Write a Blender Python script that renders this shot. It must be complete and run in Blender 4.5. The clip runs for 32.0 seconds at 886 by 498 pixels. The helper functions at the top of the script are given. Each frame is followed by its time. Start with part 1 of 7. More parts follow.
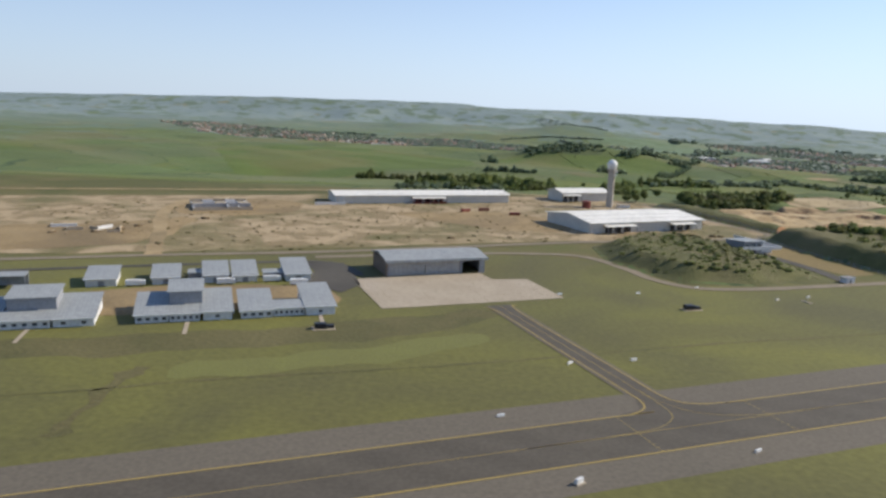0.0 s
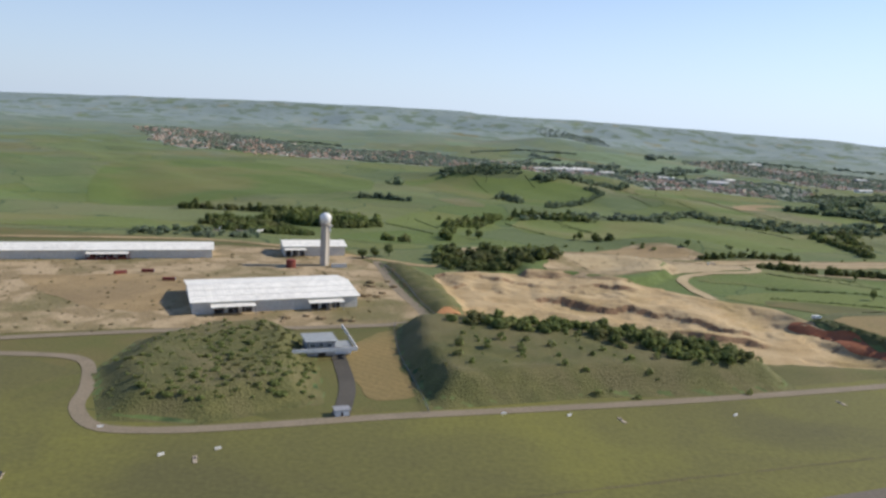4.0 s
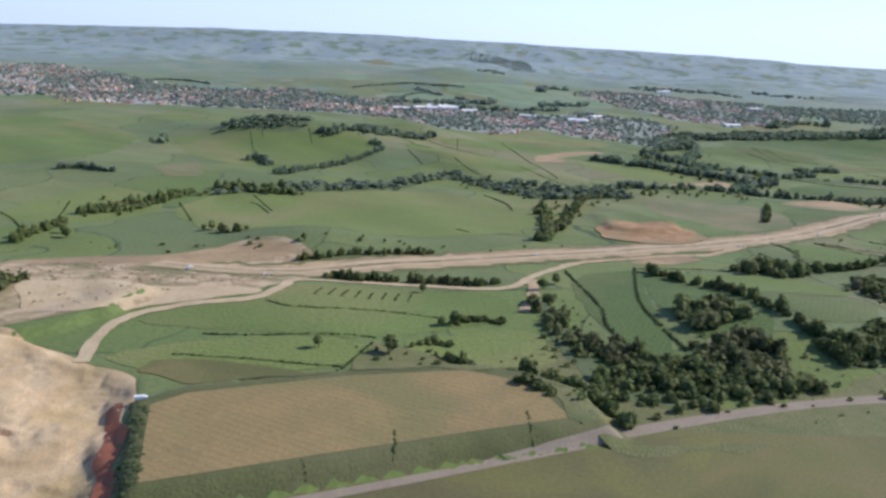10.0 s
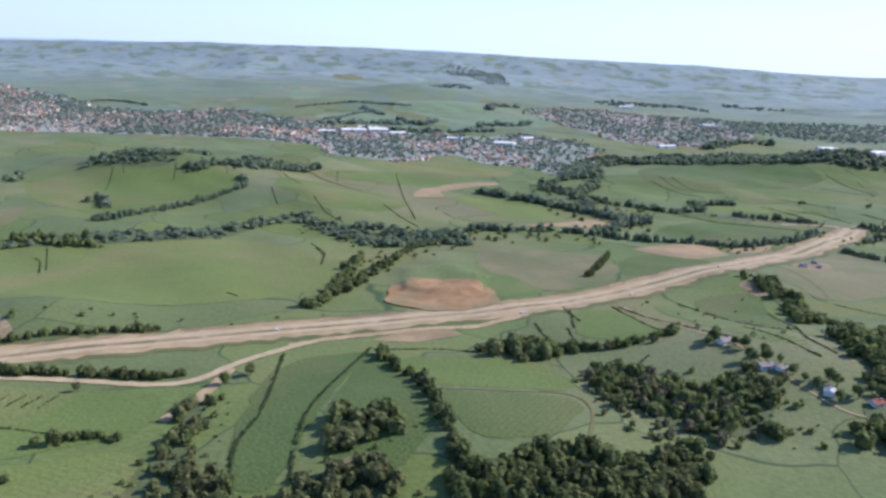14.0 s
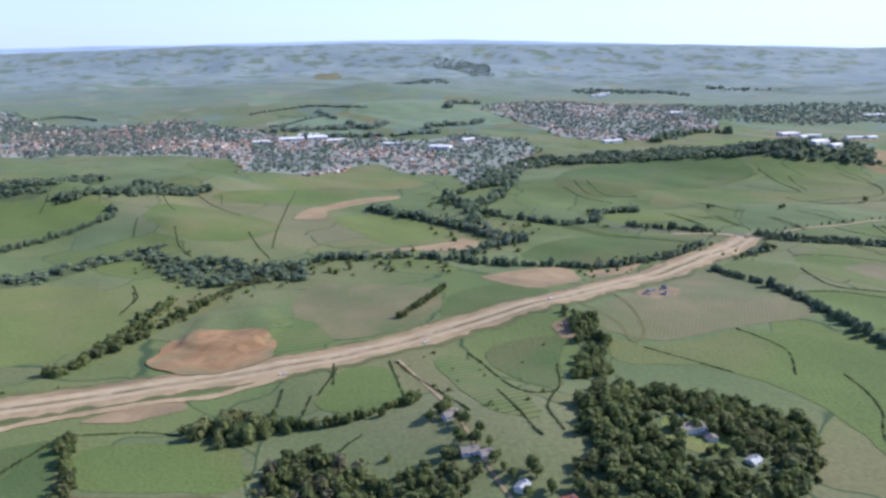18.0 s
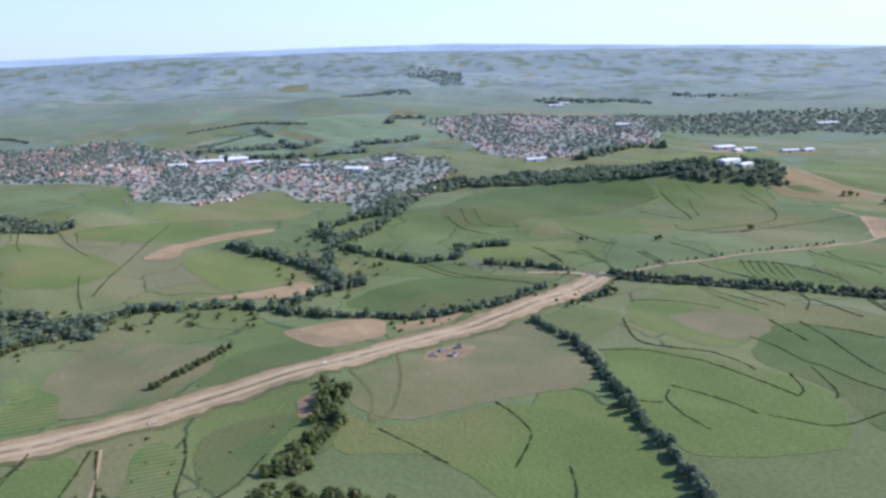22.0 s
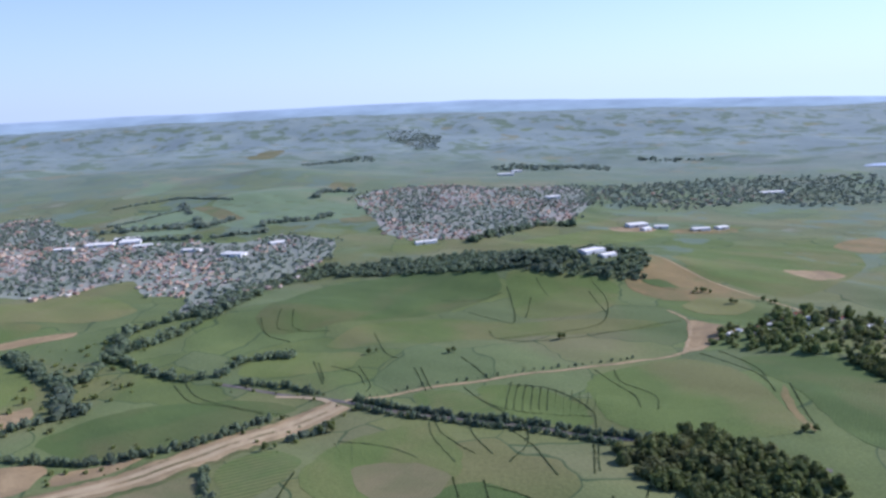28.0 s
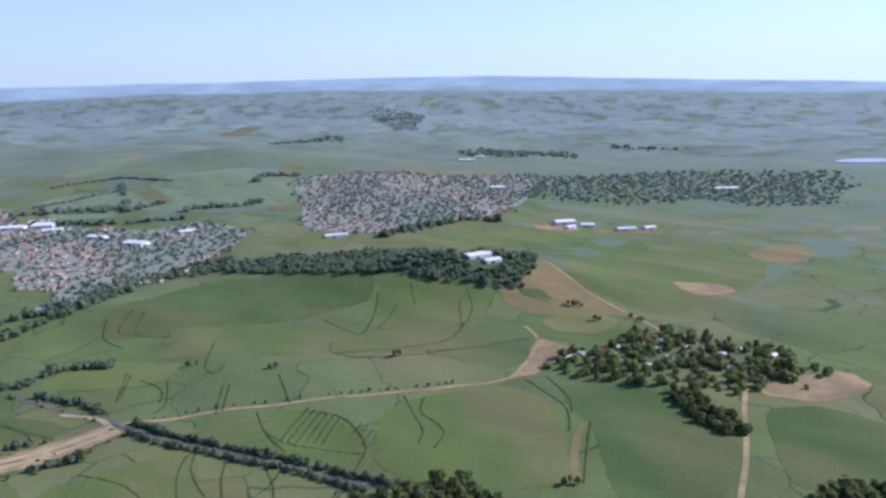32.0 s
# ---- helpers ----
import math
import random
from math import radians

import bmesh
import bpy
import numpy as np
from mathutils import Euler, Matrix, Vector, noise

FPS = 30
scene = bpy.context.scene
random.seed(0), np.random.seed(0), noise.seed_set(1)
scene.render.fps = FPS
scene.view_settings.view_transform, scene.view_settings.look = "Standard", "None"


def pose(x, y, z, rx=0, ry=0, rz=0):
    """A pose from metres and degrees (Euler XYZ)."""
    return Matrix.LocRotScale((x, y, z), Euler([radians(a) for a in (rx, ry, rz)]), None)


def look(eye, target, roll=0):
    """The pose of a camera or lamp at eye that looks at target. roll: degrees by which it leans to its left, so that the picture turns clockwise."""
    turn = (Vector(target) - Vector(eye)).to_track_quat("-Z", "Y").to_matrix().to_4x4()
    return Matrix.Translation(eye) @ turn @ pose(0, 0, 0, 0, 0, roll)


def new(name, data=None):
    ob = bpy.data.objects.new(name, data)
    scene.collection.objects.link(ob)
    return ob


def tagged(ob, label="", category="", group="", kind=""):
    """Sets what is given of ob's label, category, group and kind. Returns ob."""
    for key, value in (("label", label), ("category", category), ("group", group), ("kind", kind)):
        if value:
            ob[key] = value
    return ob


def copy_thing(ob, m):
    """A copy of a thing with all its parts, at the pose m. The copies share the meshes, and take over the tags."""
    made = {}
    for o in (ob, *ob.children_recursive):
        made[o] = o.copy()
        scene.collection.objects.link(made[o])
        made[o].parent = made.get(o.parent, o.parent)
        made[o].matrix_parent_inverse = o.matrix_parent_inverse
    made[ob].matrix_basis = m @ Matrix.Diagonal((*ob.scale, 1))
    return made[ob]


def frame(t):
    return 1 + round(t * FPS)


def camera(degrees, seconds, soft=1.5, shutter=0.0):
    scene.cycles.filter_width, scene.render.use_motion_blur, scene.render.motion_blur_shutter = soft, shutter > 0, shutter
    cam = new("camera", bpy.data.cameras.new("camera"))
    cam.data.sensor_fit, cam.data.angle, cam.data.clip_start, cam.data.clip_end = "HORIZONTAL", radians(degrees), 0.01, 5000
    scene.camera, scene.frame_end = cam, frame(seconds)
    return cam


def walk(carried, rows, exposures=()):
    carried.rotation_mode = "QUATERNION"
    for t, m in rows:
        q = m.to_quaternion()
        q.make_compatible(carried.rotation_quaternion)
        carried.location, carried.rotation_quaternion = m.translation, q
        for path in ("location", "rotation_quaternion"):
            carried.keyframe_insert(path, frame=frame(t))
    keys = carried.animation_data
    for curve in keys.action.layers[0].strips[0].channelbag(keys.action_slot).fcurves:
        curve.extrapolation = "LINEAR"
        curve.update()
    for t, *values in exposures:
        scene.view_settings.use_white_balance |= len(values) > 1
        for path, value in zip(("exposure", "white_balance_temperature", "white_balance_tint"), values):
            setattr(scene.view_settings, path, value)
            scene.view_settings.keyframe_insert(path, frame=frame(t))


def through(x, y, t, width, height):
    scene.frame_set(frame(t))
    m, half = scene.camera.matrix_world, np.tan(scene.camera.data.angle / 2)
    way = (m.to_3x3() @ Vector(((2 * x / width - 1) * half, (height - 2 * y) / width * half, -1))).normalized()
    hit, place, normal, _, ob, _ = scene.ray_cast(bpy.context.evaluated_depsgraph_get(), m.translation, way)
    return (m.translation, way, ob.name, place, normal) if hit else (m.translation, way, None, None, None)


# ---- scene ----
cam = camera(61.9, 32.0, soft=2.8)
S = 0.48  # metres to one unit of the plan below
METRES, EYE, TILT, LEAN, TURN = 2400.0 * S, 86.0 * S, -10.7, -2.2, 0.0
ROWS = [
    (0.0, 0.0, 0.0, 0.0, 0.0, 0.0, -0.0),
    (0.5, 0.0146, 0.0046, 0.0026, -0.61, -0.51, 0.46),
    (1.0, 0.0289, 0.0097, 0.0053, -0.32, -0.45, -0.3),
    (1.5, 0.0432, 0.0144, 0.0081, 0.39, 1.64, -1.52),
    (2.0, 0.0575, 0.0189, 0.0109, 0.83, 1.7, -1.4),
    (2.5, 0.0719, 0.0236, 0.0135, 1.2, 0.5, -0.7),
    (3.0, 0.0862, 0.0284, 0.0163, 0.86, -0.27, -0.82),
    (3.5, 0.1005, 0.0329, 0.0191, 1.4, 0.35, -1.05),
    (5.5, 0.159, 0.0487, 0.0316, 0.97, -0.87, -2.01),
    (6.0, 0.1735, 0.0543, 0.0346, 0.63, -1.86, -2.08),
    (6.5, 0.1883, 0.0582, 0.0373, 0.4, -1.67, -1.72),
    (7.0, 0.2025, 0.063, 0.0399, 1.02, -3.41, -0.23),
    (7.5, 0.2171, 0.068, 0.0425, -0.65, -3.6, 0.84),
    (8.0, 0.2313, 0.0723, 0.0454, -2.77, -3.62, 1.17),
    (8.5, 0.2454, 0.0769, 0.0484, -1.76, -3.79, 1.03),
    (9.0, 0.2599, 0.081, 0.0509, -1.43, -4.28, 0.61),
    (9.5, 0.2742, 0.0853, 0.054, -1.4, -5.68, 0.24),
    (10.0, 0.2886, 0.0894, 0.0568, -0.94, -5.54, 0.06),
    (10.5, 0.3025, 0.0936, 0.0601, -0.65, -5.18, 0.08),
    (11.0, 0.3169, 0.0976, 0.0631, -0.52, -4.39, 0.32),
    (11.5, 0.3312, 0.102, 0.0659, -0.69, -4.37, 0.59),
    (12.0, 0.3455, 0.1059, 0.0687, -0.84, -4.62, 0.68),
    (12.5, 0.3598, 0.1102, 0.0716, -0.93, -5.04, 0.66),
    (13.0, 0.3742, 0.1152, 0.0745, -1.02, -5.46, 0.89),
    (13.5, 0.3886, 0.1194, 0.0775, -0.89, -4.9, 0.35),
    (15.5, 0.4452, 0.1366, 0.0877, 0.08, -5.12, 1.33),
    (16.0, 0.4594, 0.141, 0.0902, 0.01, -5.71, 1.24),
    (16.5, 0.4736, 0.1447, 0.0928, 0.04, -5.87, 1.91),
    (17.0, 0.4881, 0.1497, 0.095, -0.04, -5.87, 2.43),
    (17.5, 0.5023, 0.1543, 0.0976, 0.22, -5.79, 2.71),
    (18.0, 0.5166, 0.1593, 0.0997, 0.57, -5.66, 3.17),
    (18.5, 0.5309, 0.1631, 0.1019, 0.42, -5.22, 3.32),
    (19.0, 0.5454, 0.1679, 0.1039, 0.39, -5.29, 3.59),
    (19.5, 0.5597, 0.1723, 0.1062, 0.19, -5.05, 4.1),
    (20.0, 0.5727, 0.1762, 0.1085, 0.72, -4.54, 3.63),
    (20.5, 0.5879, 0.1801, 0.1104, 1.41, -4.21, 3.55),
    (21.0, 0.6027, 0.1847, 0.1122, 1.42, -4.76, 4.38),
    (21.5, 0.6173, 0.1892, 0.1141, 0.63, -5.4, 4.27),
    (22.0, 0.632, 0.1936, 0.1162, 0.68, -5.34, 4.1),
    (22.5, 0.6469, 0.1977, 0.1183, 0.57, -5.11, 4.18),
    (23.0, 0.6617, 0.2019, 0.1206, 0.63, -4.78, 4.32),
    (23.5, 0.6769, 0.206, 0.1227, 0.68, -4.57, 3.91),
    (24.0, 0.692, 0.2101, 0.1249, 0.49, -4.31, 4.64),
    (24.5, 0.7073, 0.2143, 0.1269, 0.68, -3.92, 5.34),
    (25.0, 0.7226, 0.217, 0.1293, 2.07, -1.73, 4.39),
    (25.5, 0.7381, 0.2205, 0.1316, 2.25, -1.31, 4.15),
    (26.0, 0.7537, 0.225, 0.1337, 2.66, -1.16, 4.25),
    (26.5, 0.769, 0.2304, 0.1357, 1.54, -0.95, 5.35),
    (28.5, 0.8324, 0.2483, 0.1444, 3.02, -1.24, 4.29),
    (29.0, 0.8482, 0.2534, 0.1465, 3.56, -1.95, 4.37),
    (29.5, 0.864, 0.2597, 0.1487, 3.59, -2.17, 4.25),
    (30.0, 0.8802, 0.2635, 0.1507, 3.47, -2.35, 4.0),
    (30.5, 0.8961, 0.2681, 0.1525, 3.46, -2.39, 3.54),
    (31.0, 0.9127, 0.2718, 0.1547, 3.36, -2.52, 3.23),
    (31.5, 0.9288, 0.2773, 0.1564, 3.33, -2.5, 2.88),
    (32.0, 0.9449, 0.2826, 0.1585, 3.35, -2.87, 2.94),
]
walk(cam, [(t, pose(0, 0, EYE, TILT, LEAN, TURN) @ pose(METRES * x, METRES * y, METRES * z, 90 + pitch, roll, yaw)) for t, x, y, z, yaw, pitch, roll in ROWS],
     [(0.0, 0.08, 6500, 10), (6.0, 0.12, 6300, 12), (9.0, 0.28, 5850, 17), (13.0, 0.49, 5550, 20), (19.0, 0.48, 5480, 21), (24.0, 0.37, 5430, 22), (26.0, 0.24, 5400, 22), (32.0, 0.21, 5400, 22)])

# ---- sky, sun ----
STRENGTH = 0.155
SUN_EL, SUN_AZ = 34.0, 74.0  # degrees; azimuth from +y towards +x


def build_world():
    w = bpy.data.worlds.new("sky")
    scene.world = w
    w.use_nodes = True
    n, l = w.node_tree.nodes, w.node_tree.links
    n.clear()
    out, bg = n.new("ShaderNodeOutputWorld"), n.new("ShaderNodeBackground")
    sky = n.new("ShaderNodeTexSky")
    sky.sky_type, sky.sun_disc = "NISHITA", False
    sky.sun_elevation, sky.sun_rotation = radians(SUN_EL), radians(SUN_AZ)
    sky.air_density, sky.dust_density, sky.ozone_density, sky.altitude = 0.75, 0.05, 5.0, 100
    bg.inputs["Strength"].default_value = STRENGTH
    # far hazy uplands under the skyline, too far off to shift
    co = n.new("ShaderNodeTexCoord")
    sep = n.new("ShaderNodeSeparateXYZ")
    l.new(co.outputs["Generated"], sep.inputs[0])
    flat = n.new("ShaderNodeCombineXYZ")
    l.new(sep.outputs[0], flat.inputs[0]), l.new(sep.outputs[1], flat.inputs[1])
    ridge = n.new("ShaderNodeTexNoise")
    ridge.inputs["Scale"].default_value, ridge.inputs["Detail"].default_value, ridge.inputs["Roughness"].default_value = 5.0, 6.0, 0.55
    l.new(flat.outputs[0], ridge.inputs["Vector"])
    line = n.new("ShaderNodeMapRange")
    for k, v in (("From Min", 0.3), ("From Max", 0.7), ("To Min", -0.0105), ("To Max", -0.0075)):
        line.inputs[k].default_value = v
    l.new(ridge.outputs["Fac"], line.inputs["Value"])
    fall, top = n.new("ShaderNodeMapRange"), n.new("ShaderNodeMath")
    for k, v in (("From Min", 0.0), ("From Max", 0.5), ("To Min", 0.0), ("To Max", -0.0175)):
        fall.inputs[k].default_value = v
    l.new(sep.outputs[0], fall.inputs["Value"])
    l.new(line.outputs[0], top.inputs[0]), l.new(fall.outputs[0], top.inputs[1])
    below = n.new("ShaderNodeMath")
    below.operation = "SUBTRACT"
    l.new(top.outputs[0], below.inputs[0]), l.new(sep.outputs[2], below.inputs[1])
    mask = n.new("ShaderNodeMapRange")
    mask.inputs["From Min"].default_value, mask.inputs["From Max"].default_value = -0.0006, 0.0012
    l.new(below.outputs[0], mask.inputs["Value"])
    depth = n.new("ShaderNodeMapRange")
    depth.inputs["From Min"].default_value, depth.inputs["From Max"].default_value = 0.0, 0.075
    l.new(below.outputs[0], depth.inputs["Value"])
    # haze is mixed into these backdrop tones, bluest and palest at the skyline
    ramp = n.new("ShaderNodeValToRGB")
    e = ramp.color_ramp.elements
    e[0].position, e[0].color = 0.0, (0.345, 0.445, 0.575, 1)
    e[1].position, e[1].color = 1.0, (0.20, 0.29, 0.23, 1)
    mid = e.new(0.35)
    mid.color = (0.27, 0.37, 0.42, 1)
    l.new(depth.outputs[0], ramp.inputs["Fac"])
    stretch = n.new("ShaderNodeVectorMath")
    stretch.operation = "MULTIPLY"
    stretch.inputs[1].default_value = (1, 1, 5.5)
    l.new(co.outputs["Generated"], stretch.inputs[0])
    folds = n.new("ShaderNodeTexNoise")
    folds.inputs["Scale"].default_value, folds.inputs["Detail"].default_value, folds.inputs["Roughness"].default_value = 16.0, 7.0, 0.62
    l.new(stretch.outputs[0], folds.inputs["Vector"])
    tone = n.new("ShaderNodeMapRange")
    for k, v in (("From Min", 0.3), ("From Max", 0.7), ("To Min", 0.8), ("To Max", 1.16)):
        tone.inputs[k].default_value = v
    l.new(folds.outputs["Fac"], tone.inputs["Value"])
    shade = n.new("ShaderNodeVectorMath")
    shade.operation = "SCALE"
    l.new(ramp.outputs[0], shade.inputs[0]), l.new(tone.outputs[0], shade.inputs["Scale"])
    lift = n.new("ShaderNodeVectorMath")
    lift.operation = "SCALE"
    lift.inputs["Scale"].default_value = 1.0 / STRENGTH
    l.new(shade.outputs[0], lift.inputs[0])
    # thin high haze whitens the sky towards the horizon
    veil, hazy = n.new("ShaderNodeMapRange"), n.new("ShaderNodeMix")
    for k, v in (("From Min", 0.0), ("From Max", 0.30), ("To Min", 0.97), ("To Max", 0.05)):
        veil.inputs[k].default_value = v
    hazy.data_type = "RGBA"
    # the haze is brighter towards the sun
    side, glare, veiled = n.new("ShaderNodeVectorMath"), n.new("ShaderNodeMapRange"), n.new("ShaderNodeVectorMath")
    side.operation, veiled.operation = "DOT_PRODUCT", "SCALE"
    side.inputs[1].default_value = (math.sin(radians(SUN_AZ)), math.cos(radians(SUN_AZ)), 0)
    for k, v in (("From Min", -0.3), ("From Max", 0.75), ("To Min", 0.8), ("To Max", 1.1)):
        glare.inputs[k].default_value = v
    veiled.inputs[0].default_value = (0.63 / STRENGTH, 0.745 / STRENGTH, 0.89 / STRENGTH)
    l.new(flat.outputs[0], side.inputs[0]), l.new(side.outputs["Value"], glare.inputs["Value"])
    l.new(glare.outputs[0], veiled.inputs["Scale"]), l.new(veiled.outputs[0], hazy.inputs[7])
    l.new(sep.outputs[2], veil.inputs["Value"]), l.new(veil.outputs[0], hazy.inputs[0]), l.new(sky.outputs[0], hazy.inputs[6])
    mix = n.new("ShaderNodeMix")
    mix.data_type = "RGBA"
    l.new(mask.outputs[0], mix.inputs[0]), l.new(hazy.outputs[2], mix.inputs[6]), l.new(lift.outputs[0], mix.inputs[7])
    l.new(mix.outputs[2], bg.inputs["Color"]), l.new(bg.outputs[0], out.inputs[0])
    sun = new("sun", bpy.data.lights.new("sun", "SUN"))
    sun.data.energy, sun.data.angle, sun.data.color = 4.6, radians(0.6), (1.0, 0.92, 0.785)
    a, h = radians(SUN_AZ), radians(SUN_EL)
    to = Vector((math.sin(a) * math.cos(h), math.cos(a) * math.cos(h), math.sin(h)))
    sun.matrix_world = look(Vector((0, 0, 600)) + to * 300, (0, 0, 600))


build_world()

# ---- materials ----
def material(name, a, b, scale=0.05, c=None, rough=0.9, bump=0.0, sheen=0.0, metal=0.0, island=0.0, obj=0.0, fine=6.0, spread=0.18, lines=None, through=0.0, gloss=0.3, steep=None):
    """Two tones mixed by noise at two scales; c: a third tone in broad patches; lines: (spacing, strength, degrees) of crop rows or ribs."""
    scale, bump = scale / S, bump * S
    m = bpy.data.materials.new(name)
    m.use_nodes = True
    n, l = m.node_tree.nodes, m.node_tree.links
    p = n["Principled BSDF"]
    p.inputs["Roughness"].default_value, p.inputs["Metallic"].default_value = rough, metal
    p.inputs["Specular IOR Level"].default_value = gloss
    if sheen:
        p.inputs["Sheen Weight"].default_value, p.inputs["Sheen Roughness"].default_value = sheen, 0.5
        p.inputs["Sheen Tint"].default_value = (1.0, 0.97, 1.0, 1)
    co = n.new("ShaderNodeTexCoord")

    def noise_at(s, detail=5.0, distort=0.0):
        t = n.new("ShaderNodeTexNoise")
        t.inputs["Scale"].default_value, t.inputs["Detail"].default_value = s, detail
        t.inputs["Distortion"].default_value = distort
        l.new(co.outputs["Object"], t.inputs["Vector"])
        return t.outputs["Fac"]

    def ranged(src, lo, hi, to0=0.0, to1=1.0):
        r = n.new("ShaderNodeMapRange")
        for k, v in (("From Min", lo), ("From Max", hi), ("To Min", to0), ("To Max", to1)):
            r.inputs[k].default_value = v
        l.new(src, r.inputs["Value"])
        return r.outputs[0]

    def mixed(fac, x, y):
        k = n.new("ShaderNodeMix")
        k.data_type = "RGBA"
        l.new(fac, k.inputs[0])
        for v, i in ((x, 6), (y, 7)):
            if isinstance(v, tuple):
                k.inputs[i].default_value = (*v, 1)
            else:
                l.new(v, k.inputs[i])
        return k.outputs[2]

    grain = noise_at(scale * fine, 6.0)
    col = mixed(ranged(noise_at(scale, 5.0, 0.6), 0.5 - spread, 0.5 + spread), a, b)
    if c:
        col = mixed(ranged(noise_at(scale * 0.28, 4.0, 0.8), 0.48, 0.64), col, c)
    if steep:  # raw earth where the ground breaks off
        g, z = n.new("ShaderNodeNewGeometry"), n.new("ShaderNodeSeparateXYZ")
        l.new(g.outputs["True Normal"], z.inputs[0])
        col = mixed(ranged(z.outputs[2], 0.9, 0.66), col, steep)
    value = ranged(grain, 0.25, 0.75, 0.82, 1.18)
    if lines:
        rot = n.new("ShaderNodeMapping")
        rot.inputs["Rotation"].default_value = (0, 0, radians(lines[2]))
        l.new(co.outputs["Object"], rot.inputs["Vector"])
        wave = n.new("ShaderNodeTexWave")
        wave.inputs["Scale"].default_value, wave.inputs["Distortion"].default_value = 0.314 / lines[0] / S, 1.2
        wave.inputs["Detail"].default_value, wave.inputs["Detail Scale"].default_value = 2.0, 0.4
        l.new(rot.outputs[0], wave.inputs["Vector"])
        k = n.new("ShaderNodeMath")
        k.operation = "MULTIPLY"
        l.new(value, k.inputs[0]), l.new(ranged(wave.outputs["Fac"], 0, 1, 1 - lines[1], 1 + lines[1]), k.inputs[1])
        value = k.outputs[0]
    for amount, node, socket in ((island, "ShaderNodeNewGeometry", "Random Per Island"), (obj, "ShaderNodeObjectInfo", "Random")):
        if amount:
            g = n.new(node)
            k = n.new("ShaderNodeMath")
            k.operation = "MULTIPLY"
            l.new(value, k.inputs[0]), l.new(ranged(g.outputs[socket], 0, 1, 1 - amount, 1 + amount), k.inputs[1])
            value = k.outputs[0]
    s = n.new("ShaderNodeVectorMath")
    s.operation = "SCALE"
    l.new(col, s.inputs[0]), l.new(value, s.inputs["Scale"])
    l.new(s.outputs[0], p.inputs["Base Color"])
    if bump:
        k = n.new("ShaderNodeBump")
        k.inputs["Strength"].default_value, k.inputs["Distance"].default_value = 1.0, bump
        l.new(grain, k.inputs["Height"]), l.new(k.outputs[0], p.inputs["Normal"])
    if through:
        thin, both = n.new("ShaderNodeBsdfTranslucent"), n.new("ShaderNodeMixShader")
        both.inputs[0].default_value = through
        l.new(s.outputs[0], thin.inputs["Color"])
        l.new(p.outputs[0], both.inputs[1]), l.new(thin.outputs[0], both.inputs[2])
        l.new(both.outputs[0], n["Material Output"].inputs["Surface"])
    return m


def picked(name, tones, rough=0.7, socket="Random Per Island", node="ShaderNodeNewGeometry"):
    """One tone for each island or object, out of a list, with a little dirt."""
    m = bpy.data.materials.new(name)
    m.use_nodes = True
    n, l = m.node_tree.nodes, m.node_tree.links
    p = n["Principled BSDF"]
    p.inputs["Roughness"].default_value = rough
    g, r = n.new(node), n.new("ShaderNodeValToRGB")
    r.color_ramp.interpolation = "CONSTANT"
    e = r.color_ramp.elements
    while len(e) < len(tones):
        e.new(0.5)
    for i, t in enumerate(tones):
        e[i].position, e[i].color = i / len(tones), (*t, 1)
    l.new(g.outputs[socket], r.inputs["Fac"])
    co, t = n.new("ShaderNodeTexCoord"), n.new("ShaderNodeTexNoise")
    t.inputs["Scale"].default_value = 0.7 / S
    l.new(co.outputs["Object"], t.inputs["Vector"])
    k = n.new("ShaderNodeMapRange")
    for a, v in (("From Min", 0.3), ("From Max", 0.7), ("To Min", 0.85), ("To Max", 1.1)):
        k.inputs[a].default_value = v
    l.new(t.outputs["Fac"], k.inputs["Value"])
    s = n.new("ShaderNodeVectorMath")
    s.operation = "SCALE"
    l.new(r.outputs[0], s.inputs[0]), l.new(k.outputs[0], s.inputs["Scale"])
    l.new(s.outputs[0], p.inputs["Base Color"])
    return m


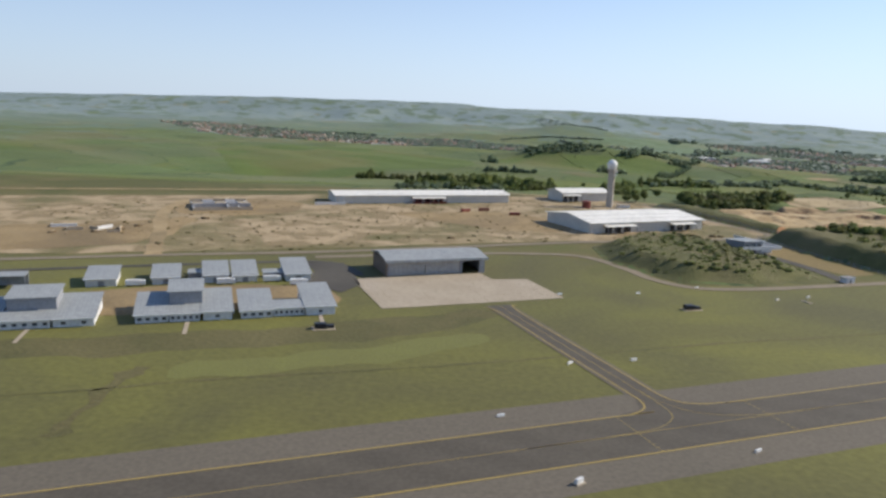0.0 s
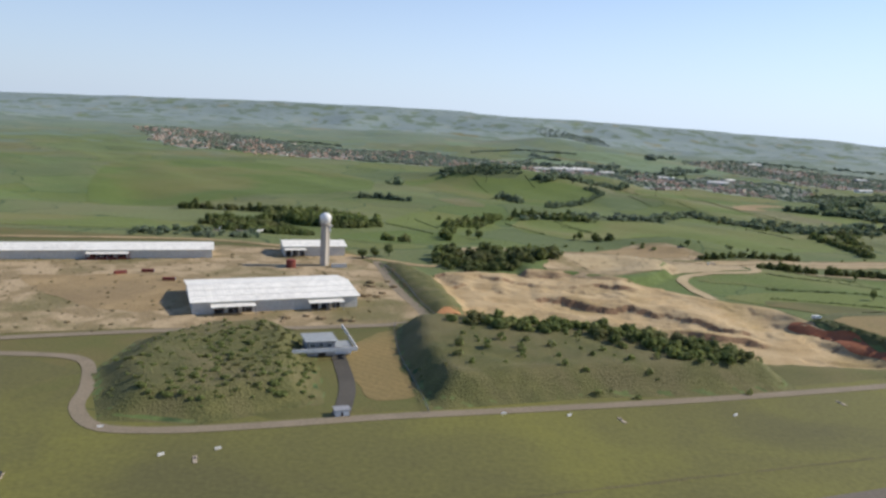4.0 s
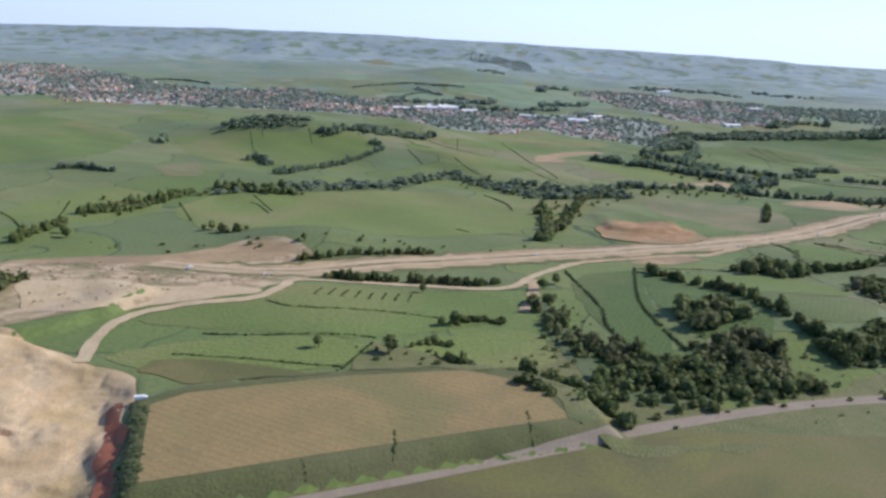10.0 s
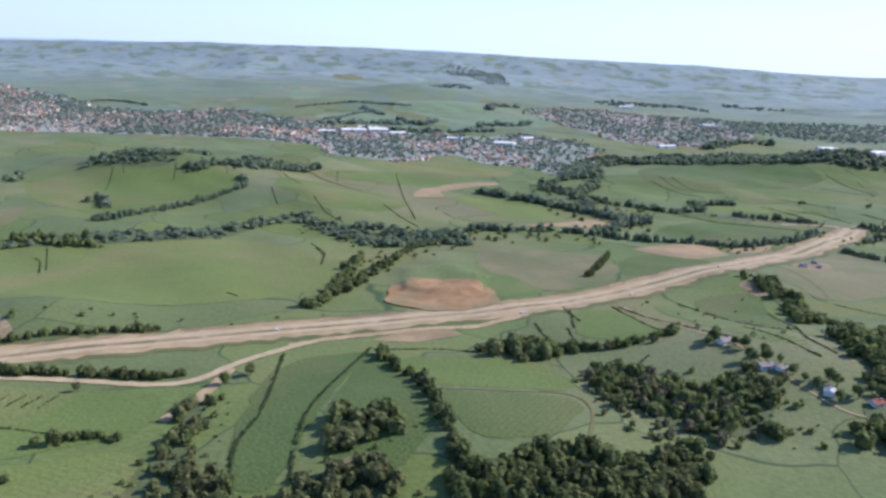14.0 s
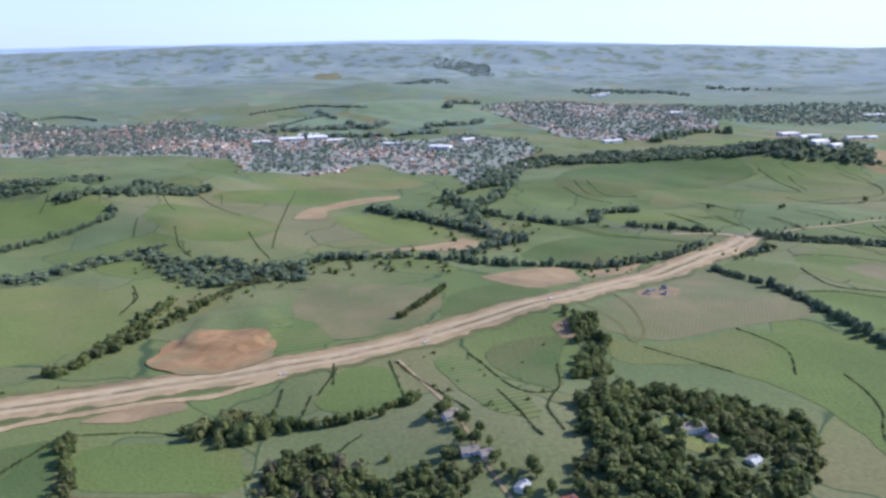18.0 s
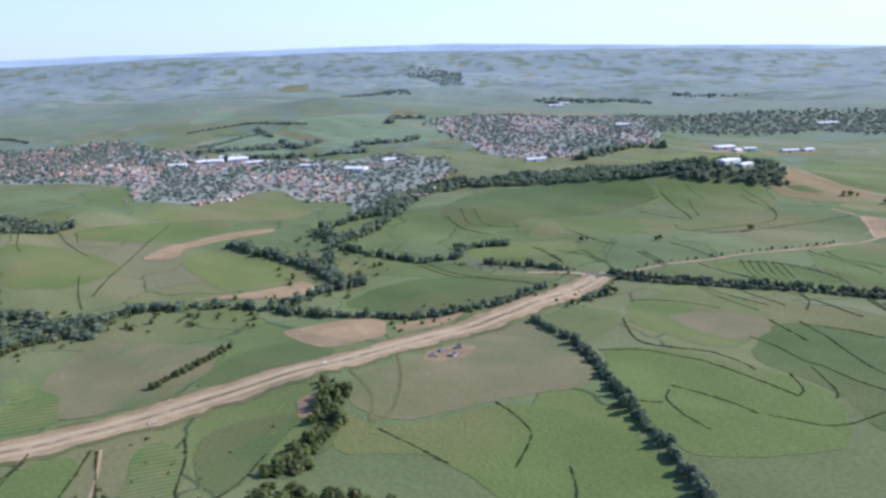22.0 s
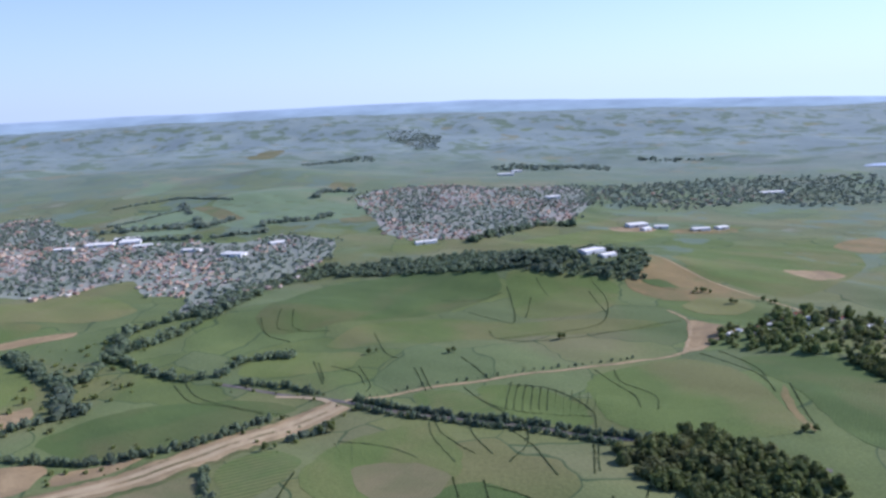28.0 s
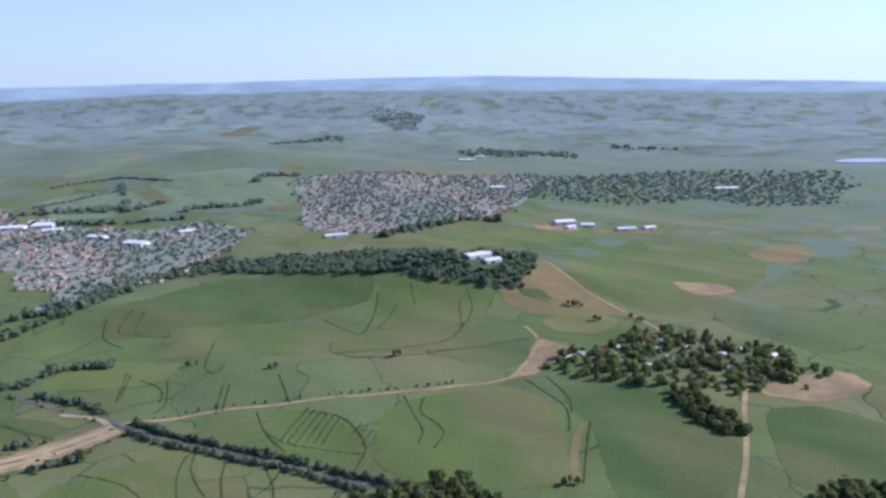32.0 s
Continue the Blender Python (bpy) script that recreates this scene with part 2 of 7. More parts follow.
def countryside():
    """Far fields: cells of differing greens with dark boundary strips."""
    m = material("countryside", (0.104, 0.142, 0.039), (0.130, 0.166, 0.045), 0.006, (0.165, 0.164, 0.060), sheen=0.02, gloss=0.15, bump=0.6, fine=40)
    n, l = m.node_tree.nodes, m.node_tree.links
    p = n["Principled BSDF"]
    src = p.inputs["Base Color"].links[0].from_socket
    co = n.new("ShaderNodeTexCoord")
    wob = n.new("ShaderNodeTexNoise")
    wob.inputs["Scale"].default_value, wob.inputs["Detail"].default_value = 0.008 / S, 2.0
    l.new(co.outputs["Object"], wob.inputs["Vector"])
    add = n.new("ShaderNodeVectorMath")
    add.operation = "MULTIPLY_ADD"
    add.inputs[1].default_value = (130 * S, 130 * S, 0)
    l.new(wob.outputs["Color"], add.inputs[0]), l.new(co.outputs["Object"], add.inputs[2])
    flat = n.new("ShaderNodeVectorMath")
    flat.operation = "MULTIPLY"
    flat.inputs[1].default_value = (1, 1, 0)
    l.new(add.outputs[0], flat.inputs[0])
    cell, edge = n.new("ShaderNodeTexVoronoi"), n.new("ShaderNodeTexVoronoi")
    edge.feature = "DISTANCE_TO_EDGE"
    for v in (cell, edge):
        v.inputs["Scale"].default_value = 0.0055 / S
        l.new(flat.outputs[0], v.inputs["Vector"])
    hsv = n.new("ShaderNodeHueSaturation")
    sep = n.new("ShaderNodeSeparateColor")
    l.new(cell.outputs["Color"], sep.inputs[0])
    for i, k, lo, hi in ((0, "Hue", 0.485, 0.505), (1, "Saturation", 0.85, 1.02), (2, "Value", 0.92, 1.1)):
        r = n.new("ShaderNodeMapRange")
        r.inputs["To Min"].default_value, r.inputs["To Max"].default_value = lo, hi
        l.new(sep.outputs[i], r.inputs["Value"]), l.new(r.outputs[0], hsv.inputs[k])
    l.new(src, hsv.inputs["Color"])
    r = n.new("ShaderNodeMapRange")
    r.inputs["From Min"].default_value, r.inputs["From Max"].default_value = 0.003, 0.009
    l.new(edge.outputs["Distance"], r.inputs["Value"])
    mix = n.new("ShaderNodeMix")
    mix.data_type = "RGBA"
    mix.inputs[6].default_value = (0.055, 0.085, 0.032, 1)
    l.new(r.outputs[0], mix.inputs[0]), l.new(hsv.outputs[0], mix.inputs[7])
    # towards the uplands mottled grey-green tones put distance haze into the ground's colour
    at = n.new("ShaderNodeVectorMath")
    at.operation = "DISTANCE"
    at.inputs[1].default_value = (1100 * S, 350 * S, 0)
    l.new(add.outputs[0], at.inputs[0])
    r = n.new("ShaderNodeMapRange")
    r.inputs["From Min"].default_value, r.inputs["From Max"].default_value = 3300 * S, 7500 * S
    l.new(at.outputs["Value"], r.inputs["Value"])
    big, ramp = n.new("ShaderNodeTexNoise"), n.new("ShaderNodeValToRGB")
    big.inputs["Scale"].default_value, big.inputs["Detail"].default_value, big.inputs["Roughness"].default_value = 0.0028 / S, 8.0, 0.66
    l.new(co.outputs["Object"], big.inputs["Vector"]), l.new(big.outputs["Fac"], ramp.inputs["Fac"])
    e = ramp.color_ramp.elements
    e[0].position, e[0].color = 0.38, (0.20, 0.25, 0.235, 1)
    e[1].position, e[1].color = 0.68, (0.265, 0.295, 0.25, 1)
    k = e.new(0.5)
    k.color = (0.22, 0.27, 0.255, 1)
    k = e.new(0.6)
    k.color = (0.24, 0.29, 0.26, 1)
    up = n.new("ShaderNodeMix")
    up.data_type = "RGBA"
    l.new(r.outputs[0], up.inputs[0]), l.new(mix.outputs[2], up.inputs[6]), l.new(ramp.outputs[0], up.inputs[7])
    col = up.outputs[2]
    # thickets and dry clearings scattered over the far farmland
    zone = n.new("ShaderNodeMapRange")
    zone.inputs["From Min"].default_value, zone.inputs["From Max"].default_value = 2300 * S, 3300 * S
    l.new(at.outputs["Value"], zone.inputs["Value"])
    for scale, lo, hi, tone, seed in ((0.0036, 0.55, 0.60, (0.14, 0.185, 0.125), 0), (0.0058, 0.60, 0.63, (0.14, 0.185, 0.13), 31), (0.0031, 0.63, 0.67, (0.215, 0.215, 0.135), 57), (0.0042, 0.60, 0.68, (0.155, 0.20, 0.10), 83)):
        shift, speck, edge2, k = n.new("ShaderNodeVectorMath"), n.new("ShaderNodeTexNoise"), n.new("ShaderNodeMapRange"), n.new("ShaderNodeMath")
        shift.inputs[1].default_value = (seed * 100, seed * 37, 0)
        l.new(co.outputs["Object"], shift.inputs[0])
        speck.inputs["Scale"].default_value, speck.inputs["Detail"].default_value, speck.inputs["Roughness"].default_value = scale / S, 5.0, 0.55
        edge2.inputs["From Min"].default_value, edge2.inputs["From Max"].default_value = lo, hi
        k.operation = "MULTIPLY"
        l.new(shift.outputs[0], speck.inputs["Vector"]), l.new(speck.outputs["Fac"], edge2.inputs["Value"])
        l.new(edge2.outputs[0], k.inputs[0]), l.new(zone.outputs[0], k.inputs[1])
        blend = n.new("ShaderNodeMix")
        blend.data_type = "RGBA"
        blend.inputs[7].default_value = (*tone, 1)
        l.new(k.outputs[0], blend.inputs[0]), l.new(col, blend.inputs[6])
        col = blend.outputs[2]
    l.new(col, p.inputs["Base Color"])
    return m


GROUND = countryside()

CANE_DARK = material("cane_dark", (0.078, 0.114, 0.031), (0.092, 0.130, 0.035), 0.016, (0.118, 0.128, 0.043), bump=0.9, fine=22, lines=(4.5, 0.05, 30), gloss=0.15, sheen=0.015)
CANE = material("cane", (0.104, 0.142, 0.036), (0.126, 0.164, 0.042), 0.012, (0.160, 0.160, 0.056), bump=0.9, fine=26, lines=(5.0, 0.045, 62), gloss=0.15, sheen=0.015)
CANE_PALE = material("cane_pale", (0.128, 0.160, 0.042), (0.150, 0.182, 0.048), 0.012, (0.182, 0.176, 0.064), bump=0.8, fine=26, lines=(5.5, 0.045, 110), gloss=0.15, sheen=0.015)
# cane made paler and bluer for far slopes: haze put into its colour
FAR_CANE = material("hazed_far_cane", (0.13, 0.185, 0.08), (0.15, 0.205, 0.092), 0.01, (0.18, 0.20, 0.10), sheen=0.08, bump=0.5, fine=20, gloss=0.15)
ROWS_MAT = material("young_cane_rows", (0.095, 0.14, 0.03), (0.14, 0.15, 0.045), 0.02, sheen=0.045, bump=0.3, fine=20, lines=(9.0, 0.22, 70), gloss=0.15)
FALLOW = material("fallow", (0.150, 0.146, 0.058), (0.19, 0.162, 0.075), 0.02, (0.118, 0.138, 0.048), bump=0.2, fine=20, lines=(4.0, 0.08, 20))
BROWN = material("dry_brown_cover", (0.245, 0.175, 0.068), (0.205, 0.152, 0.06), 0.03, (0.17, 0.148, 0.052), bump=0.12, fine=16, lines=(5.0, 0.05, -60))
TAN = material("bare_tan_soil", (0.35, 0.25, 0.125), (0.27, 0.19, 0.092), 0.03, (0.215, 0.155, 0.08), bump=0.25, fine=18, spread=0.12, steep=(0.14, 0.08, 0.045))
BORROWED = material("red_brown_soil", (0.36, 0.215, 0.095), (0.25, 0.145, 0.06), 0.05, (0.21, 0.17, 0.075), bump=0.3, fine=14, spread=0.12, steep=(0.17, 0.085, 0.045))
RUBBLE = material("earthworks", (0.42, 0.315, 0.185), (0.27, 0.20, 0.105), 0.05, (0.17, 0.145, 0.06), bump=0.6, fine=9, spread=0.06, steep=(0.13, 0.085, 0.045))
QUARRY = material("quarry_earth", (0.50, 0.37, 0.205), (0.41, 0.29, 0.145), 0.045, (0.37, 0.27, 0.12), bump=0.35, fine=18, spread=0.14, steep=(0.24, 0.145, 0.08))
ORANGE = material("orange_earth", (0.46, 0.235, 0.10), (0.38, 0.18, 0.08), 0.08, bump=0.3)
RED = material("red_earth", (0.33, 0.12, 0.055), (0.26, 0.085, 0.04), 0.08, bump=0.3)
GRASS = material("airfield_grass", (0.108, 0.10, 0.034), (0.172, 0.163, 0.034), 0.011, (0.10, 0.088, 0.034), sheen=0.02, bump=0.12, fine=40)
GRASS_LONG = material("long_grass", (0.125, 0.108, 0.042), (0.10, 0.094, 0.034), 0.04, (0.145, 0.125, 0.05), bump=0.3, fine=14, spread=0.1)
GRASS_LUSH = material("lush_grass", (0.165, 0.165, 0.036), (0.15, 0.145, 0.034), 0.05, bump=0.12, fine=20, sheen=0.05)
GRASS_DRY = material("dry_grass", (0.15, 0.125, 0.045), (0.12, 0.12, 0.035), 0.03, (0.10, 0.10, 0.03), bump=0.12, fine=20)
SCRUB = material("scrub", (0.138, 0.130, 0.044), (0.102, 0.102, 0.033), 0.09, (0.152, 0.132, 0.055), bump=0.9, fine=10, spread=0.12)
BANK_GRASS = material("bank_grass", (0.10, 0.105, 0.034), (0.082, 0.088, 0.028), 0.05, (0.115, 0.112, 0.042), bump=0.5, fine=12, spread=0.12)
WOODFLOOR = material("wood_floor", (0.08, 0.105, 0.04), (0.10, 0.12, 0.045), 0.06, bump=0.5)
ASPHALT = material("asphalt", (0.088, 0.078, 0.062), (0.072, 0.064, 0.051), 0.05, (0.10, 0.088, 0.07), rough=0.85, fine=20)
TAXI = material("taxiway_asphalt", (0.108, 0.091, 0.067), (0.094, 0.079, 0.059), 0.04, rough=0.8, fine=20, lines=(14, 0.06, 111))
SHOULDER = material("shoulder_asphalt", (0.155, 0.131, 0.098), (0.142, 0.121, 0.09), 0.02, rough=0.9, fine=40)
ROAD = material("weathered_road", (0.255, 0.205, 0.14), (0.22, 0.178, 0.12), 0.06, rough=0.9, fine=14)
DIRT_ROAD = material("dirt_road", (0.42, 0.31, 0.165), (0.33, 0.235, 0.12), 0.05, (0.25, 0.185, 0.095), bump=0.1, fine=10)
PALE_TRACK = material("graded_track", (0.45, 0.35, 0.20), (0.38, 0.285, 0.155), 0.06, bump=0.06, fine=10)
CONCRETE = material("concrete", (0.435, 0.36, 0.262), (0.38, 0.31, 0.222), 0.05, (0.45, 0.375, 0.295), rough=0.85, fine=12)
YELLOW = material("yellow_paint", (0.42, 0.30, 0.085), (0.36, 0.265, 0.09), 0.3, rough=0.7)
WHITE = material("white_paint", (0.78, 0.76, 0.72), (0.70, 0.69, 0.65), 0.2, rough=0.6)
LEAF = material("foliage", (0.125, 0.16, 0.050), (0.19, 0.22, 0.066), 0.05, (0.17, 0.18, 0.068), rough=0.75, island=0.2, obj=0.25, through=0.5, spread=0.1)
# paler, greyer copies of foliage: distance haze put into colour and sheen
LEAF_FAR = material("hazed_valley_foliage", (0.155, 0.205, 0.12), (0.20, 0.25, 0.13), 0.02, (0.175, 0.215, 0.135), rough=0.8, island=0.2, through=0.5, sheen=0.08)
LEAF_HAZE = material("hazed_upland_foliage", (0.205, 0.26, 0.19), (0.25, 0.30, 0.20), 0.02, (0.22, 0.265, 0.205), rough=0.8, island=0.15, through=0.5, sheen=0.3)
LEAF_BRIGHT = material("bush_foliage", (0.16, 0.20, 0.06), (0.22, 0.25, 0.075), 0.08, (0.18, 0.18, 0.07), rough=0.8, island=0.3, through=0.5)
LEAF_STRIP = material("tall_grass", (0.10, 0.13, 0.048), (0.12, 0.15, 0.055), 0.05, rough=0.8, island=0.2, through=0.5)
# paler copy of tall_grass for far strips, distance haze put into the colour
STRIP_FAR = material("hazed_tall_grass", (0.15, 0.19, 0.085), (0.18, 0.22, 0.095), 0.05, rough=0.8, island=0.2, through=0.5)
LEAF_BROWN = material("foliage_brownish", (0.19, 0.16, 0.08), (0.16, 0.15, 0.065), 0.05, rough=0.8, island=0.25, obj=0.25, through=0.4)
LEAF_GREY = material("leafless_twigs", (0.20, 0.185, 0.105), (0.17, 0.165, 0.09), 0.05, rough=0.85, island=0.25, through=0.5)
BARK = material("bark", (0.10, 0.08, 0.06), (0.07, 0.055, 0.04), 0.8)
STEEL_ROOF = material("grey_steel_roof", (0.335, 0.345, 0.335), (0.30, 0.31, 0.305), 0.1, rough=0.55, lines=(1.4, 0.05, 0))
WHITE_ROOF = material("white_steel_roof", (0.86, 0.82, 0.73), (0.79, 0.75, 0.665), 0.05, rough=0.6, lines=(2.2, 0.04, 0))
PALE_CLAD = material("cream_cladding", (0.60, 0.57, 0.51), (0.54, 0.515, 0.46), 0.1, rough=0.6, lines=(1.2, 0.05, 0))
CLAD = material("grey_cladding", (0.40, 0.385, 0.36), (0.35, 0.34, 0.32), 0.1, rough=0.6, lines=(1.2, 0.05, 0))
WALL_WHITE = material("white_plaster", (0.70, 0.69, 0.67), (0.62, 0.61, 0.59), 0.15, rough=0.8)
WALL_GREY = material("grey_plaster", (0.30, 0.30, 0.31), (0.26, 0.26, 0.27), 0.15, rough=0.8)
BRICK_RED = material("red_steel", (0.22, 0.055, 0.04), (0.18, 0.05, 0.038), 0.3, rough=0.7)
DARK = material("dark_opening", (0.02, 0.02, 0.022), (0.03, 0.03, 0.032), 0.3, rough=0.4)
GLASS = material("window_glass", (0.03, 0.04, 0.05), (0.045, 0.055, 0.06), 0.3, rough=0.08)
TOWER_CON = material("tower_concrete", (0.50, 0.45, 0.38), (0.44, 0.395, 0.335), 0.2, rough=0.85)
BALLAST = material("road_bed", (0.17, 0.145, 0.12), (0.13, 0.115, 0.095), 0.06, rough=0.95)
HOUSE_ROOFS = picked("house_roofs", [(0.40, 0.215, 0.15), (0.42, 0.27, 0.18), (0.50, 0.35, 0.235), (0.30, 0.17, 0.125), (0.36, 0.31, 0.265), (0.37, 0.20, 0.135), (0.25, 0.225, 0.20), (0.37, 0.26, 0.19), (0.58, 0.53, 0.47), (0.31, 0.175, 0.125), (0.33, 0.235, 0.18)])
HOUSE_WALLS = picked("house_walls", [(0.44, 0.325, 0.22), (0.36, 0.255, 0.175), (0.52, 0.43, 0.33), (0.41, 0.28, 0.195)])
ROOF_OF = picked("roof_of_house", [(0.34, 0.175, 0.12), (0.30, 0.255, 0.22), (0.30, 0.17, 0.125), (0.36, 0.31, 0.265), (0.37, 0.20, 0.135), (0.25, 0.225, 0.20), (0.37, 0.26, 0.19), (0.58, 0.53, 0.47), (0.31, 0.175, 0.125), (0.33, 0.235, 0.18)], socket="Random", node="ShaderNodeObjectInfo")
WALL_OF = picked("wall_of_house", [(0.44, 0.325, 0.22), (0.36, 0.255, 0.175), (0.52, 0.43, 0.33), (0.41, 0.28, 0.195)], socket="Random", node="ShaderNodeObjectInfo")
WATER = material("lake_water", (0.42, 0.47, 0.52), (0.46, 0.50, 0.54), 0.01, rough=0.35)

# ---- the lie of the land ----
RELIEF = [
    [0, 1, -2, -3, -3, -3, -1, 2, 4],
    [0, -1, 4, 8, 4, 4, -1, -5, -8],
    [-16, -21, -28, -51, -29, -15, -21, -28, -32],
    [-16, -23, -33, -43, -62, -72, -52, -53, -60],
    [-27, -34, -42, -49, -72, -69, -56, -73, -81],
    [-39, -50, -61, -71, -72, -77, -94, -109, -106],
    [-48, -58, -68, -78, -71, -75, -112, -135, -132],
    [-46, -56, -71, -75, -65, -56, -92, -134, -158]]
# hills and hollows on top of the broad relief: x, y, height, reach along x, reach along y
HILLS = [
    (2200, 2440, 54, 330, 150), (540, 1910, 24, 160, 110), (720, 1760, 20, 140, 90), (-311, 1344, -26, 220, 160), (1345, 930, 14, 130, 110), (1540, 2180, 22, 160, 120), (1250, 940, 12, 130, 100), (1384, 1250, 10, 120, 90),
    (1758, 1850, 8, 150, 90), (990, 800, 14, 110, 90), (1450, 2560, -18, 220, 140), (300, 1500, 10, 260, 120), (100, 2300, 12, 420, 200), (-700, 2500, 4, 500, 260),
    (1000, 4150, 40, 420, 260), (300, 4300, 40, 460, 260), (353, 1975, 42, 170, 120), (640, 2150, 32, 150, 110), (560, 1050, 16, 90, 60)]


def smooth(a, b, v):
    u = np.clip((v - a) / (b - a), 0, 1)
    return u * u * (3 - 2 * u)


def broad(x, y):
    """The broad relief: a cubic spline over a 600 m lattice."""
    c = np.array(RELIEF, float)
    gx, gy = np.clip((x + 1200) / 600, 0, 7.999), np.clip(y / 600, 0, 6.999)
    i, j = gx.astype(int), gy.astype(int)
    def base(u):
        return ((1 - u) ** 3 / 6, (3 * u ** 3 - 6 * u ** 2 + 4) / 6, (-3 * u ** 3 + 3 * u ** 2 + 3 * u + 1) / 6, u ** 3 / 6)
    wx, wy, z = base(gx - i), base(gy - j), np.zeros_like(gx)
    for a in range(4):
        for b in range(4):
            z += wx[a] * wy[b] * c[np.clip(j + b - 1, 0, 7), np.clip(i + a - 1, 0, 8)]
    return z


def inside(poly, x, y):
    """Distance into a polygon, positive inside."""
    d, hit = np.full(x.shape, 1e9), np.zeros(x.shape, bool)
    for (ax, ay), (bx, by) in zip(poly, poly[1:] + poly[:1]):
        u = np.clip(((x - ax) * (bx - ax) + (y - ay) * (by - ay)) / ((bx - ax) ** 2 + (by - ay) ** 2), 0, 1)
        d = np.minimum(d, np.hypot(x - ax - u * (bx - ax), y - ay - u * (by - ay)))
        if ay != by:
            hit ^= ((ay > y) != (by > y)) & (x < ax + (y - ay) * (bx - ax) / (by - ay))
    return np.where(hit, d, -d)


AIRFIELD = [(-4000, -4000), (900, -4000), (900, 560), (640, 560), (560, 780), (330, 800), (-600, 800), (-4000, 800)]
MOUND = [(104, 430), (104, 480), (130, 515), (165, 528), (190, 503), (205, 455), (216, 412), (172, 384), (132, 382)]
BANK = [(268, 414), (247, 480), (240, 540), (260, 553), (300, 548), (345, 545), (400, 528), (440, 503), (456, 488), (451, 470), (419, 458), (344, 441)]
NORTH_BANK = [(205, 730), (262, 560), (285, 572), (262, 670), (238, 715)]
PLATFORM = [(556, 508), (640, 536), (716, 562), (801, 587), (790, 640), (755, 668), (720, 676), (645, 664), (550, 636), (526, 612)]
PIT = [(250, 693), (277, 607), (283, 540), (333, 543), (374, 547), (415, 514), (479, 510), (545, 513), (550, 522), (528, 612), (523, 641), (505, 656), (477, 664), (440, 690), (377, 713), (304, 718)]


def wobble(x, y, size):
    """A cheap smooth unevenness between -1 and 1."""
    a, b = x / size, y / size
    return (np.sin(a * 1.7 + 2.1 * np.sin(b * 0.9)) + np.sin(b * 2.3 + 1.7 * np.sin(a * 1.3 + 1)) + np.sin((a + b) * 3.1 + np.sin(a * 2.7))) / 3


def mottled(x, y, size, octaves=3, seed=3):
    """Smooth fractal noise, about -1 to 1."""
    lattice = np.random.RandomState(seed).uniform(-1, 1, (64, 64))
    out, gain = np.zeros(np.shape(x)), 1.0
    for k in range(octaves):
        u, v = np.asarray(x) * 2 ** k / size + 17.3 * k, np.asarray(y) * 2 ** k / size + 9.1 * k
        i, j = np.floor(u).astype(int), np.floor(v).astype(int)
        a, b = u - i, v - j
        a, b = a * a * (3 - 2 * a), b * b * (3 - 2 * b)
        p, q, r, s = lattice[i % 64, j % 64], lattice[(i + 1) % 64, j % 64], lattice[i % 64, (j + 1) % 64], lattice[(i + 1) % 64, (j + 1) % 64]
        out += gain * ((p * (1 - a) + q * a) * (1 - b) + (r * (1 - a) + s * a) * b)
        gain *= 0.5
    return out


CUT = [(330, 700), (386, 700), (424, 690), (446, 712), (470, 750), (480, 800), (420, 830), (360, 800), (320, 760)]

BORROW = [(930, 1172), (960, 1160), (1002, 1156), (1030, 1170), (1050, 1230), (1000, 1300), (920, 1280)]


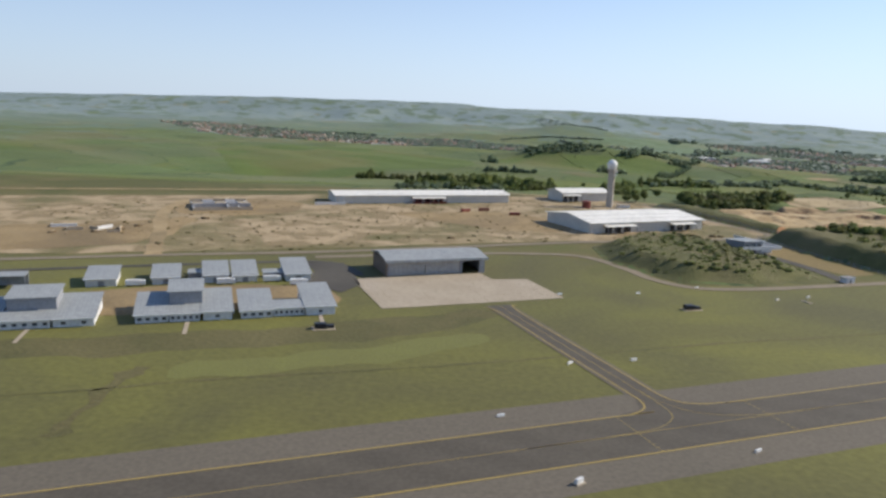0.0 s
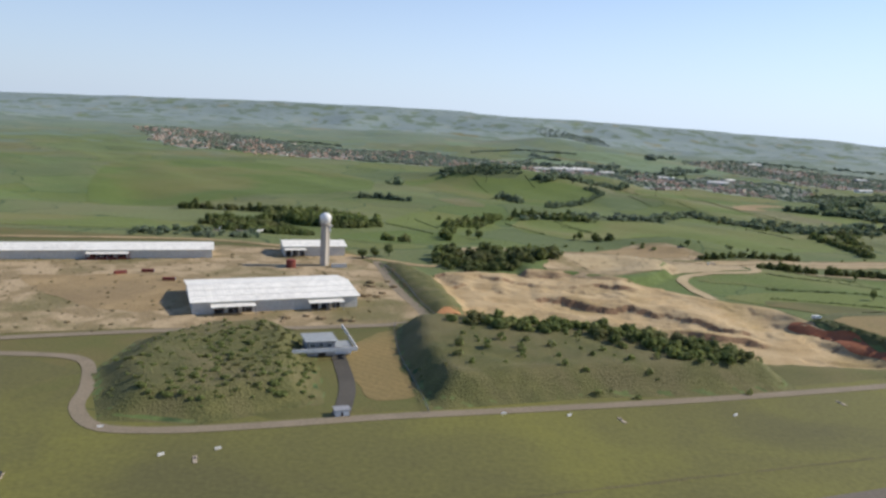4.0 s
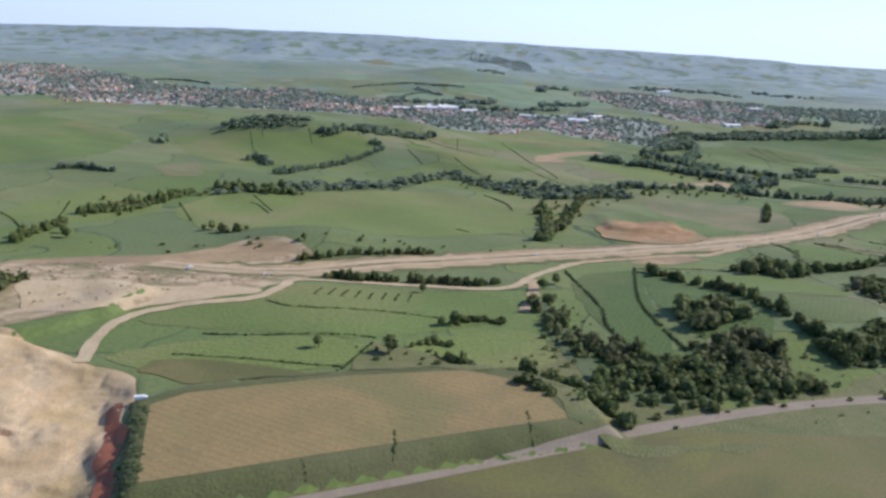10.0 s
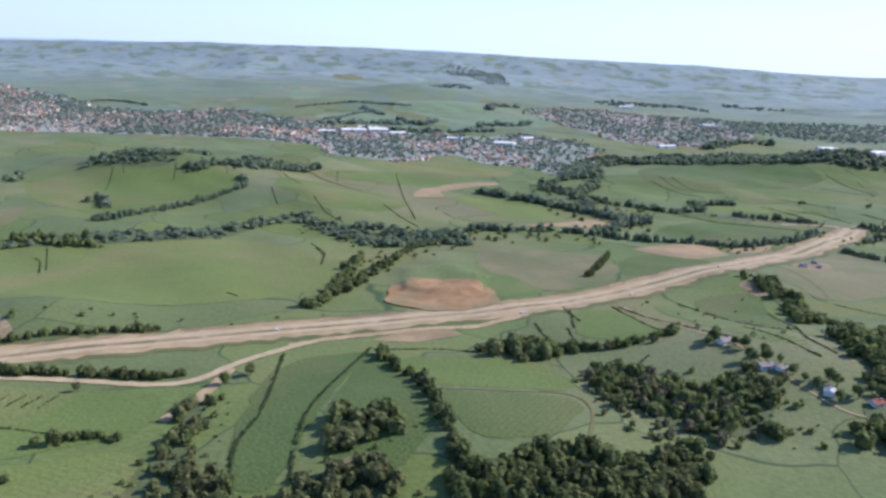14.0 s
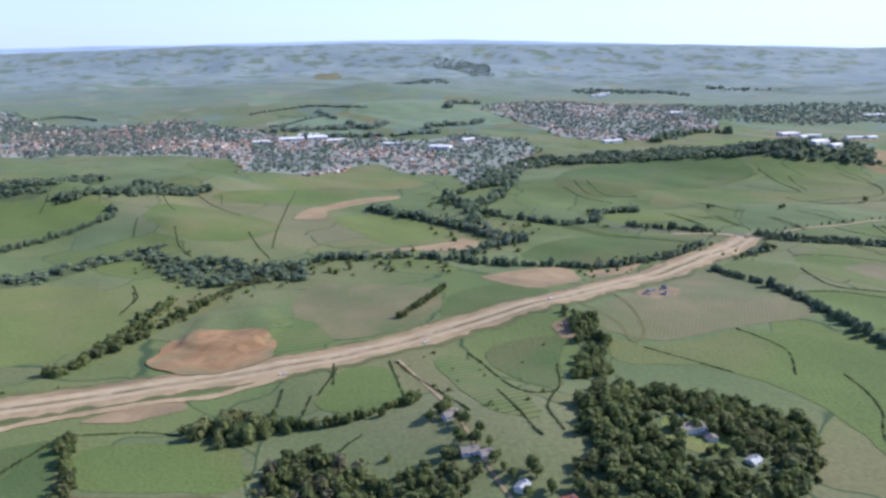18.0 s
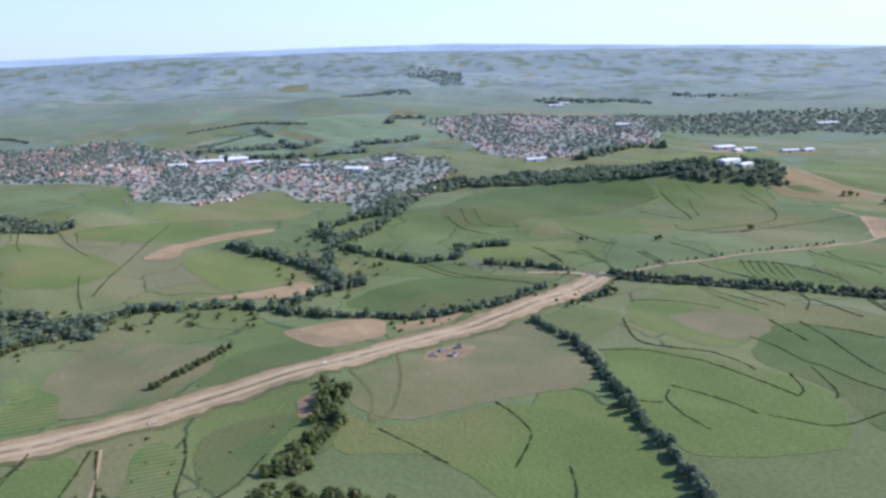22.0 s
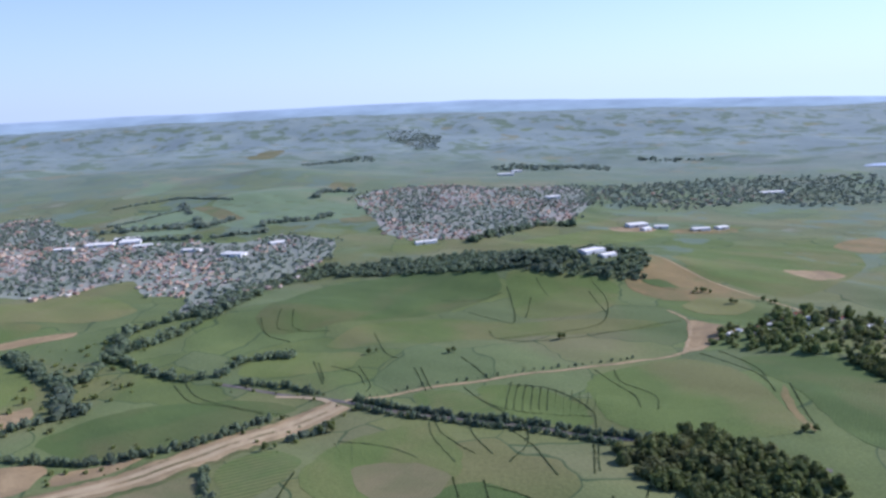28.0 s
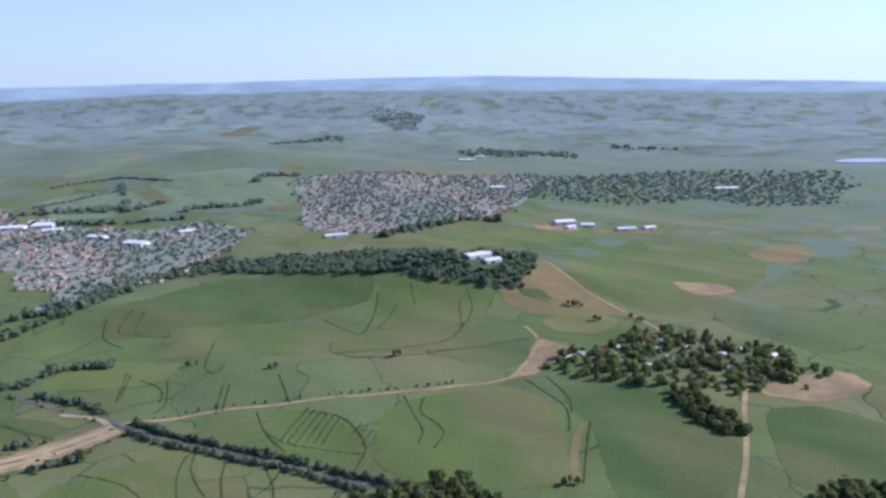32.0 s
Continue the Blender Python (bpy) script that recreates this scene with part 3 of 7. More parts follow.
def terrain(x, y):
    x, y = np.asarray(x, float), np.asarray(y, float)
    z = broad(x, y)
    for hx, hy, h, rx, ry in HILLS:
        z = z + h * np.exp(-((x - hx) / rx) ** 2 - ((y - hy) / ry) ** 2)
    far = smooth(700, 1500, y)
    z = z + far * (4.0 * wobble(x, y, 150) + 1.8 * wobble(y, x, 70))
    # beyond the town the land lies low, falls off towards +x, and climbs to a long ridge on the skyline
    plain = -50 - 80 * smooth(1200, 3600, x) - 50 * smooth(3600, 9000, x)
    crest = np.interp(x, [-6500, -5700, -2150, 0, 1400, 3500, 5500, 7000], [80, 95, 165, 160, 128, 88, 30, -20])
    climb = smooth(8300, 9750, y)
    out = plain + (crest - plain) * climb
    out = out + 42 * mottled(x, y, 900, 3, 5) * smooth(4200, 5600, y) * (1 - climb) + 14 * mottled(x, y, 800, 3, 23) * climb
    out = out + 62 * np.exp(-((x - 900) / 420) ** 2 - ((y - 4980) / 300) ** 2)
    z = z + (out - z) * smooth(3950, 4700, y)
    z = z * smooth(0, 160, -inside(AIRFIELD, x, y))
    d = inside(CUT, x, y) + 4 * wobble(x, y, 16)
    z = z + 5.5 * smooth(0, 9, d) * (1 - smooth(20, 60, d))
    d = inside(BORROW, x, y) + 2 * mottled(x, y, 20, 2, 9)
    z = z + 4.5 * smooth(0, 12, d) * (1 - smooth(14, 80, d))
    near = (x > 60) & (x < 860) & (y > 350) & (y < 780)
    if near.any():
        a, b, g = x[near], y[near], z[near]
        rough = wobble(a, b, 9) * 0.7 + wobble(b, a, 4) * 0.35
        for shape, top, slope in ((MOUND, 7.5, 0.5), (BANK, 11, 0.8), (NORTH_BANK, 5, 0.6)):
            d = inside(shape, a, b)
            g = np.maximum(g, np.where(d > 0, np.minimum(top, slope * d) + rough * smooth(0, 6, d), g))
        d = inside(PLATFORM, a, b)
        across = -(a - 556) * 0.306 + (b - 508) * 0.952
        top = 9.3 - 0.055 * across
        g = np.maximum(g, np.where(d > 0, np.minimum(top, 0.95 * d + rough * 0.5 * smooth(9, 16, 20 - d)), g))
        d = inside(PIT, a, b) + 3 * wobble(a, b, 14)
        floor = -8.5 + rough * 0.2 + 0.5 * mottled(a, b, 40, 3, 41) + 0.035 * (b - 515)
        layers = 3.4 * mottled(a * 0.4, b + 0.18 * a, 34, 4, 47)
        floor = floor + 1.1 * (np.floor(layers) + smooth(0.88, 1.0, layers - np.floor(layers)))
        # larger broken ledges, each higher on its far side
        for k, (step, ledge) in enumerate((
                (3.0, [(263, 651), (284, 664), (319, 653), (351, 639), (377, 629), (404, 627), (431, 620), (449, 608), (467, 586), (482, 585)]),
                (2.4, [(279, 582), (291, 594), (317, 592), (332, 587)]), (2.0, [(355, 592), (371, 581), (382, 582)]),
                (3.2, [(406, 573), (420, 579), (437, 572), (455, 567), (472, 560)]), (2.2, [(245, 690), (288, 688), (337, 676), (382, 678), (415, 671)]))):
            ledge = sorted(ledge)
            u, v = [p[0] for p in ledge], [p[1] for p in ledge]
            line = b - np.interp(a, u, v) + 5 * mottled(a + 60 * k, b * 0.3, 24, 5, 11 + k)
            ends = smooth(u[0] - 14, u[0] + 8, a) * (1 - smooth(u[-1] - 8, u[-1] + 14, a))
            floor = floor + step * ends * smooth(-0.9, 0.9, line) * (1 - 0.75 * smooth(8, 45, line)) * np.clip(0.75 + 0.8 * mottled(a, b * 0, 30, 2, 20 + k), 0.1, 1.3)
        wall = np.where(a > 500, 20, 9)
        g = np.where(d > 0, g + (floor - g) * smooth(0, wall, d), g)
        z = z.copy()
        z[near] = g
    return z


def mesh_object(name, verts, faces, mats, slots=None, parent=None, smooth_faces=False):
    """A mesh object from arrays of vertices and equal-sided faces."""
    me = bpy.data.meshes.new(name)
    verts, faces = np.asarray(verts, np.float32) * S, np.asarray(faces, np.int32)
    k = faces.shape[1]
    me.vertices.add(len(verts)), me.loops.add(faces.size), me.polygons.add(len(faces))
    me.vertices.foreach_set("co", verts.ravel())
    me.loops.foreach_set("vertex_index", faces.ravel())
    me.polygons.foreach_set("loop_start", np.arange(0, faces.size, k, dtype=np.int32))
    me.polygons.foreach_set("loop_total", np.full(len(faces), k, np.int32))
    for m in mats if isinstance(mats, (list, tuple)) else [mats]:
        me.materials.append(m)
    if slots is not None:
        me.polygons.foreach_set("material_index", np.asarray(slots, np.int32))
    me.polygons.foreach_set("use_smooth", np.full(len(faces), smooth_faces))
    me.update(calc_edges=True)
    ob = new(name, me)
    if parent:
        ob.parent = parent
    return ob


def lines_between(stops):
    """Grid lines: (from, to, step) pieces in order."""
    v = [np.arange(a, b, s) for a, b, s in stops]
    return np.concatenate(v + [[stops[-1][1]]])


def build_ground():
    gx = lines_between([(-14000, -9000, 500), (-9000, -3000, 110), (-3000, -1500, 60), (-1500, -200, 22), (-200, 60, 10), (60, 860, 4.5), (860, 2800, 10), (2800, 4600, 40), (4600, 10000, 110), (10000, 15000, 500)])
    gy = lines_between([(-10000, 0, 500), (0, 340, 20), (340, 790, 4.5), (790, 2300, 10), (2300, 3300, 18), (3300, 6000, 40), (6000, 10000, 75), (10000, 14000, 500)])
    x, y = np.meshgrid(gx, gy)
    z = terrain(x.ravel(), y.ravel())
    for cover in (PIT, MOUND, BANK, NORTH_BANK, PLATFORM):  # hollowed under its own cover
        z = z - (5 if cover is PIT else 1.4) * smooth(3, 9, inside(cover, x.ravel(), y.ravel()))
    i = np.arange(len(gx) * len(gy)).reshape(len(gy), len(gx))
    quads = np.stack([i[:-1, :-1], i[:-1, 1:], i[1:, 1:], i[1:, :-1]], -1).reshape(-1, 4)
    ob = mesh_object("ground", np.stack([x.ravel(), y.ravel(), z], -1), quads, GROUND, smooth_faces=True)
    tagged(ob, "rolling green cane country falling away from an airfield to hazy uplands", "ground", kind="structure")


build_ground()


def curved(points, step, closed=False, loose=0.0, seed=0):
    """Catmull-Rom points about step metres apart."""
    p = np.array(points, float)
    n = len(p)
    out = []
    rng = np.random.RandomState(seed)
    for i in range(n if closed else n - 1):
        a, b, c, d = (p[(i + k) % n] if closed else p[min(max(i + k, 0), n - 1)] for k in (-1, 0, 1, 2))
        m = max(1, int(np.hypot(*(c - b)) / step))
        t = np.arange(m)[:, None] / m
        out.append(0.5 * (2 * b + (c - a) * t + (2 * a - 5 * b + 4 * c - d) * t ** 2 + (3 * b - a - 3 * c + d) * t ** 3))
    out = np.concatenate(out + ([] if closed else [p[-1:]]))
    if loose:
        out = out + rng.uniform(-loose, loose, out.shape)
    return out


def patch(name, label, points, mat, lift=0.25, step=12.0, round_off=True, loose=0.0, group="", category="field", level=None):
    """A stretch of ground cover laid over the land."""
    from mathutils.geometry import delaunay_2d_cdt
    if round_off:
        p = np.array(points, float)
        for _ in range(2):
            q = np.roll(p, -1, 0)
            p = np.stack([p * 0.82 + q * 0.18, p * 0.18 + q * 0.82], 1).reshape(-1, 2)
        points = [tuple(v) for v in p]
    edge = np.concatenate(
        [np.linspace(a, b, max(2, int(math.dist(a, b) / step) + 1))[:-1] for a, b in zip(np.array(points, float), np.roll(np.array(points, float), -1, 0))])
    if round_off:
        bend = max(loose, 2.0)
        edge = edge + np.stack([wobble(edge[:, 0], edge[:, 1], 17), wobble(edge[:, 1], edge[:, 0], 17)], -1) * bend * 1.6
    lo, hi = edge.min(0), edge.max(0)
    gx, gy = np.meshgrid(np.arange(lo[0], hi[0], step), np.arange(lo[1], hi[1], step))
    gx[1::2] += step / 2
    d = inside([tuple(e) for e in edge], gx.ravel(), gy.ravel())
    inner = np.stack([gx.ravel(), gy.ravel()], -1)[d > step * 0.4]
    pts = [Vector(p) for p in np.concatenate([edge, inner])]
    m = len(edge)
    co, _, tri, *_ = delaunay_2d_cdt(pts, [(k, (k + 1) % m) for k in range(m)], [], 1, 1e-4)
    co = np.array([tuple(c) for c in co])
    tri = np.array([t for t in tri if len(t) == 3])
    z = (terrain(co[:, 0], co[:, 1]) if level is None else np.full(len(co), level)) + lift
    ob = mesh_object(name, np.column_stack([co, z]), tri, mat, smooth_faces=True)
    return tagged(ob, label, category, group, "structure")


def grown(poly, k=1.05):
    c = np.mean(np.array(poly, float), 0)
    return [tuple(c + (np.array(p) - c) * k) for p in poly]


def ribbon(name, label, points, width, mat, lift=0.4, step=8.0, parts=4, category="road", parent=None, ragged=0.0, offset=0.0, straight=False, level=None):
    """A road or painted line along a curve."""
    c = np.array(points, float) if straight else curved(points, step)
    if straight:
        c = np.concatenate([np.linspace(a, b, max(2, int(math.dist(a, b) / step) + 1))[:-1] for a, b in zip(c[:-1], c[1:])] + [c[-1:]])
    t = np.gradient(c, axis=0)
    t /= np.linalg.norm(t, axis=1)[:, None] + 1e-9
    nrm = np.stack([-t[:, 1], t[:, 0]], -1)
    rng = np.random.RandomState(len(c))
    rows = []
    for k in range(parts + 1):
        s = (k / parts - 0.5) * width + offset
        w = s * np.ones(len(c))
        if ragged and k in (0, parts):
            w = w + rng.uniform(-ragged, ragged, len(c))
        q = c + nrm * w[:, None]
        z = terrain(q[:, 0], q[:, 1]) if level is None else np.full(len(q), level)
        rows.append(np.column_stack([q, z + lift]))
    v = np.stack(rows, 1).reshape(-1, 3)
    i = np.arange(len(v)).reshape(len(c), parts + 1)
    f = np.stack([i[:-1, :-1], i[1:, :-1], i[1:, 1:], i[:-1, 1:]], -1).reshape(-1, 4)[:, ::-1]
    ob = mesh_object(name, v, f, mat, parent=parent, smooth_faces=True)
    return ob if parent else tagged(ob, label, category, kind="structure")


# ---- ground cover ----
AX = radians(20.0)  # the airfield's own direction
patch("airfield_ground", "rough dry grass round the airfield", [(-900, -900), (1000, -900), (1000, 600), (830, 600), (720, 560), (560, 505), (470, 500), (300, 545), (262, 560), (205, 735), (160, 790), (-500, 790), (-900, 600)], GRASS_DRY, 0.06, 30, False, category="grass", level=0)
patch("airfield_grass", "mown olive-green grass beside the taxiway", [(-700, -60), (-100, 80), (700, 360), (860, 600), (800, 588), (640, 540), (470, 480), (300, 425), (200, 390), (100, 430), (20, 460), (-100, 430), (-300, 370), (-700, 240)], GRASS, 0.12, 14, False, category="grass", level=0)
patch("verge", "dry rough grass along the perimeter road", [(100, 385), (200, 392), (470, 478), (640, 545), (720, 568), (560, 512), (450, 500), (270, 420), (150, 395)], GRASS_DRY, 0.16, 9, category="grass", level=0)
patch("earthworks", "trampled bare earth of a building site", [(-700, 560), (-365, 625), (-150, 700), (-60, 745), (120, 775), (200, 740), (262, 566), (225, 540), (170, 520), (95, 505), (0, 470), (-72, 440), (-160, 412), (-235, 392), (-700, 300)], RUBBLE, 0.2, 10, loose=2, category="bare earth", level=0)
patch("bare_strip", "pale scraped strip of earth beside the long warehouse", [(-40, 610), (60, 640), (95, 600), (100, 545), (70, 530), (10, 560), (-30, 590)], TAN, 0.3, 9, loose=3, category="bare earth")
patch("cleared_plot", "pale cleared building plot with low heaps", [(-330, 470), (-225, 500), (-180, 560), (-170, 440), (-240, 400), (-330, 390)], TAN, 0.3, 9, loose=3, category="bare earth")
patch("mound_cover", "rough green scrub on a raised mound", grown(MOUND), SCRUB, 0.15, 5, False, category="scrub")
patch("bank_cover", "rough grass on a planted bank", grown(BANK), SCRUB, 0.15, 5, False, category="scrub")
patch("north_bank_cover", "dark grass on a bank beside a service road", grown(NORTH_BANK), SCRUB, 0.15, 5, False, category="scrub")
patch("service_yard", "brown gravel yard beside a small grey building", [(228, 520), (238, 530), (246, 480), (264, 428), (238, 416), (222, 450), (214, 480)], BROWN, 0.18, 6, category="yard")
patch("quarry", "terraced pale sandy earthwork pit", PIT, QUARRY, 0.2, 2.2, loose=1.0, category="quarry")
patch("orange_heap_face", "orange earth at the edge of the pit", [(256, 545), (268, 578), (298, 576), (330, 552), (340, 530), (312, 535), (285, 537)], ORANGE, 0.5, 4, loose=0.6, category="bare earth")
patch("red_cut_face", "raw red earth of a cut slope", [(549, 515), (536, 540), (522, 588), (512, 614), (519, 620), (529, 600), (543, 560), (552, 524)], RED, 0.45, 4, loose=0.7, category="bare earth")
ribbon("pit_rim", "rough dry grass along the rim of the pit", [(270, 538), (333, 540), (374, 544), (412, 512), (479, 506), (530, 508), (546, 512)], 16, GRASS_DRY, 0.24, 4, 6, category="grass", ragged=2)
patch("platform_slope", "rough grass on the steep sides of a platform", PLATFORM, BANK_GRASS, 0.12, 4.5, False, category="scrub")
patch("platform_top", "flat platform with dry brown cover", [(564, 526), (640, 553), (716, 579), (772, 597), (764, 625), (745, 648), (718, 662), (645, 650), (556, 622), (541, 606)], BROWN, 0.25, 6, False, category="field")
patch("bare_rise", "bare scraped earth rise behind the pit", [(266, 800), (300, 880), (360, 940), (430, 950), (500, 1030), (550, 1015), (600, 930), (575, 860), (556, 818), (500, 790), (440, 730), (400, 700), (345, 720), (370, 800), (320, 790)], RUBBLE, 0.3, 8, loose=2, category="bare earth")
patch("bare_ridge", "pale scraped ridge above a road cutting", [(300, 885), (360, 945), (420, 960), (480, 1005), (545, 1012), (560, 975), (480, 940), (400, 915), (340, 880)], TAN, 0.55, 8, loose=2, category="bare earth")
patch("access_flat", "pale flat earth with wheel tracks", [(367, 806), (438, 806), (553, 822), (562, 806), (500, 776), (445, 735), (400, 740), (380, 770)], PALE_TRACK, 0.5, 8, loose=1.5, category="bare earth")

FIELDS = "cane fields"
for mat, label, lift, pts in [
    (CANE, "green cane field in strips", 0.3, [(580, 858), (758, 866), (770, 800), (731, 774), (651, 722), (560, 722), (480, 733), (507, 760), (560, 795)]),
    (CANE_PALE, "pale green cane field", 0.3, [(482, 678), (560, 712), (659, 722), (645, 672), (560, 650), (518, 656)]),
    (CANE_PALE, "bright green field on a low knoll", 0.3, [(681, 734), (767, 768), (784, 748), (783, 690), (723, 686), (679, 708)]),
    (CANE_DARK, "dark green cane field", 0.3, [(826, 889), (848, 939), (913, 965), (894, 887), (872, 715), (846, 720), (830, 777)]),
    (CANE_DARK, "dark green cane field", 0.3, [(905, 960), (924, 948), (962, 866), (972, 790), (950, 735), (900, 735), (888, 830), (898, 890)]),
    (CANE, "green cane field by a tree belt", 0.3, [(930, 950), (1063, 945), (1090, 880), (1078, 864), (963, 865)]),
    (CANE_DARK, "dark green cane field below a track", 0.3, [(966, 855), (1018, 850), (1074, 852), (1085, 828), (1050, 775), (1000, 770), (984, 800)]),
    (CANE, "green cane field sloping to the highway", 0.3, [(1110, 1000), (1128, 1100), (1175, 1095), (1205, 985), (1160, 975)]),
    (ROWS_MAT, "striped young cane field", 0.3, [(1215, 1112), (1245, 1125), (1290, 1020), (1310, 930), (1265, 945), (1242, 1014)]),
    (CANE_DARK, "dark green cane field", 0.3, [(1262, 1135), (1320, 1170), (1360, 1165), (1343, 1085), (1333, 1003), (1300, 1020)]),
    (CANE, "broad bright cane field on a slope", 0.3, [(1395, 1165), (1440, 1130), (1508, 1150), (1560, 1180), (1660, 1130), (1690, 1030), (1640, 900), (1560, 860), (1550, 1000), (1480, 1085), (1400, 1080)]),
    (FALLOW, "greyish fallow field below the highway", 0.3, [(1395, 1240), (1460, 1300), (1560, 1400), (1612, 1440), (1655, 1321), (1668, 1210), (1560, 1185), (1450, 1140), (1400, 1180)]),
    (ROWS_MAT, "striped young cane field", 0.3, [(1625, 1450), (1690, 1501), (1740, 1457), (1725, 1391), (1675, 1331), (1660, 1381)]),
    (CANE, "green contour-planted cane field", 0.3, [(1685, 1321), (1760, 1312), (1830, 1272), (1890, 1170), (1850, 1060), (1756, 1050), (1700, 1060), (1680, 1200)]),
    (CANE_DARK, "green cane field with contour strips", 0.3, [(1840, 1272), (1900, 1372), (1960, 1392), (2051, 1283), (2100, 1150), (1990, 1060), (1880, 1080), (1895, 1170)]),
    (CANE, "green cane field beside the junction", 0.3, [(1760, 1501), (1890, 1582), (1930, 1472), (1930, 1402), (1830, 1292), (1735, 1396)]),
    (FALLOW, "brownish harvested patch in a field", 0.4, [(1800, 1442), (1870, 1442), (1920, 1402), (1900, 1352), (1850, 1337), (1805, 1392)]),
    (CANE_PALE, "pale cane field on a rise", 0.3, [(380, 1350), (500, 1331), (641, 1418), (720, 1433), (820, 1309), (845, 1200), (790, 1130), (640, 1080), (520, 1060), (430, 1080), (350, 1200)]),
    (CANE_PALE, "pale cane field", 0.3, [(190, 1080), (290, 1100), (345, 1200), (296, 1300), (208, 1335), (160, 1170)]),
    (CANE, "green cane field over a hill", 0.3, [(251, 1614), (439, 1514), (590, 1779), (557, 1873), (424, 1855), (202, 1944), (119, 1880)]),
    (CANE, "green cane field", 0.3, [(-320, 1200), (-70, 1472), (100, 1507), (62, 1922), (-291, 2156), (-605, 1937)]),
    (CANE_PALE, "wide pale cane field behind the warehouses", 0.3, [(-500, 860), (-240, 970), (-40, 1000), (60, 960), (20, 850), (-250, 790), (-480, 800)]),
    (CANE, "green cane field near a wood", 0.3, [(110, 930), (190, 1060), (300, 1060), (290, 980), (250, 870), (180, 820)]),
    (CANE_PALE, "pale cane field by a winding stream", 0.3, [(770, 1240), (880, 1416), (960, 1344), (900, 1256), (870, 1180)]),
    (FALLOW, "brownish fallow field above the highway", 0.3, [(1030, 1302), (1040, 1401), (1120, 1399), (1216, 1377), (1230, 1300), (1200, 1230), (1122, 1184), (1070, 1190)]),
    (ROWS_MAT, "striped pale field", 0.35, [(1020, 1180), (1024, 1274), (1075, 1245), (1110, 1180), (1060, 1140)]),
    (CANE_DARK, "dark green field by the highway", 0.3, [(1215, 1240), (1240, 1349), (1300, 1398), (1380, 1339), (1300, 1270)]),
    (TAN, "tan harvested field beside the highway", 0.35, [(1270, 1428), (1350, 1468), (1417, 1472), (1425, 1399), (1350, 1349)]),
    (TAN, "tan harvested field beside the highway", 0.35, [(1430, 1458), (1533, 1491), (1500, 1449), (1440, 1409)]),
    (CANE_DARK, "smooth green field in a river bend", 0.3, [(1385, 1617), (1480, 1676), (1600, 1689), (1700, 1650), (1640, 1590), (1560, 1524), (1440, 1488), (1340, 1542)]),
    (CANE_PALE, "pale field inside a bend of the river", 0.3, [(1000, 1820), (1040, 1901), (1150, 1859), (1280, 1684), (1160, 1613)]),
    (TAN, "curved dry tan strip", 0.4, [(926, 1837), (941, 1933), (1014, 2041), (1125, 2096), (1132, 2052), (1040, 1995), (983, 1920), (999, 1838), (985, 1825)]),
    (TAN, "dry tan river terrace", 0.4, [(1092, 1598), (1139, 1601), (1237, 1640), (1258, 1691), (1295, 1635), (1285, 1596), (1233, 1576)]),
    (CANE, "green field across the valley", 0.3, [(638, 1912), (760, 1919), (940, 1773), (900, 1659), (780, 1642), (650, 1784)]),
    (CANE, "green cane field above a valley", 0.3, [(698, 2018), (899, 2168), (1050, 2125), (960, 1973), (780, 1957)]),
    (CANE_DARK, "dark green hillside field", 0.3, [(1480, 2126), (1560, 2426), (1800, 2503), (2010, 2398), (2020, 2251), (1879, 2129), (1720, 2098), (1550, 2008)]),
    (CANE, "green hillside cane field", 0.3, [(2030, 2242), (2030, 2378), (2200, 2327), (2290, 2264), (2220, 2072), (2039, 2060)]),
    (CANE, "green field at the foot of a hill", 0.3, [(1650, 1930), (1720, 2083), (1879, 2102), (2020, 2038), (2199, 2051), (2331, 1976), (2200, 1959), (1900, 1943)]),
    (CANE_PALE, "pale green field", 0.3, [(1560, 1897), (1640, 1919), (1760, 1892), (1740, 1801), (1640, 1779), (1540, 1797)]),
    (ROWS_MAT, "striped cane field beside the road", 0.3, [(1850, 1692), (1930, 1693), (1995, 1563), (1870, 1612)]),
    (CANE, "green cane field with curved strips", 0.3, [(1945, 1703), (1995, 1708), (2060, 1668), (2100, 1603), (2104, 1533), (2005, 1563), (1965, 1628)]),
    (CANE, "green cane field", 0.3, [(2110, 1724), (2290, 1807), (2351, 1726), (2362, 1604), (2361, 1483), (2210, 1473), (2120, 1533)]),
    (CANE_DARK, "dark green striped field", 0.3, [(2376, 1799), (2517, 1762), (2588, 1627), (2532, 1464), (2401, 1424), (2401, 1645), (2373, 1706)]),
    (BROWN, "narrow brown strip in a field", 0.4, [(2370, 1614), (2393, 1650), (2372, 1564), (2366, 1487), (2355, 1504)]),
    (BROWN, "reddish bare field beside a farm road", 0.35, [(2289, 2259), (2340, 2387), (2404, 2481), (2473, 2321), (2563, 2129), (2474, 2144), (2398, 2130), (2346, 2152)]),
    (CANE_DARK, "green island of cane in a bare field", 0.5, [(2331, 2286), (2381, 2288), (2413, 2225), (2353, 2244)]),
    (GRASS_LUSH, "pale grassy oval playing field", 0.6, [(2367, 2094), (2402, 2133), (2443, 2153), (2505, 2131), (2521, 2083), (2473, 2028), (2392, 2034)]),
    (TAN, "bare ground at a road fork", 0.4, [(2297, 1823), (2331, 1909), (2353, 1997), (2376, 1992), (2422, 1950), (2371, 1889), (2341, 1839)]),
    (TAN, "tan harvested slope by the village", 0.35, [(2650, 1750), (2706, 1804), (2830, 1855), (2840, 1778), (2725, 1716)]),
    (CANE_DARK, "dark green field", 0.3, [(2643, 1698), (2725, 1711), (2796, 1651), (2723, 1505), (2593, 1475), (2623, 1607)]),
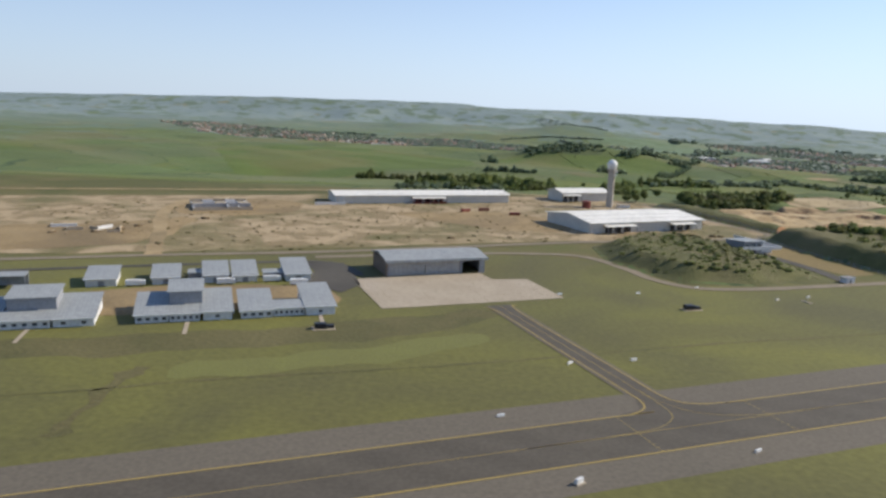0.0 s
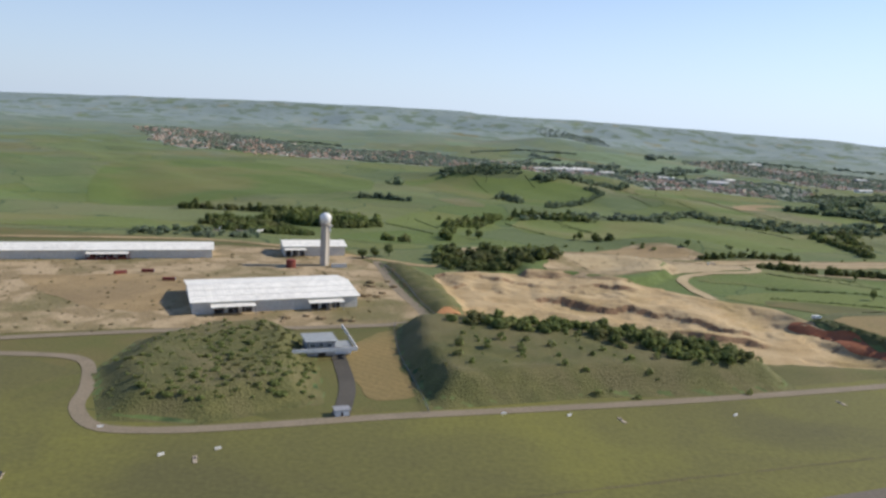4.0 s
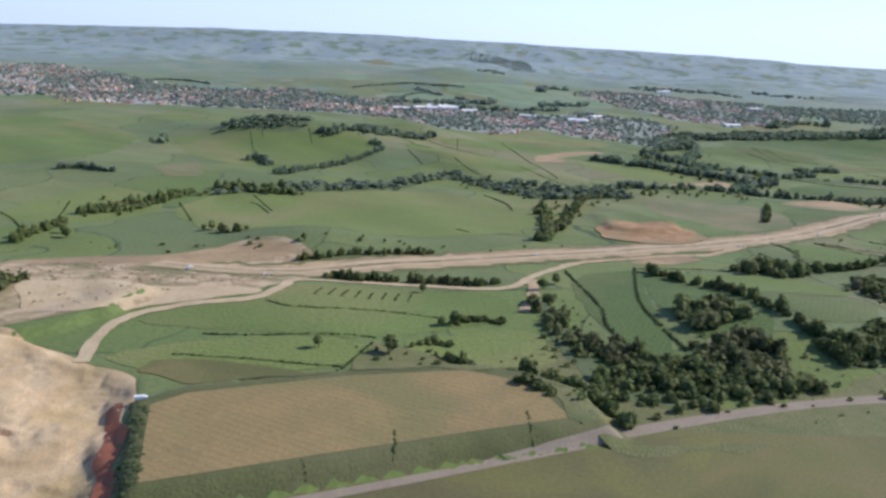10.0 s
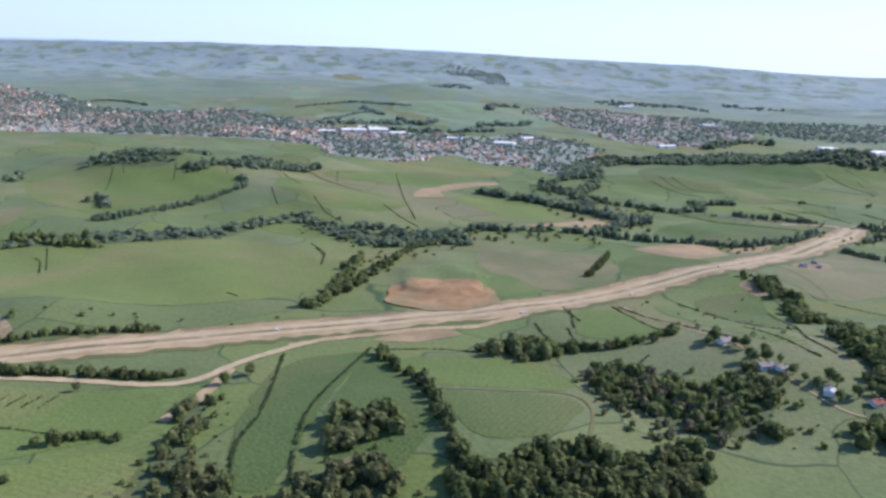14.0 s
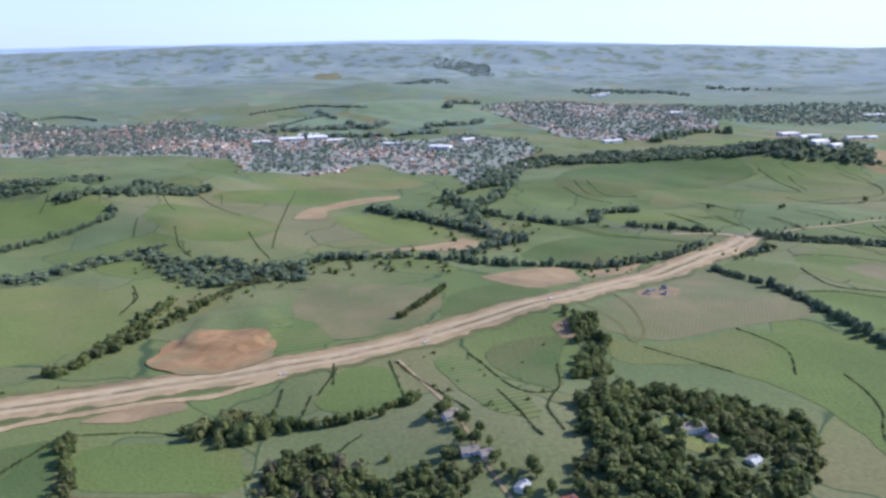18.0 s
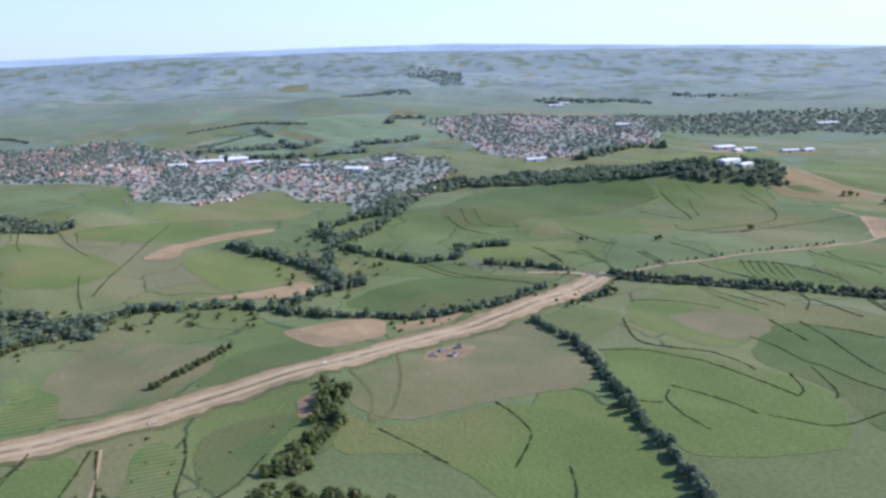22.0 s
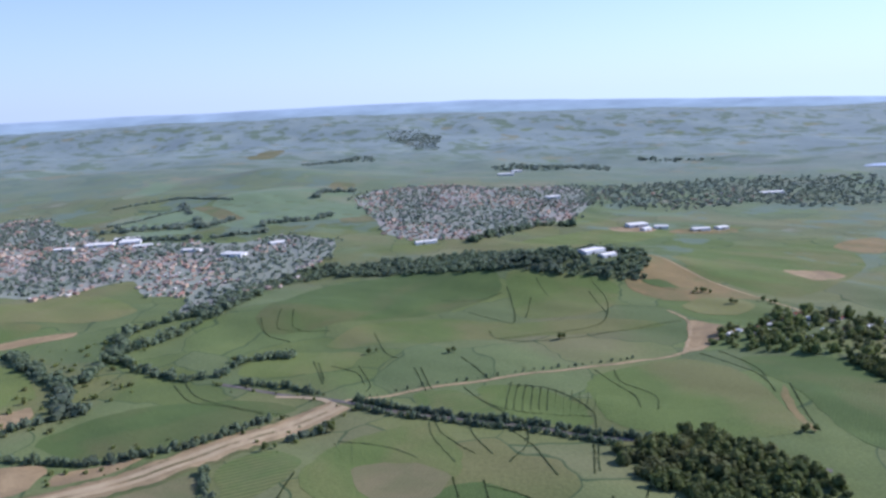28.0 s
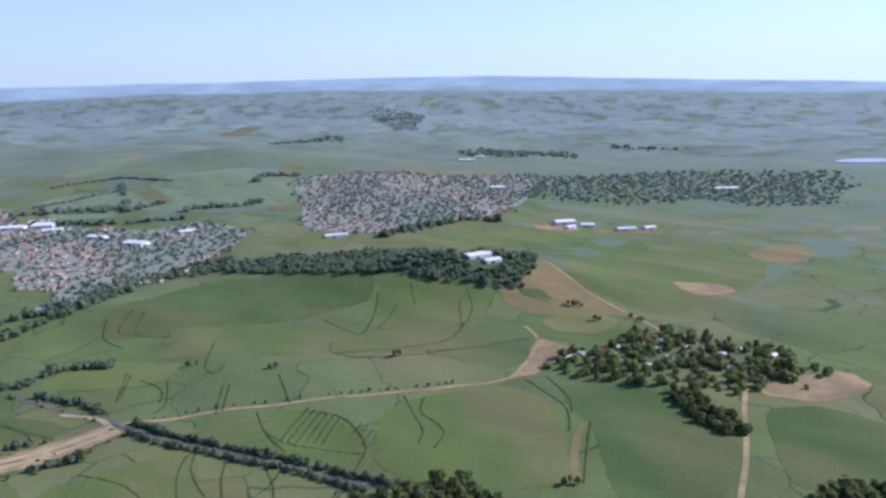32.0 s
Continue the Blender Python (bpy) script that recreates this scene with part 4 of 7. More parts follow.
    (CANE, "broad green field beyond the farm road", 0.3, [(2424, 2500), (2672, 2802), (3015, 2774), (2936, 2441), (2711, 2185), (2576, 2137)]),
    (TAN, "tan patch on a far field", 0.4, [(2679, 2385), (2795, 2387), (2825, 2325), (2716, 2246)]),
    (BROWN, "brownish far field", 0.4, [(2970, 2751), (3198, 2896), (3174, 2721), (3007, 2576)]),
    (CANE_PALE, "pale field before the town", 0.3, [(1200, 2240), (999, 2415), (799, 2292), (819, 2157), (1050, 2159), (1150, 2161)]),
    (CANE_PALE, "pale field below the works", 0.3, [(2056, 2908), (2303, 3129), (2593, 3226), (2654, 3047), (2345, 2824), (2095, 2875)]),
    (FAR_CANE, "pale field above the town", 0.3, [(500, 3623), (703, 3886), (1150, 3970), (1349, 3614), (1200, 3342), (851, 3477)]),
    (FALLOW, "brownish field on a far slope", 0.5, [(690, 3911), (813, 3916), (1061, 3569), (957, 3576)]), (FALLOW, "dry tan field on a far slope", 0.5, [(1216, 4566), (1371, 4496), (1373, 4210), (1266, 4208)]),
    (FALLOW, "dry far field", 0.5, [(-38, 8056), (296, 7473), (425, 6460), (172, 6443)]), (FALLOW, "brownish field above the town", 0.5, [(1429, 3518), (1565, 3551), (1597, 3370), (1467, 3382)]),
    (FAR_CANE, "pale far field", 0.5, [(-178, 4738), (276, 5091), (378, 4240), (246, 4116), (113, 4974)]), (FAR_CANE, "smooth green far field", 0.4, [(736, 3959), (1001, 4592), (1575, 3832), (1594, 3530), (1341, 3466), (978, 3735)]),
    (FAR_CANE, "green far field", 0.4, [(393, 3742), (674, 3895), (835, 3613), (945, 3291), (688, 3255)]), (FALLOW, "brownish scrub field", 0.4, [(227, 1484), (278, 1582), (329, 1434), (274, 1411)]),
    (FALLOW, "brownish scrub field", 0.4, [(50, 1225), (112, 1244), (137, 1227), (76, 1182)]), (TAN, "bare factory yard", 0.4, [(2434, 3258), (2613, 3223), (2563, 3094), (2441, 3083)]), (BROWN, "bare factory yard", 0.4, [(2632, 3161), (2874, 3176), (2831, 3054), (2610, 3057)]),
    (TAN, "tan scraped corner by a tree belt", 0.45, [(1347, 1193), (1379, 1214), (1384, 1183), (1371, 1154), (1353, 1157)]), (TAN, "bare earth beside the highway", 0.45, [(942, 1022), (990, 1032), (1001, 1011), (966, 991), (906, 990)]),
    (BORROWED, "bare red-brown borrow pit beside the highway", 1.3, [(915, 1120), (915, 1185), (935, 1214), (985, 1222), (1030, 1212), (1046, 1160), (1046, 1118), (985, 1088)]),
]:
    patch("field", label, pts, mat, lift, 5 if "borrow" in label else 14, group=FIELDS)

ROUGH = material("rough_grassland", (0.118, 0.122, 0.04), (0.145, 0.138, 0.05), 0.05, (0.092, 0.108, 0.034), bump=0.8, fine=12, spread=0.12)
patch("rough_grass", "rough olive grassland beside the gravel road", [(769, 735), (790, 745), (806, 690), (834, 652), (874, 628), (930, 650), (1011, 693), (1064, 707), (1150, 720), (1180, 690), (1003, 602), (880, 585), (800, 570), (767, 600)], ROUGH, 0.3, 8, loose=3, category="grass")
patch("rough_grass", "brownish rough grass behind the platform", [(523, 676), (571, 671), (640, 656), (617, 648), (556, 640), (530, 648), (511, 655)], GRASS_DRY, 0.42, 6, loose=2, category="grass")
patch("rough_grass", "rough scrubby knoll", [(640, 656), (649, 688), (657, 718), (681, 709), (708, 703), (744, 662), (697, 664)], ROUGH, 0.45, 6, loose=2, category="grass")
patch("rough_grass", "brown bracken in a clearing", [(905, 749), (929, 758), (938, 735), (910, 726), (896, 732)], FALLOW, 0.45, 5, loose=2, category="grass")

# ---- roads and tracks ----
HIGHWAY = [(430, 925), (500, 912), (560, 915), (610, 940), (728, 989), (865, 1037), (989, 1081), (1080, 1113), (1142, 1143), (1214, 1190), (1300, 1246), (1390, 1303), (1465, 1371), (1553, 1440), (1650, 1530), (1701, 1583), (1752, 1643)]
ribbon("highway_margin", "rough weedy margins of the unfinished highway", HIGHWAY, 68, ROUGH, 0.42, 10, 8, ragged=6)
ribbon("highway_earthworks", "broad unfinished dirt highway under construction", HIGHWAY, 50, DIRT_ROAD, 0.55, 10, 8, ragged=5)
ribbon("graded_lane", "pale graded lane of the unfinished highway", HIGHWAY, 11, PALE_TRACK, 0.75, 10, 3, ragged=0.6, offset=9)
ribbon("graded_lane", "pale graded lane of the unfinished highway", HIGHWAY, 9, PALE_TRACK, 0.75, 10, 3, ragged=0.6, offset=-9)
ribbon("median", "rough brown median of the unfinished highway", HIGHWAY, 5, RUBBLE, 0.8, 10, 2, ragged=1.2)
ribbon("cut_slope", "raw tan cut slope beside the highway", HIGHWAY[4:], 8, TAN, 0.7, 10, 2, ragged=3, offset=24)
ribbon("haul_track", "pale haul track through cane", [(477, 664), (470, 709), (478, 745), (514, 774), (556, 791), (572, 832), (579, 864), (653, 882), (740, 876), (775, 890), (800, 930), (850, 985)], 9, PALE_TRACK, 0.65, 6, 3, ragged=0.8)
ribbon("haul_track", "dirt track down to a stream", [(795, 915), (787, 848), (773, 809)], 10, DIRT_ROAD, 0.6, 6, 3, ragged=1.5)
ribbon("side_road", "pale dirt loop beside the highway", [(835, 975), (880, 1000), (960, 1030), (1010, 1040), (1040, 1060), (1073, 1082)], 10, DIRT_ROAD, 0.6, 6, 3, ragged=1.5)
ribbon("farm_track", "narrow farm track between fields", [(1182, 1112), (1210, 1040), (1237, 955), (1257, 883), (1283, 828), (1318, 816), (1349, 808), (1373, 818)], 3, DIRT_ROAD, 0.45, 6, 2)
ribbon("farm_track", "narrow farm track round a wood", [(926, 942), (957, 868), (1018, 856), (1074, 858), (1089, 829), (1073, 770)], 2.2, GRASS_DRY, 0.45, 6, 2)
ribbon("farm_track", "faint track across a fallow field", [(1393, 1264), (1424, 1197), (1428, 1145), (1446, 1165), (1452, 1230), (1444, 1310)], 3.5, GRASS_DRY, 0.45, 6, 2)
ribbon("country_road", "straight dirt road with trees to the village", [(1752, 1656), (1866, 1701), (2025, 1741), (2125, 1766), (2210, 1790), (2297, 1823), (2394, 1904), (2472, 1954), (2565, 2011)], 8, DIRT_ROAD, 0.5, 8, 3, ragged=0.7)
ribbon("crossing_road", "grey road bed crossing the end of the highway", [(1537, 1757), (1640, 1711), (1737, 1663), (1842, 1608), (1926, 1577), (2011, 1543), (2123, 1493), (2197, 1455), (2331, 1383)], 9, BALLAST, 0.5, 8, 3)
ribbon("slip_road", "pale dirt slip road at the junction", [(1640, 1699), (1680, 1690), (1720, 1669), (1745, 1641)], 8, PALE_TRACK, 0.6, 6, 3)
ribbon("farm_road", "pale farm road up a hillside", [(2404, 2481), (2473, 2321), (2568, 2105), (2586, 2034)], 6, DIRT_ROAD, 0.5, 8, 2)
ribbon("farm_road", "pale farm road beside the village", [(2644, 1767), (2618, 1698), (2598, 1633), (2567, 1545), (2533, 1462), (2480, 1330)], 7, DIRT_ROAD, 0.5, 8, 2)
ribbon("farm_road", "short dirt road past a playing field", [(2297, 1819), (2341, 1928), (2355, 2001), (2338, 2066)], 6, DIRT_ROAD, 0.5, 8, 2)
ribbon("gravel_road", "winding gravel road at the airfield's end", [(801, 596), (880, 625), (960, 648), (1066, 665), (1101, 679), (1126, 701), (1155, 709), (1181, 700), (1260, 690)], 10, ROAD, 0.4, 6, 3)
ribbon("perimeter_road", "grey asphalt perimeter road", [(-70, 415), (8, 440), (61, 450), (90, 446), (108, 415), (116, 390), (132, 373), (153, 372), (186, 380), (249, 401), (308, 418), (375, 438), (451, 463), (539, 494), (673, 542), (801, 592)], 6.5, ROAD, 0.3, 5, 3)
ribbon("service_road", "grey service road between warehouse and bank", [(203, 735), (230, 640), (256, 566), (240, 545), (214, 534), (172, 520), (95, 497), (9, 462), (-71, 430), (-153, 405), (-230, 378), (-420, 315)], 7, ROAD, 0.35, 6, 3)
ribbon("site_road", "sandy site road between plots", [(-159, 404), (-185, 485), (-213, 567), (-219, 640)], 9, DIRT_ROAD, 0.4, 6, 3, ragged=0.8)
ribbon("back_road", "sandy road behind the warehouses", [(-500, 640), (-300, 700), (-100, 760), (60, 790), (200, 745), (260, 730), (320, 790)], 9, DIRT_ROAD, 0.4, 6, 3, ragged=1)
ribbon("yard_road", "grey road behind the low sheds", [(-260, 335), (-214, 353), (-141, 380), (-67, 402), (-45, 385), (-40, 372)], 5, ASPHALT, 0.32, 5, 2)

# ---- building blocks ----
def box(w, d, h, x=0.0, y=0.0, z=0.0):
    """Corners and faces of a box with its foot at x, y, z (its own left front corner)."""
    v = np.array([(a, b, c) for c in (0, h) for b in (0, d) for a in (0, w)], float) + (x, y, z)
    return v, np.array([(0, 2, 3, 1), (4, 5, 7, 6), (0, 1, 5, 4), (1, 3, 7, 5), (3, 2, 6, 7), (2, 0, 4, 6)])


def slab(corners, thick):
    """A plate of that thickness under four corners, in order round it."""
    c = np.array(corners, float)
    v = np.concatenate([c, c - (0, 0, thick)])
    return v, np.array([(0, 1, 2, 3), (7, 6, 5, 4), (0, 4, 5, 1), (1, 5, 6, 2), (2, 6, 7, 3), (3, 7, 4, 0)])


def joined(*pieces):
    v, f, n = [], [], 0
    for a, b in pieces:
        v.append(a), f.append(b + n)
        n += len(a)
    return np.concatenate(v), np.concatenate(f)


def part(name, piece, mat, parent, label="", smooth_faces=False):
    ob = mesh_object(name, piece[0], piece[1], mat, parent=parent, smooth_faces=smooth_faces)
    return tagged(ob, label) if label else ob


def thing(name, label, category, x, y, angle=0.0, group="", z=None):
    """The Empty at a thing's base; its parts are built about the origin."""
    ob = new(name)
    ob.empty_display_size = 0.5
    z = float(terrain(np.array([x]), np.array([y]))[0]) if z is None else z
    ob.matrix_basis = pose(x * S, y * S, z * S, 0, 0, angle)
    return tagged(ob, label, category, group)


def turned(r, sides, z0, z1, r1=None, x=0.0, y=0.0):
    """A tapered prism with caps made of quads."""
    r1 = r if r1 is None else r1
    a = np.arange(sides) * 2 * np.pi / sides
    lo = np.stack([x + r * np.cos(a), y + r * np.sin(a), np.full(sides, z0)], -1)
    hi = np.stack([x + r1 * np.cos(a), y + r1 * np.sin(a), np.full(sides, z1)], -1)
    v = np.concatenate([lo, hi, [(x, y, z0), (x, y, z1)]])
    k = np.arange(sides)
    f = np.stack([k, (k + 1) % sides, (k + 1) % sides + sides, k + sides], -1)
    top = np.stack([k[::2] + sides, (k[::2] + 1) % sides + sides, (k[::2] + 2) % sides + sides, np.full(len(k[::2]), 2 * sides + 1)], -1)
    return v, np.concatenate([f, top])


def ball(r, z, rings=10, sides=16):
    a, e = np.arange(sides) * 2 * np.pi / sides, np.linspace(-np.pi / 2, np.pi / 2, rings + 1)
    v = np.array([(r * math.cos(t) * math.cos(p), r * math.cos(t) * math.sin(p), z + r * math.sin(t)) for t in e for p in a])
    i = np.arange((rings + 1) * sides).reshape(rings + 1, sides)
    return v, np.stack([i[:-1], np.roll(i[:-1], -1, 1), np.roll(i[1:], -1, 1), i[1:]], -1).reshape(-1, 4)


def wall_shell(w, d, front, back):
    """Walls under a single pitch, front and back heights differing."""
    v, f = box(w, d, 1)
    v[4:6, 2], v[6:8, 2] = front, back
    return v, f


def pitched(name, label, x, y, angle, w, d, front, back, wall=None, roof=None, windows=0, door=False, over=0.8, group="", fascia=True):
    """A single-pitch building with its windows along the front."""
    ob = thing(name, label, "building", x, y, angle, group)
    part("wall_shell", wall_shell(w, d, front, back), wall or WALL_WHITE, ob)
    s = (back - front) / d
    part("roof", slab([(-over, -over * 1.5, front + 0.35 - over * 1.5 * s), (w + over, -over * 1.5, front + 0.35 - over * 1.5 * s), (w + over, d + over, back + 0.35 + over * s), (-over, d + over, back + 0.35 + over * s)], 0.3), roof or STEEL_ROOF, ob)
    if fascia:
        part("gutter", box(w + 2 * over, 0.25, 0.35, -over, -over * 1.5 - 0.25, front - over * 1.5 * s), WHITE, ob)
    for k in range(windows):
        ww = min(1.7, w / windows * 0.55)
        wx = (k + 0.5) * w / windows - ww / 2
        win = part("window", box(ww, 0.1, 1.2, wx, -0.06, 1.1), WALL_GREY, ob)
        part("pane", box(ww - 0.25, 0.08, 0.95, wx + 0.125, -0.1, 1.22), GLASS, win)
    if door:
        part("door", box(2.6, 0.12, 2.6, w * 0.5 - 1.3, -0.1, 0), WALL_GREY, ob)
    return ob


# ---- taxiway, stub, apron ----
def along(u, v):
    """Airfield coordinates to the plan: u along the taxiway, v away from it, from a point on its near edge."""
    a = radians(20.6)
    return (61 + u * math.cos(a) - v * math.sin(a), 180 + u * math.sin(a) + v * math.cos(a))


def flat(name, label, uv, mat, lift, parent=None, category="pavement"):
    pts = [along(*p) for p in uv]
    ob = mesh_object(name, [(x, y, lift) for x, y in pts], [list(range(len(pts)))], mat, parent=parent)
    return ob if parent else tagged(ob, label, category, kind="structure")


taxi = flat("taxiway_shoulder", "grey asphalt shoulders of a taxiway", [(-900, -13), (900, -13), (900, 37.5), (-900, 37.5)], SHOULDER, 0.22, category="taxiway")
flat("near_grass_edge", "mown olive grass strip", [(-900, -80), (900, -80), (900, -13), (-900, -13)], GRASS, 0.2, category="grass")
flat("taxiway_strip", "", [(-900, 0), (900, 0), (900, 23), (-900, 23)], TAXI, 0.27, taxi)


def paint(points, width, name="yellow_line", lift=0.33):
    """A painted line through airfield coordinates."""
    ribbon(name, "", [along(*p) for p in points], width, YELLOW, lift, 2.0, 1, parent=taxi, level=0.0)


paint([(-900, 0), (0, 0), (900, 0)], 0.6)
paint([(-900, 23), (-200, 23), (-2, 23), (6, 23.4), (12, 25.5), (15, 31), (15.2, 45), (15, 85), (15, 134), (11.5, 143)], 0.55)
paint([(900, 23), (200, 23), (56, 23), (41, 23.2), (31, 24.5), (26, 28), (24, 35), (24, 60), (24, 134), (28.5, 144)], 0.55)
paint([(-900, 11.5), (0, 11.5), (900, 11.5)], 0.22)
paint([(-34, 11.5), (1, 12), (12, 14.5), (18, 20), (19.4, 30), (19.5, 60), (19.5, 144)], 0.22)
paint([(71, 11.5), (44, 12.5), (28, 18), (21, 28), (19.6, 40)], 0.22)
for u0 in (0, 46.5):
    for k in range(12):
        paint([(u0 + k * 0.05, k * 1.95), (u0 + k * 0.05 + 0.05, k * 1.95 + 1.0)], 0.35, "yellow_dash")
stub = flat("stub_taxiway", "narrow asphalt taxiway stub to the hangar apron", [(13.5, 37), (25.5, 37), (25.5, 145), (13.5, 145)], SHOULDER, 0.26, category="taxiway")
flat("stub_inner", "", [(15, 23), (24, 23), (24, 145), (15, 145)], TAXI, 0.29, taxi)
for u, s in ((15, -1), (24, 1)):
    flat("taxiway_fillet", "", [(u, 23), (u + s * 14, 23), (u + s * 4, 26), (u, 34)][::s], TAXI, 0.28, taxi)

patch("long_grass", "brownish uncut grass before the station sheds", [(-154, 250), (-109, 262), (-47, 281), (25, 317), (31, 306), (-15, 269), (-91, 243), (-150, 229), (-220, 205), (-220, 230)], GRASS_LONG, 0.16, 5, loose=2.5, category="grass", level=0)
patch("lush_grass", "bright yellow-green grass strip", [(-88, 232), (-41, 251), (20, 282), (24, 270), (-13, 243), (-81, 217)], GRASS_LUSH, 0.165, 5, loose=2.5, category="grass", level=0)
patch("bare_patch", "worn bare patch in the grass", [(84, 421), (107, 433), (105, 409), (85, 391)], GRASS_DRY, 0.19, 5, loose=2.5, category="grass", level=0)
for pts, w in (([(-300, 150), (-124, 201), (-65, 221), (3, 240), (60, 259), (119, 280), (190, 300), (400, 372), (600, 440)], 1.3), ([(-96, 176), (-97, 202), (-96, 229)], 5.5)):
    ribbon("mown_edge", "dark edge between two heights of mown grass", pts, w, GRASS_LONG, 0.18, 4, 2, category="grass", ragged=w * 0.45, level=0)

apron = tagged(new("apron"), "pale concrete hangar apron in square panels", "apron", kind="structure")
apron.matrix_basis = pose(-21 * S, 310 * S, 0.2 * S, 0, 0, 20.5)
EDGE = [(-2, 0.5), (87.5, -2.5), (88, 39.5), (69.5, 43), (69, 58), (-1.5, 57.5)]


def clipped(poly, x0, y0, x1, y1):
    """The part of a polygon inside a rectangle."""
    for axis, lim, sign in ((0, x0, 1), (0, x1, -1), (1, y0, 1), (1, y1, -1)):
        out = []
        for p, q in zip(poly, poly[1:] + poly[:1]):
            a, b = sign * (p[axis] - lim), sign * (q[axis] - lim)
            if a >= 0:
                out.append(p)
            if a * b < 0:
                t = a / (a - b)
                out.append((p[0] + t * (q[0] - p[0]), p[1] + t * (q[1] - p[1])))
        poly = out
        if len(poly) < 3:
            return []
    return poly


def build_apron():
    # cast panels with narrow open joints between them
    for j in range(10):
        for i in range(-2, 16):
            c = clipped(EDGE, i * 6.2, j * 6.2, i * 6.2 + 6.14, j * 6.2 + 6.14)
            if len(c) > 2:
                part("panel", (np.array([(x, y, 0.1) for x, y in c]), np.array([list(range(len(c)))])), CONCRETE, apron)


build_apron()

# ---- hangar ----
def build_hangar():
    ob = thing("hangar", "grey steel aircraft hangar with one open door bay", "hangar", -26, 372, 20)
    w, d = 55, 27
    part("side_wall", wall_shell(0.6, d, 8.5, 8.5), material("hangar_brick", (0.20, 0.15, 0.11), (0.17, 0.125, 0.09), 0.3), ob, "brown brick gable wall")
    v, f = wall_shell(0.6, d, 8.5, 8.5)
    part("side_wall", (v + (w - 0.6, 0, 0), f), WALL_GREY, ob)
    part("back_wall", box(w - 1.2, 0.5, 8.5, 0.6, d - 0.5), CLAD, ob)
    roof = part("roof", joined(slab([(-1, -2, 8.7), (w + 1, -2, 8.7), (w + 1, d / 2, 11.2), (-1, d / 2, 11.2)], 0.4), slab([(-1, d / 2, 11.2), (w + 1, d / 2, 11.2), (w + 1, d + 1, 8.7), (-1, d + 1, 8.7)], 0.4)), STEEL_ROOF, ob)
    part("fascia", box(w + 2, 0.4, 1.3, -1, -2.4, 7.6), STEEL_ROOF, roof)
    for x0, x1 in ((0.6, 1.6), (41, 42), (w - 3, w - 0.6)):
        part("pier", box(x1 - x0, 1, 7.6, x0, 0), WALL_GREY, ob)
    for k in range(4):
        door = part("sliding_door", box(9.6, 0.3, 7.3, 1.7 + k * 9.85, 0.3 + 0.35 * (k % 2)), CLAD, ob)
        for r in range(3):
            part("rib", box(0.15, 0.08, 7.2, 1.7 + k * 9.85 + 2.4 * (r + 1), 0.22 + 0.35 * (k % 2)), WALL_GREY, door)
    part("floor", box(w - 1.4, d - 1, 0.1, 0.7, 0.4), CONCRETE, ob)
    truck = thing("red_crane_truck", "small red crane truck behind the hangar", "truck", -14, 415, 10)
    part("body", box(7, 2.4, 2.2, 0, 0, 0.8), BRICK_RED, truck)
    part("cab", box(2, 2.4, 3, 7.1, 0, 0.7), BRICK_RED, truck)
    part("boom", box(8, 0.6, 0.6, -0.5, 0.9, 3.4), BRICK_RED, truck)
    for k in range(4):
        part("wheel", turned(0.7, 8, 0, 0.7, x=1.5 + 5.5 * (k // 2), y=0.4 + 1.6 * (k % 2)), DARK, truck)


build_hangar()


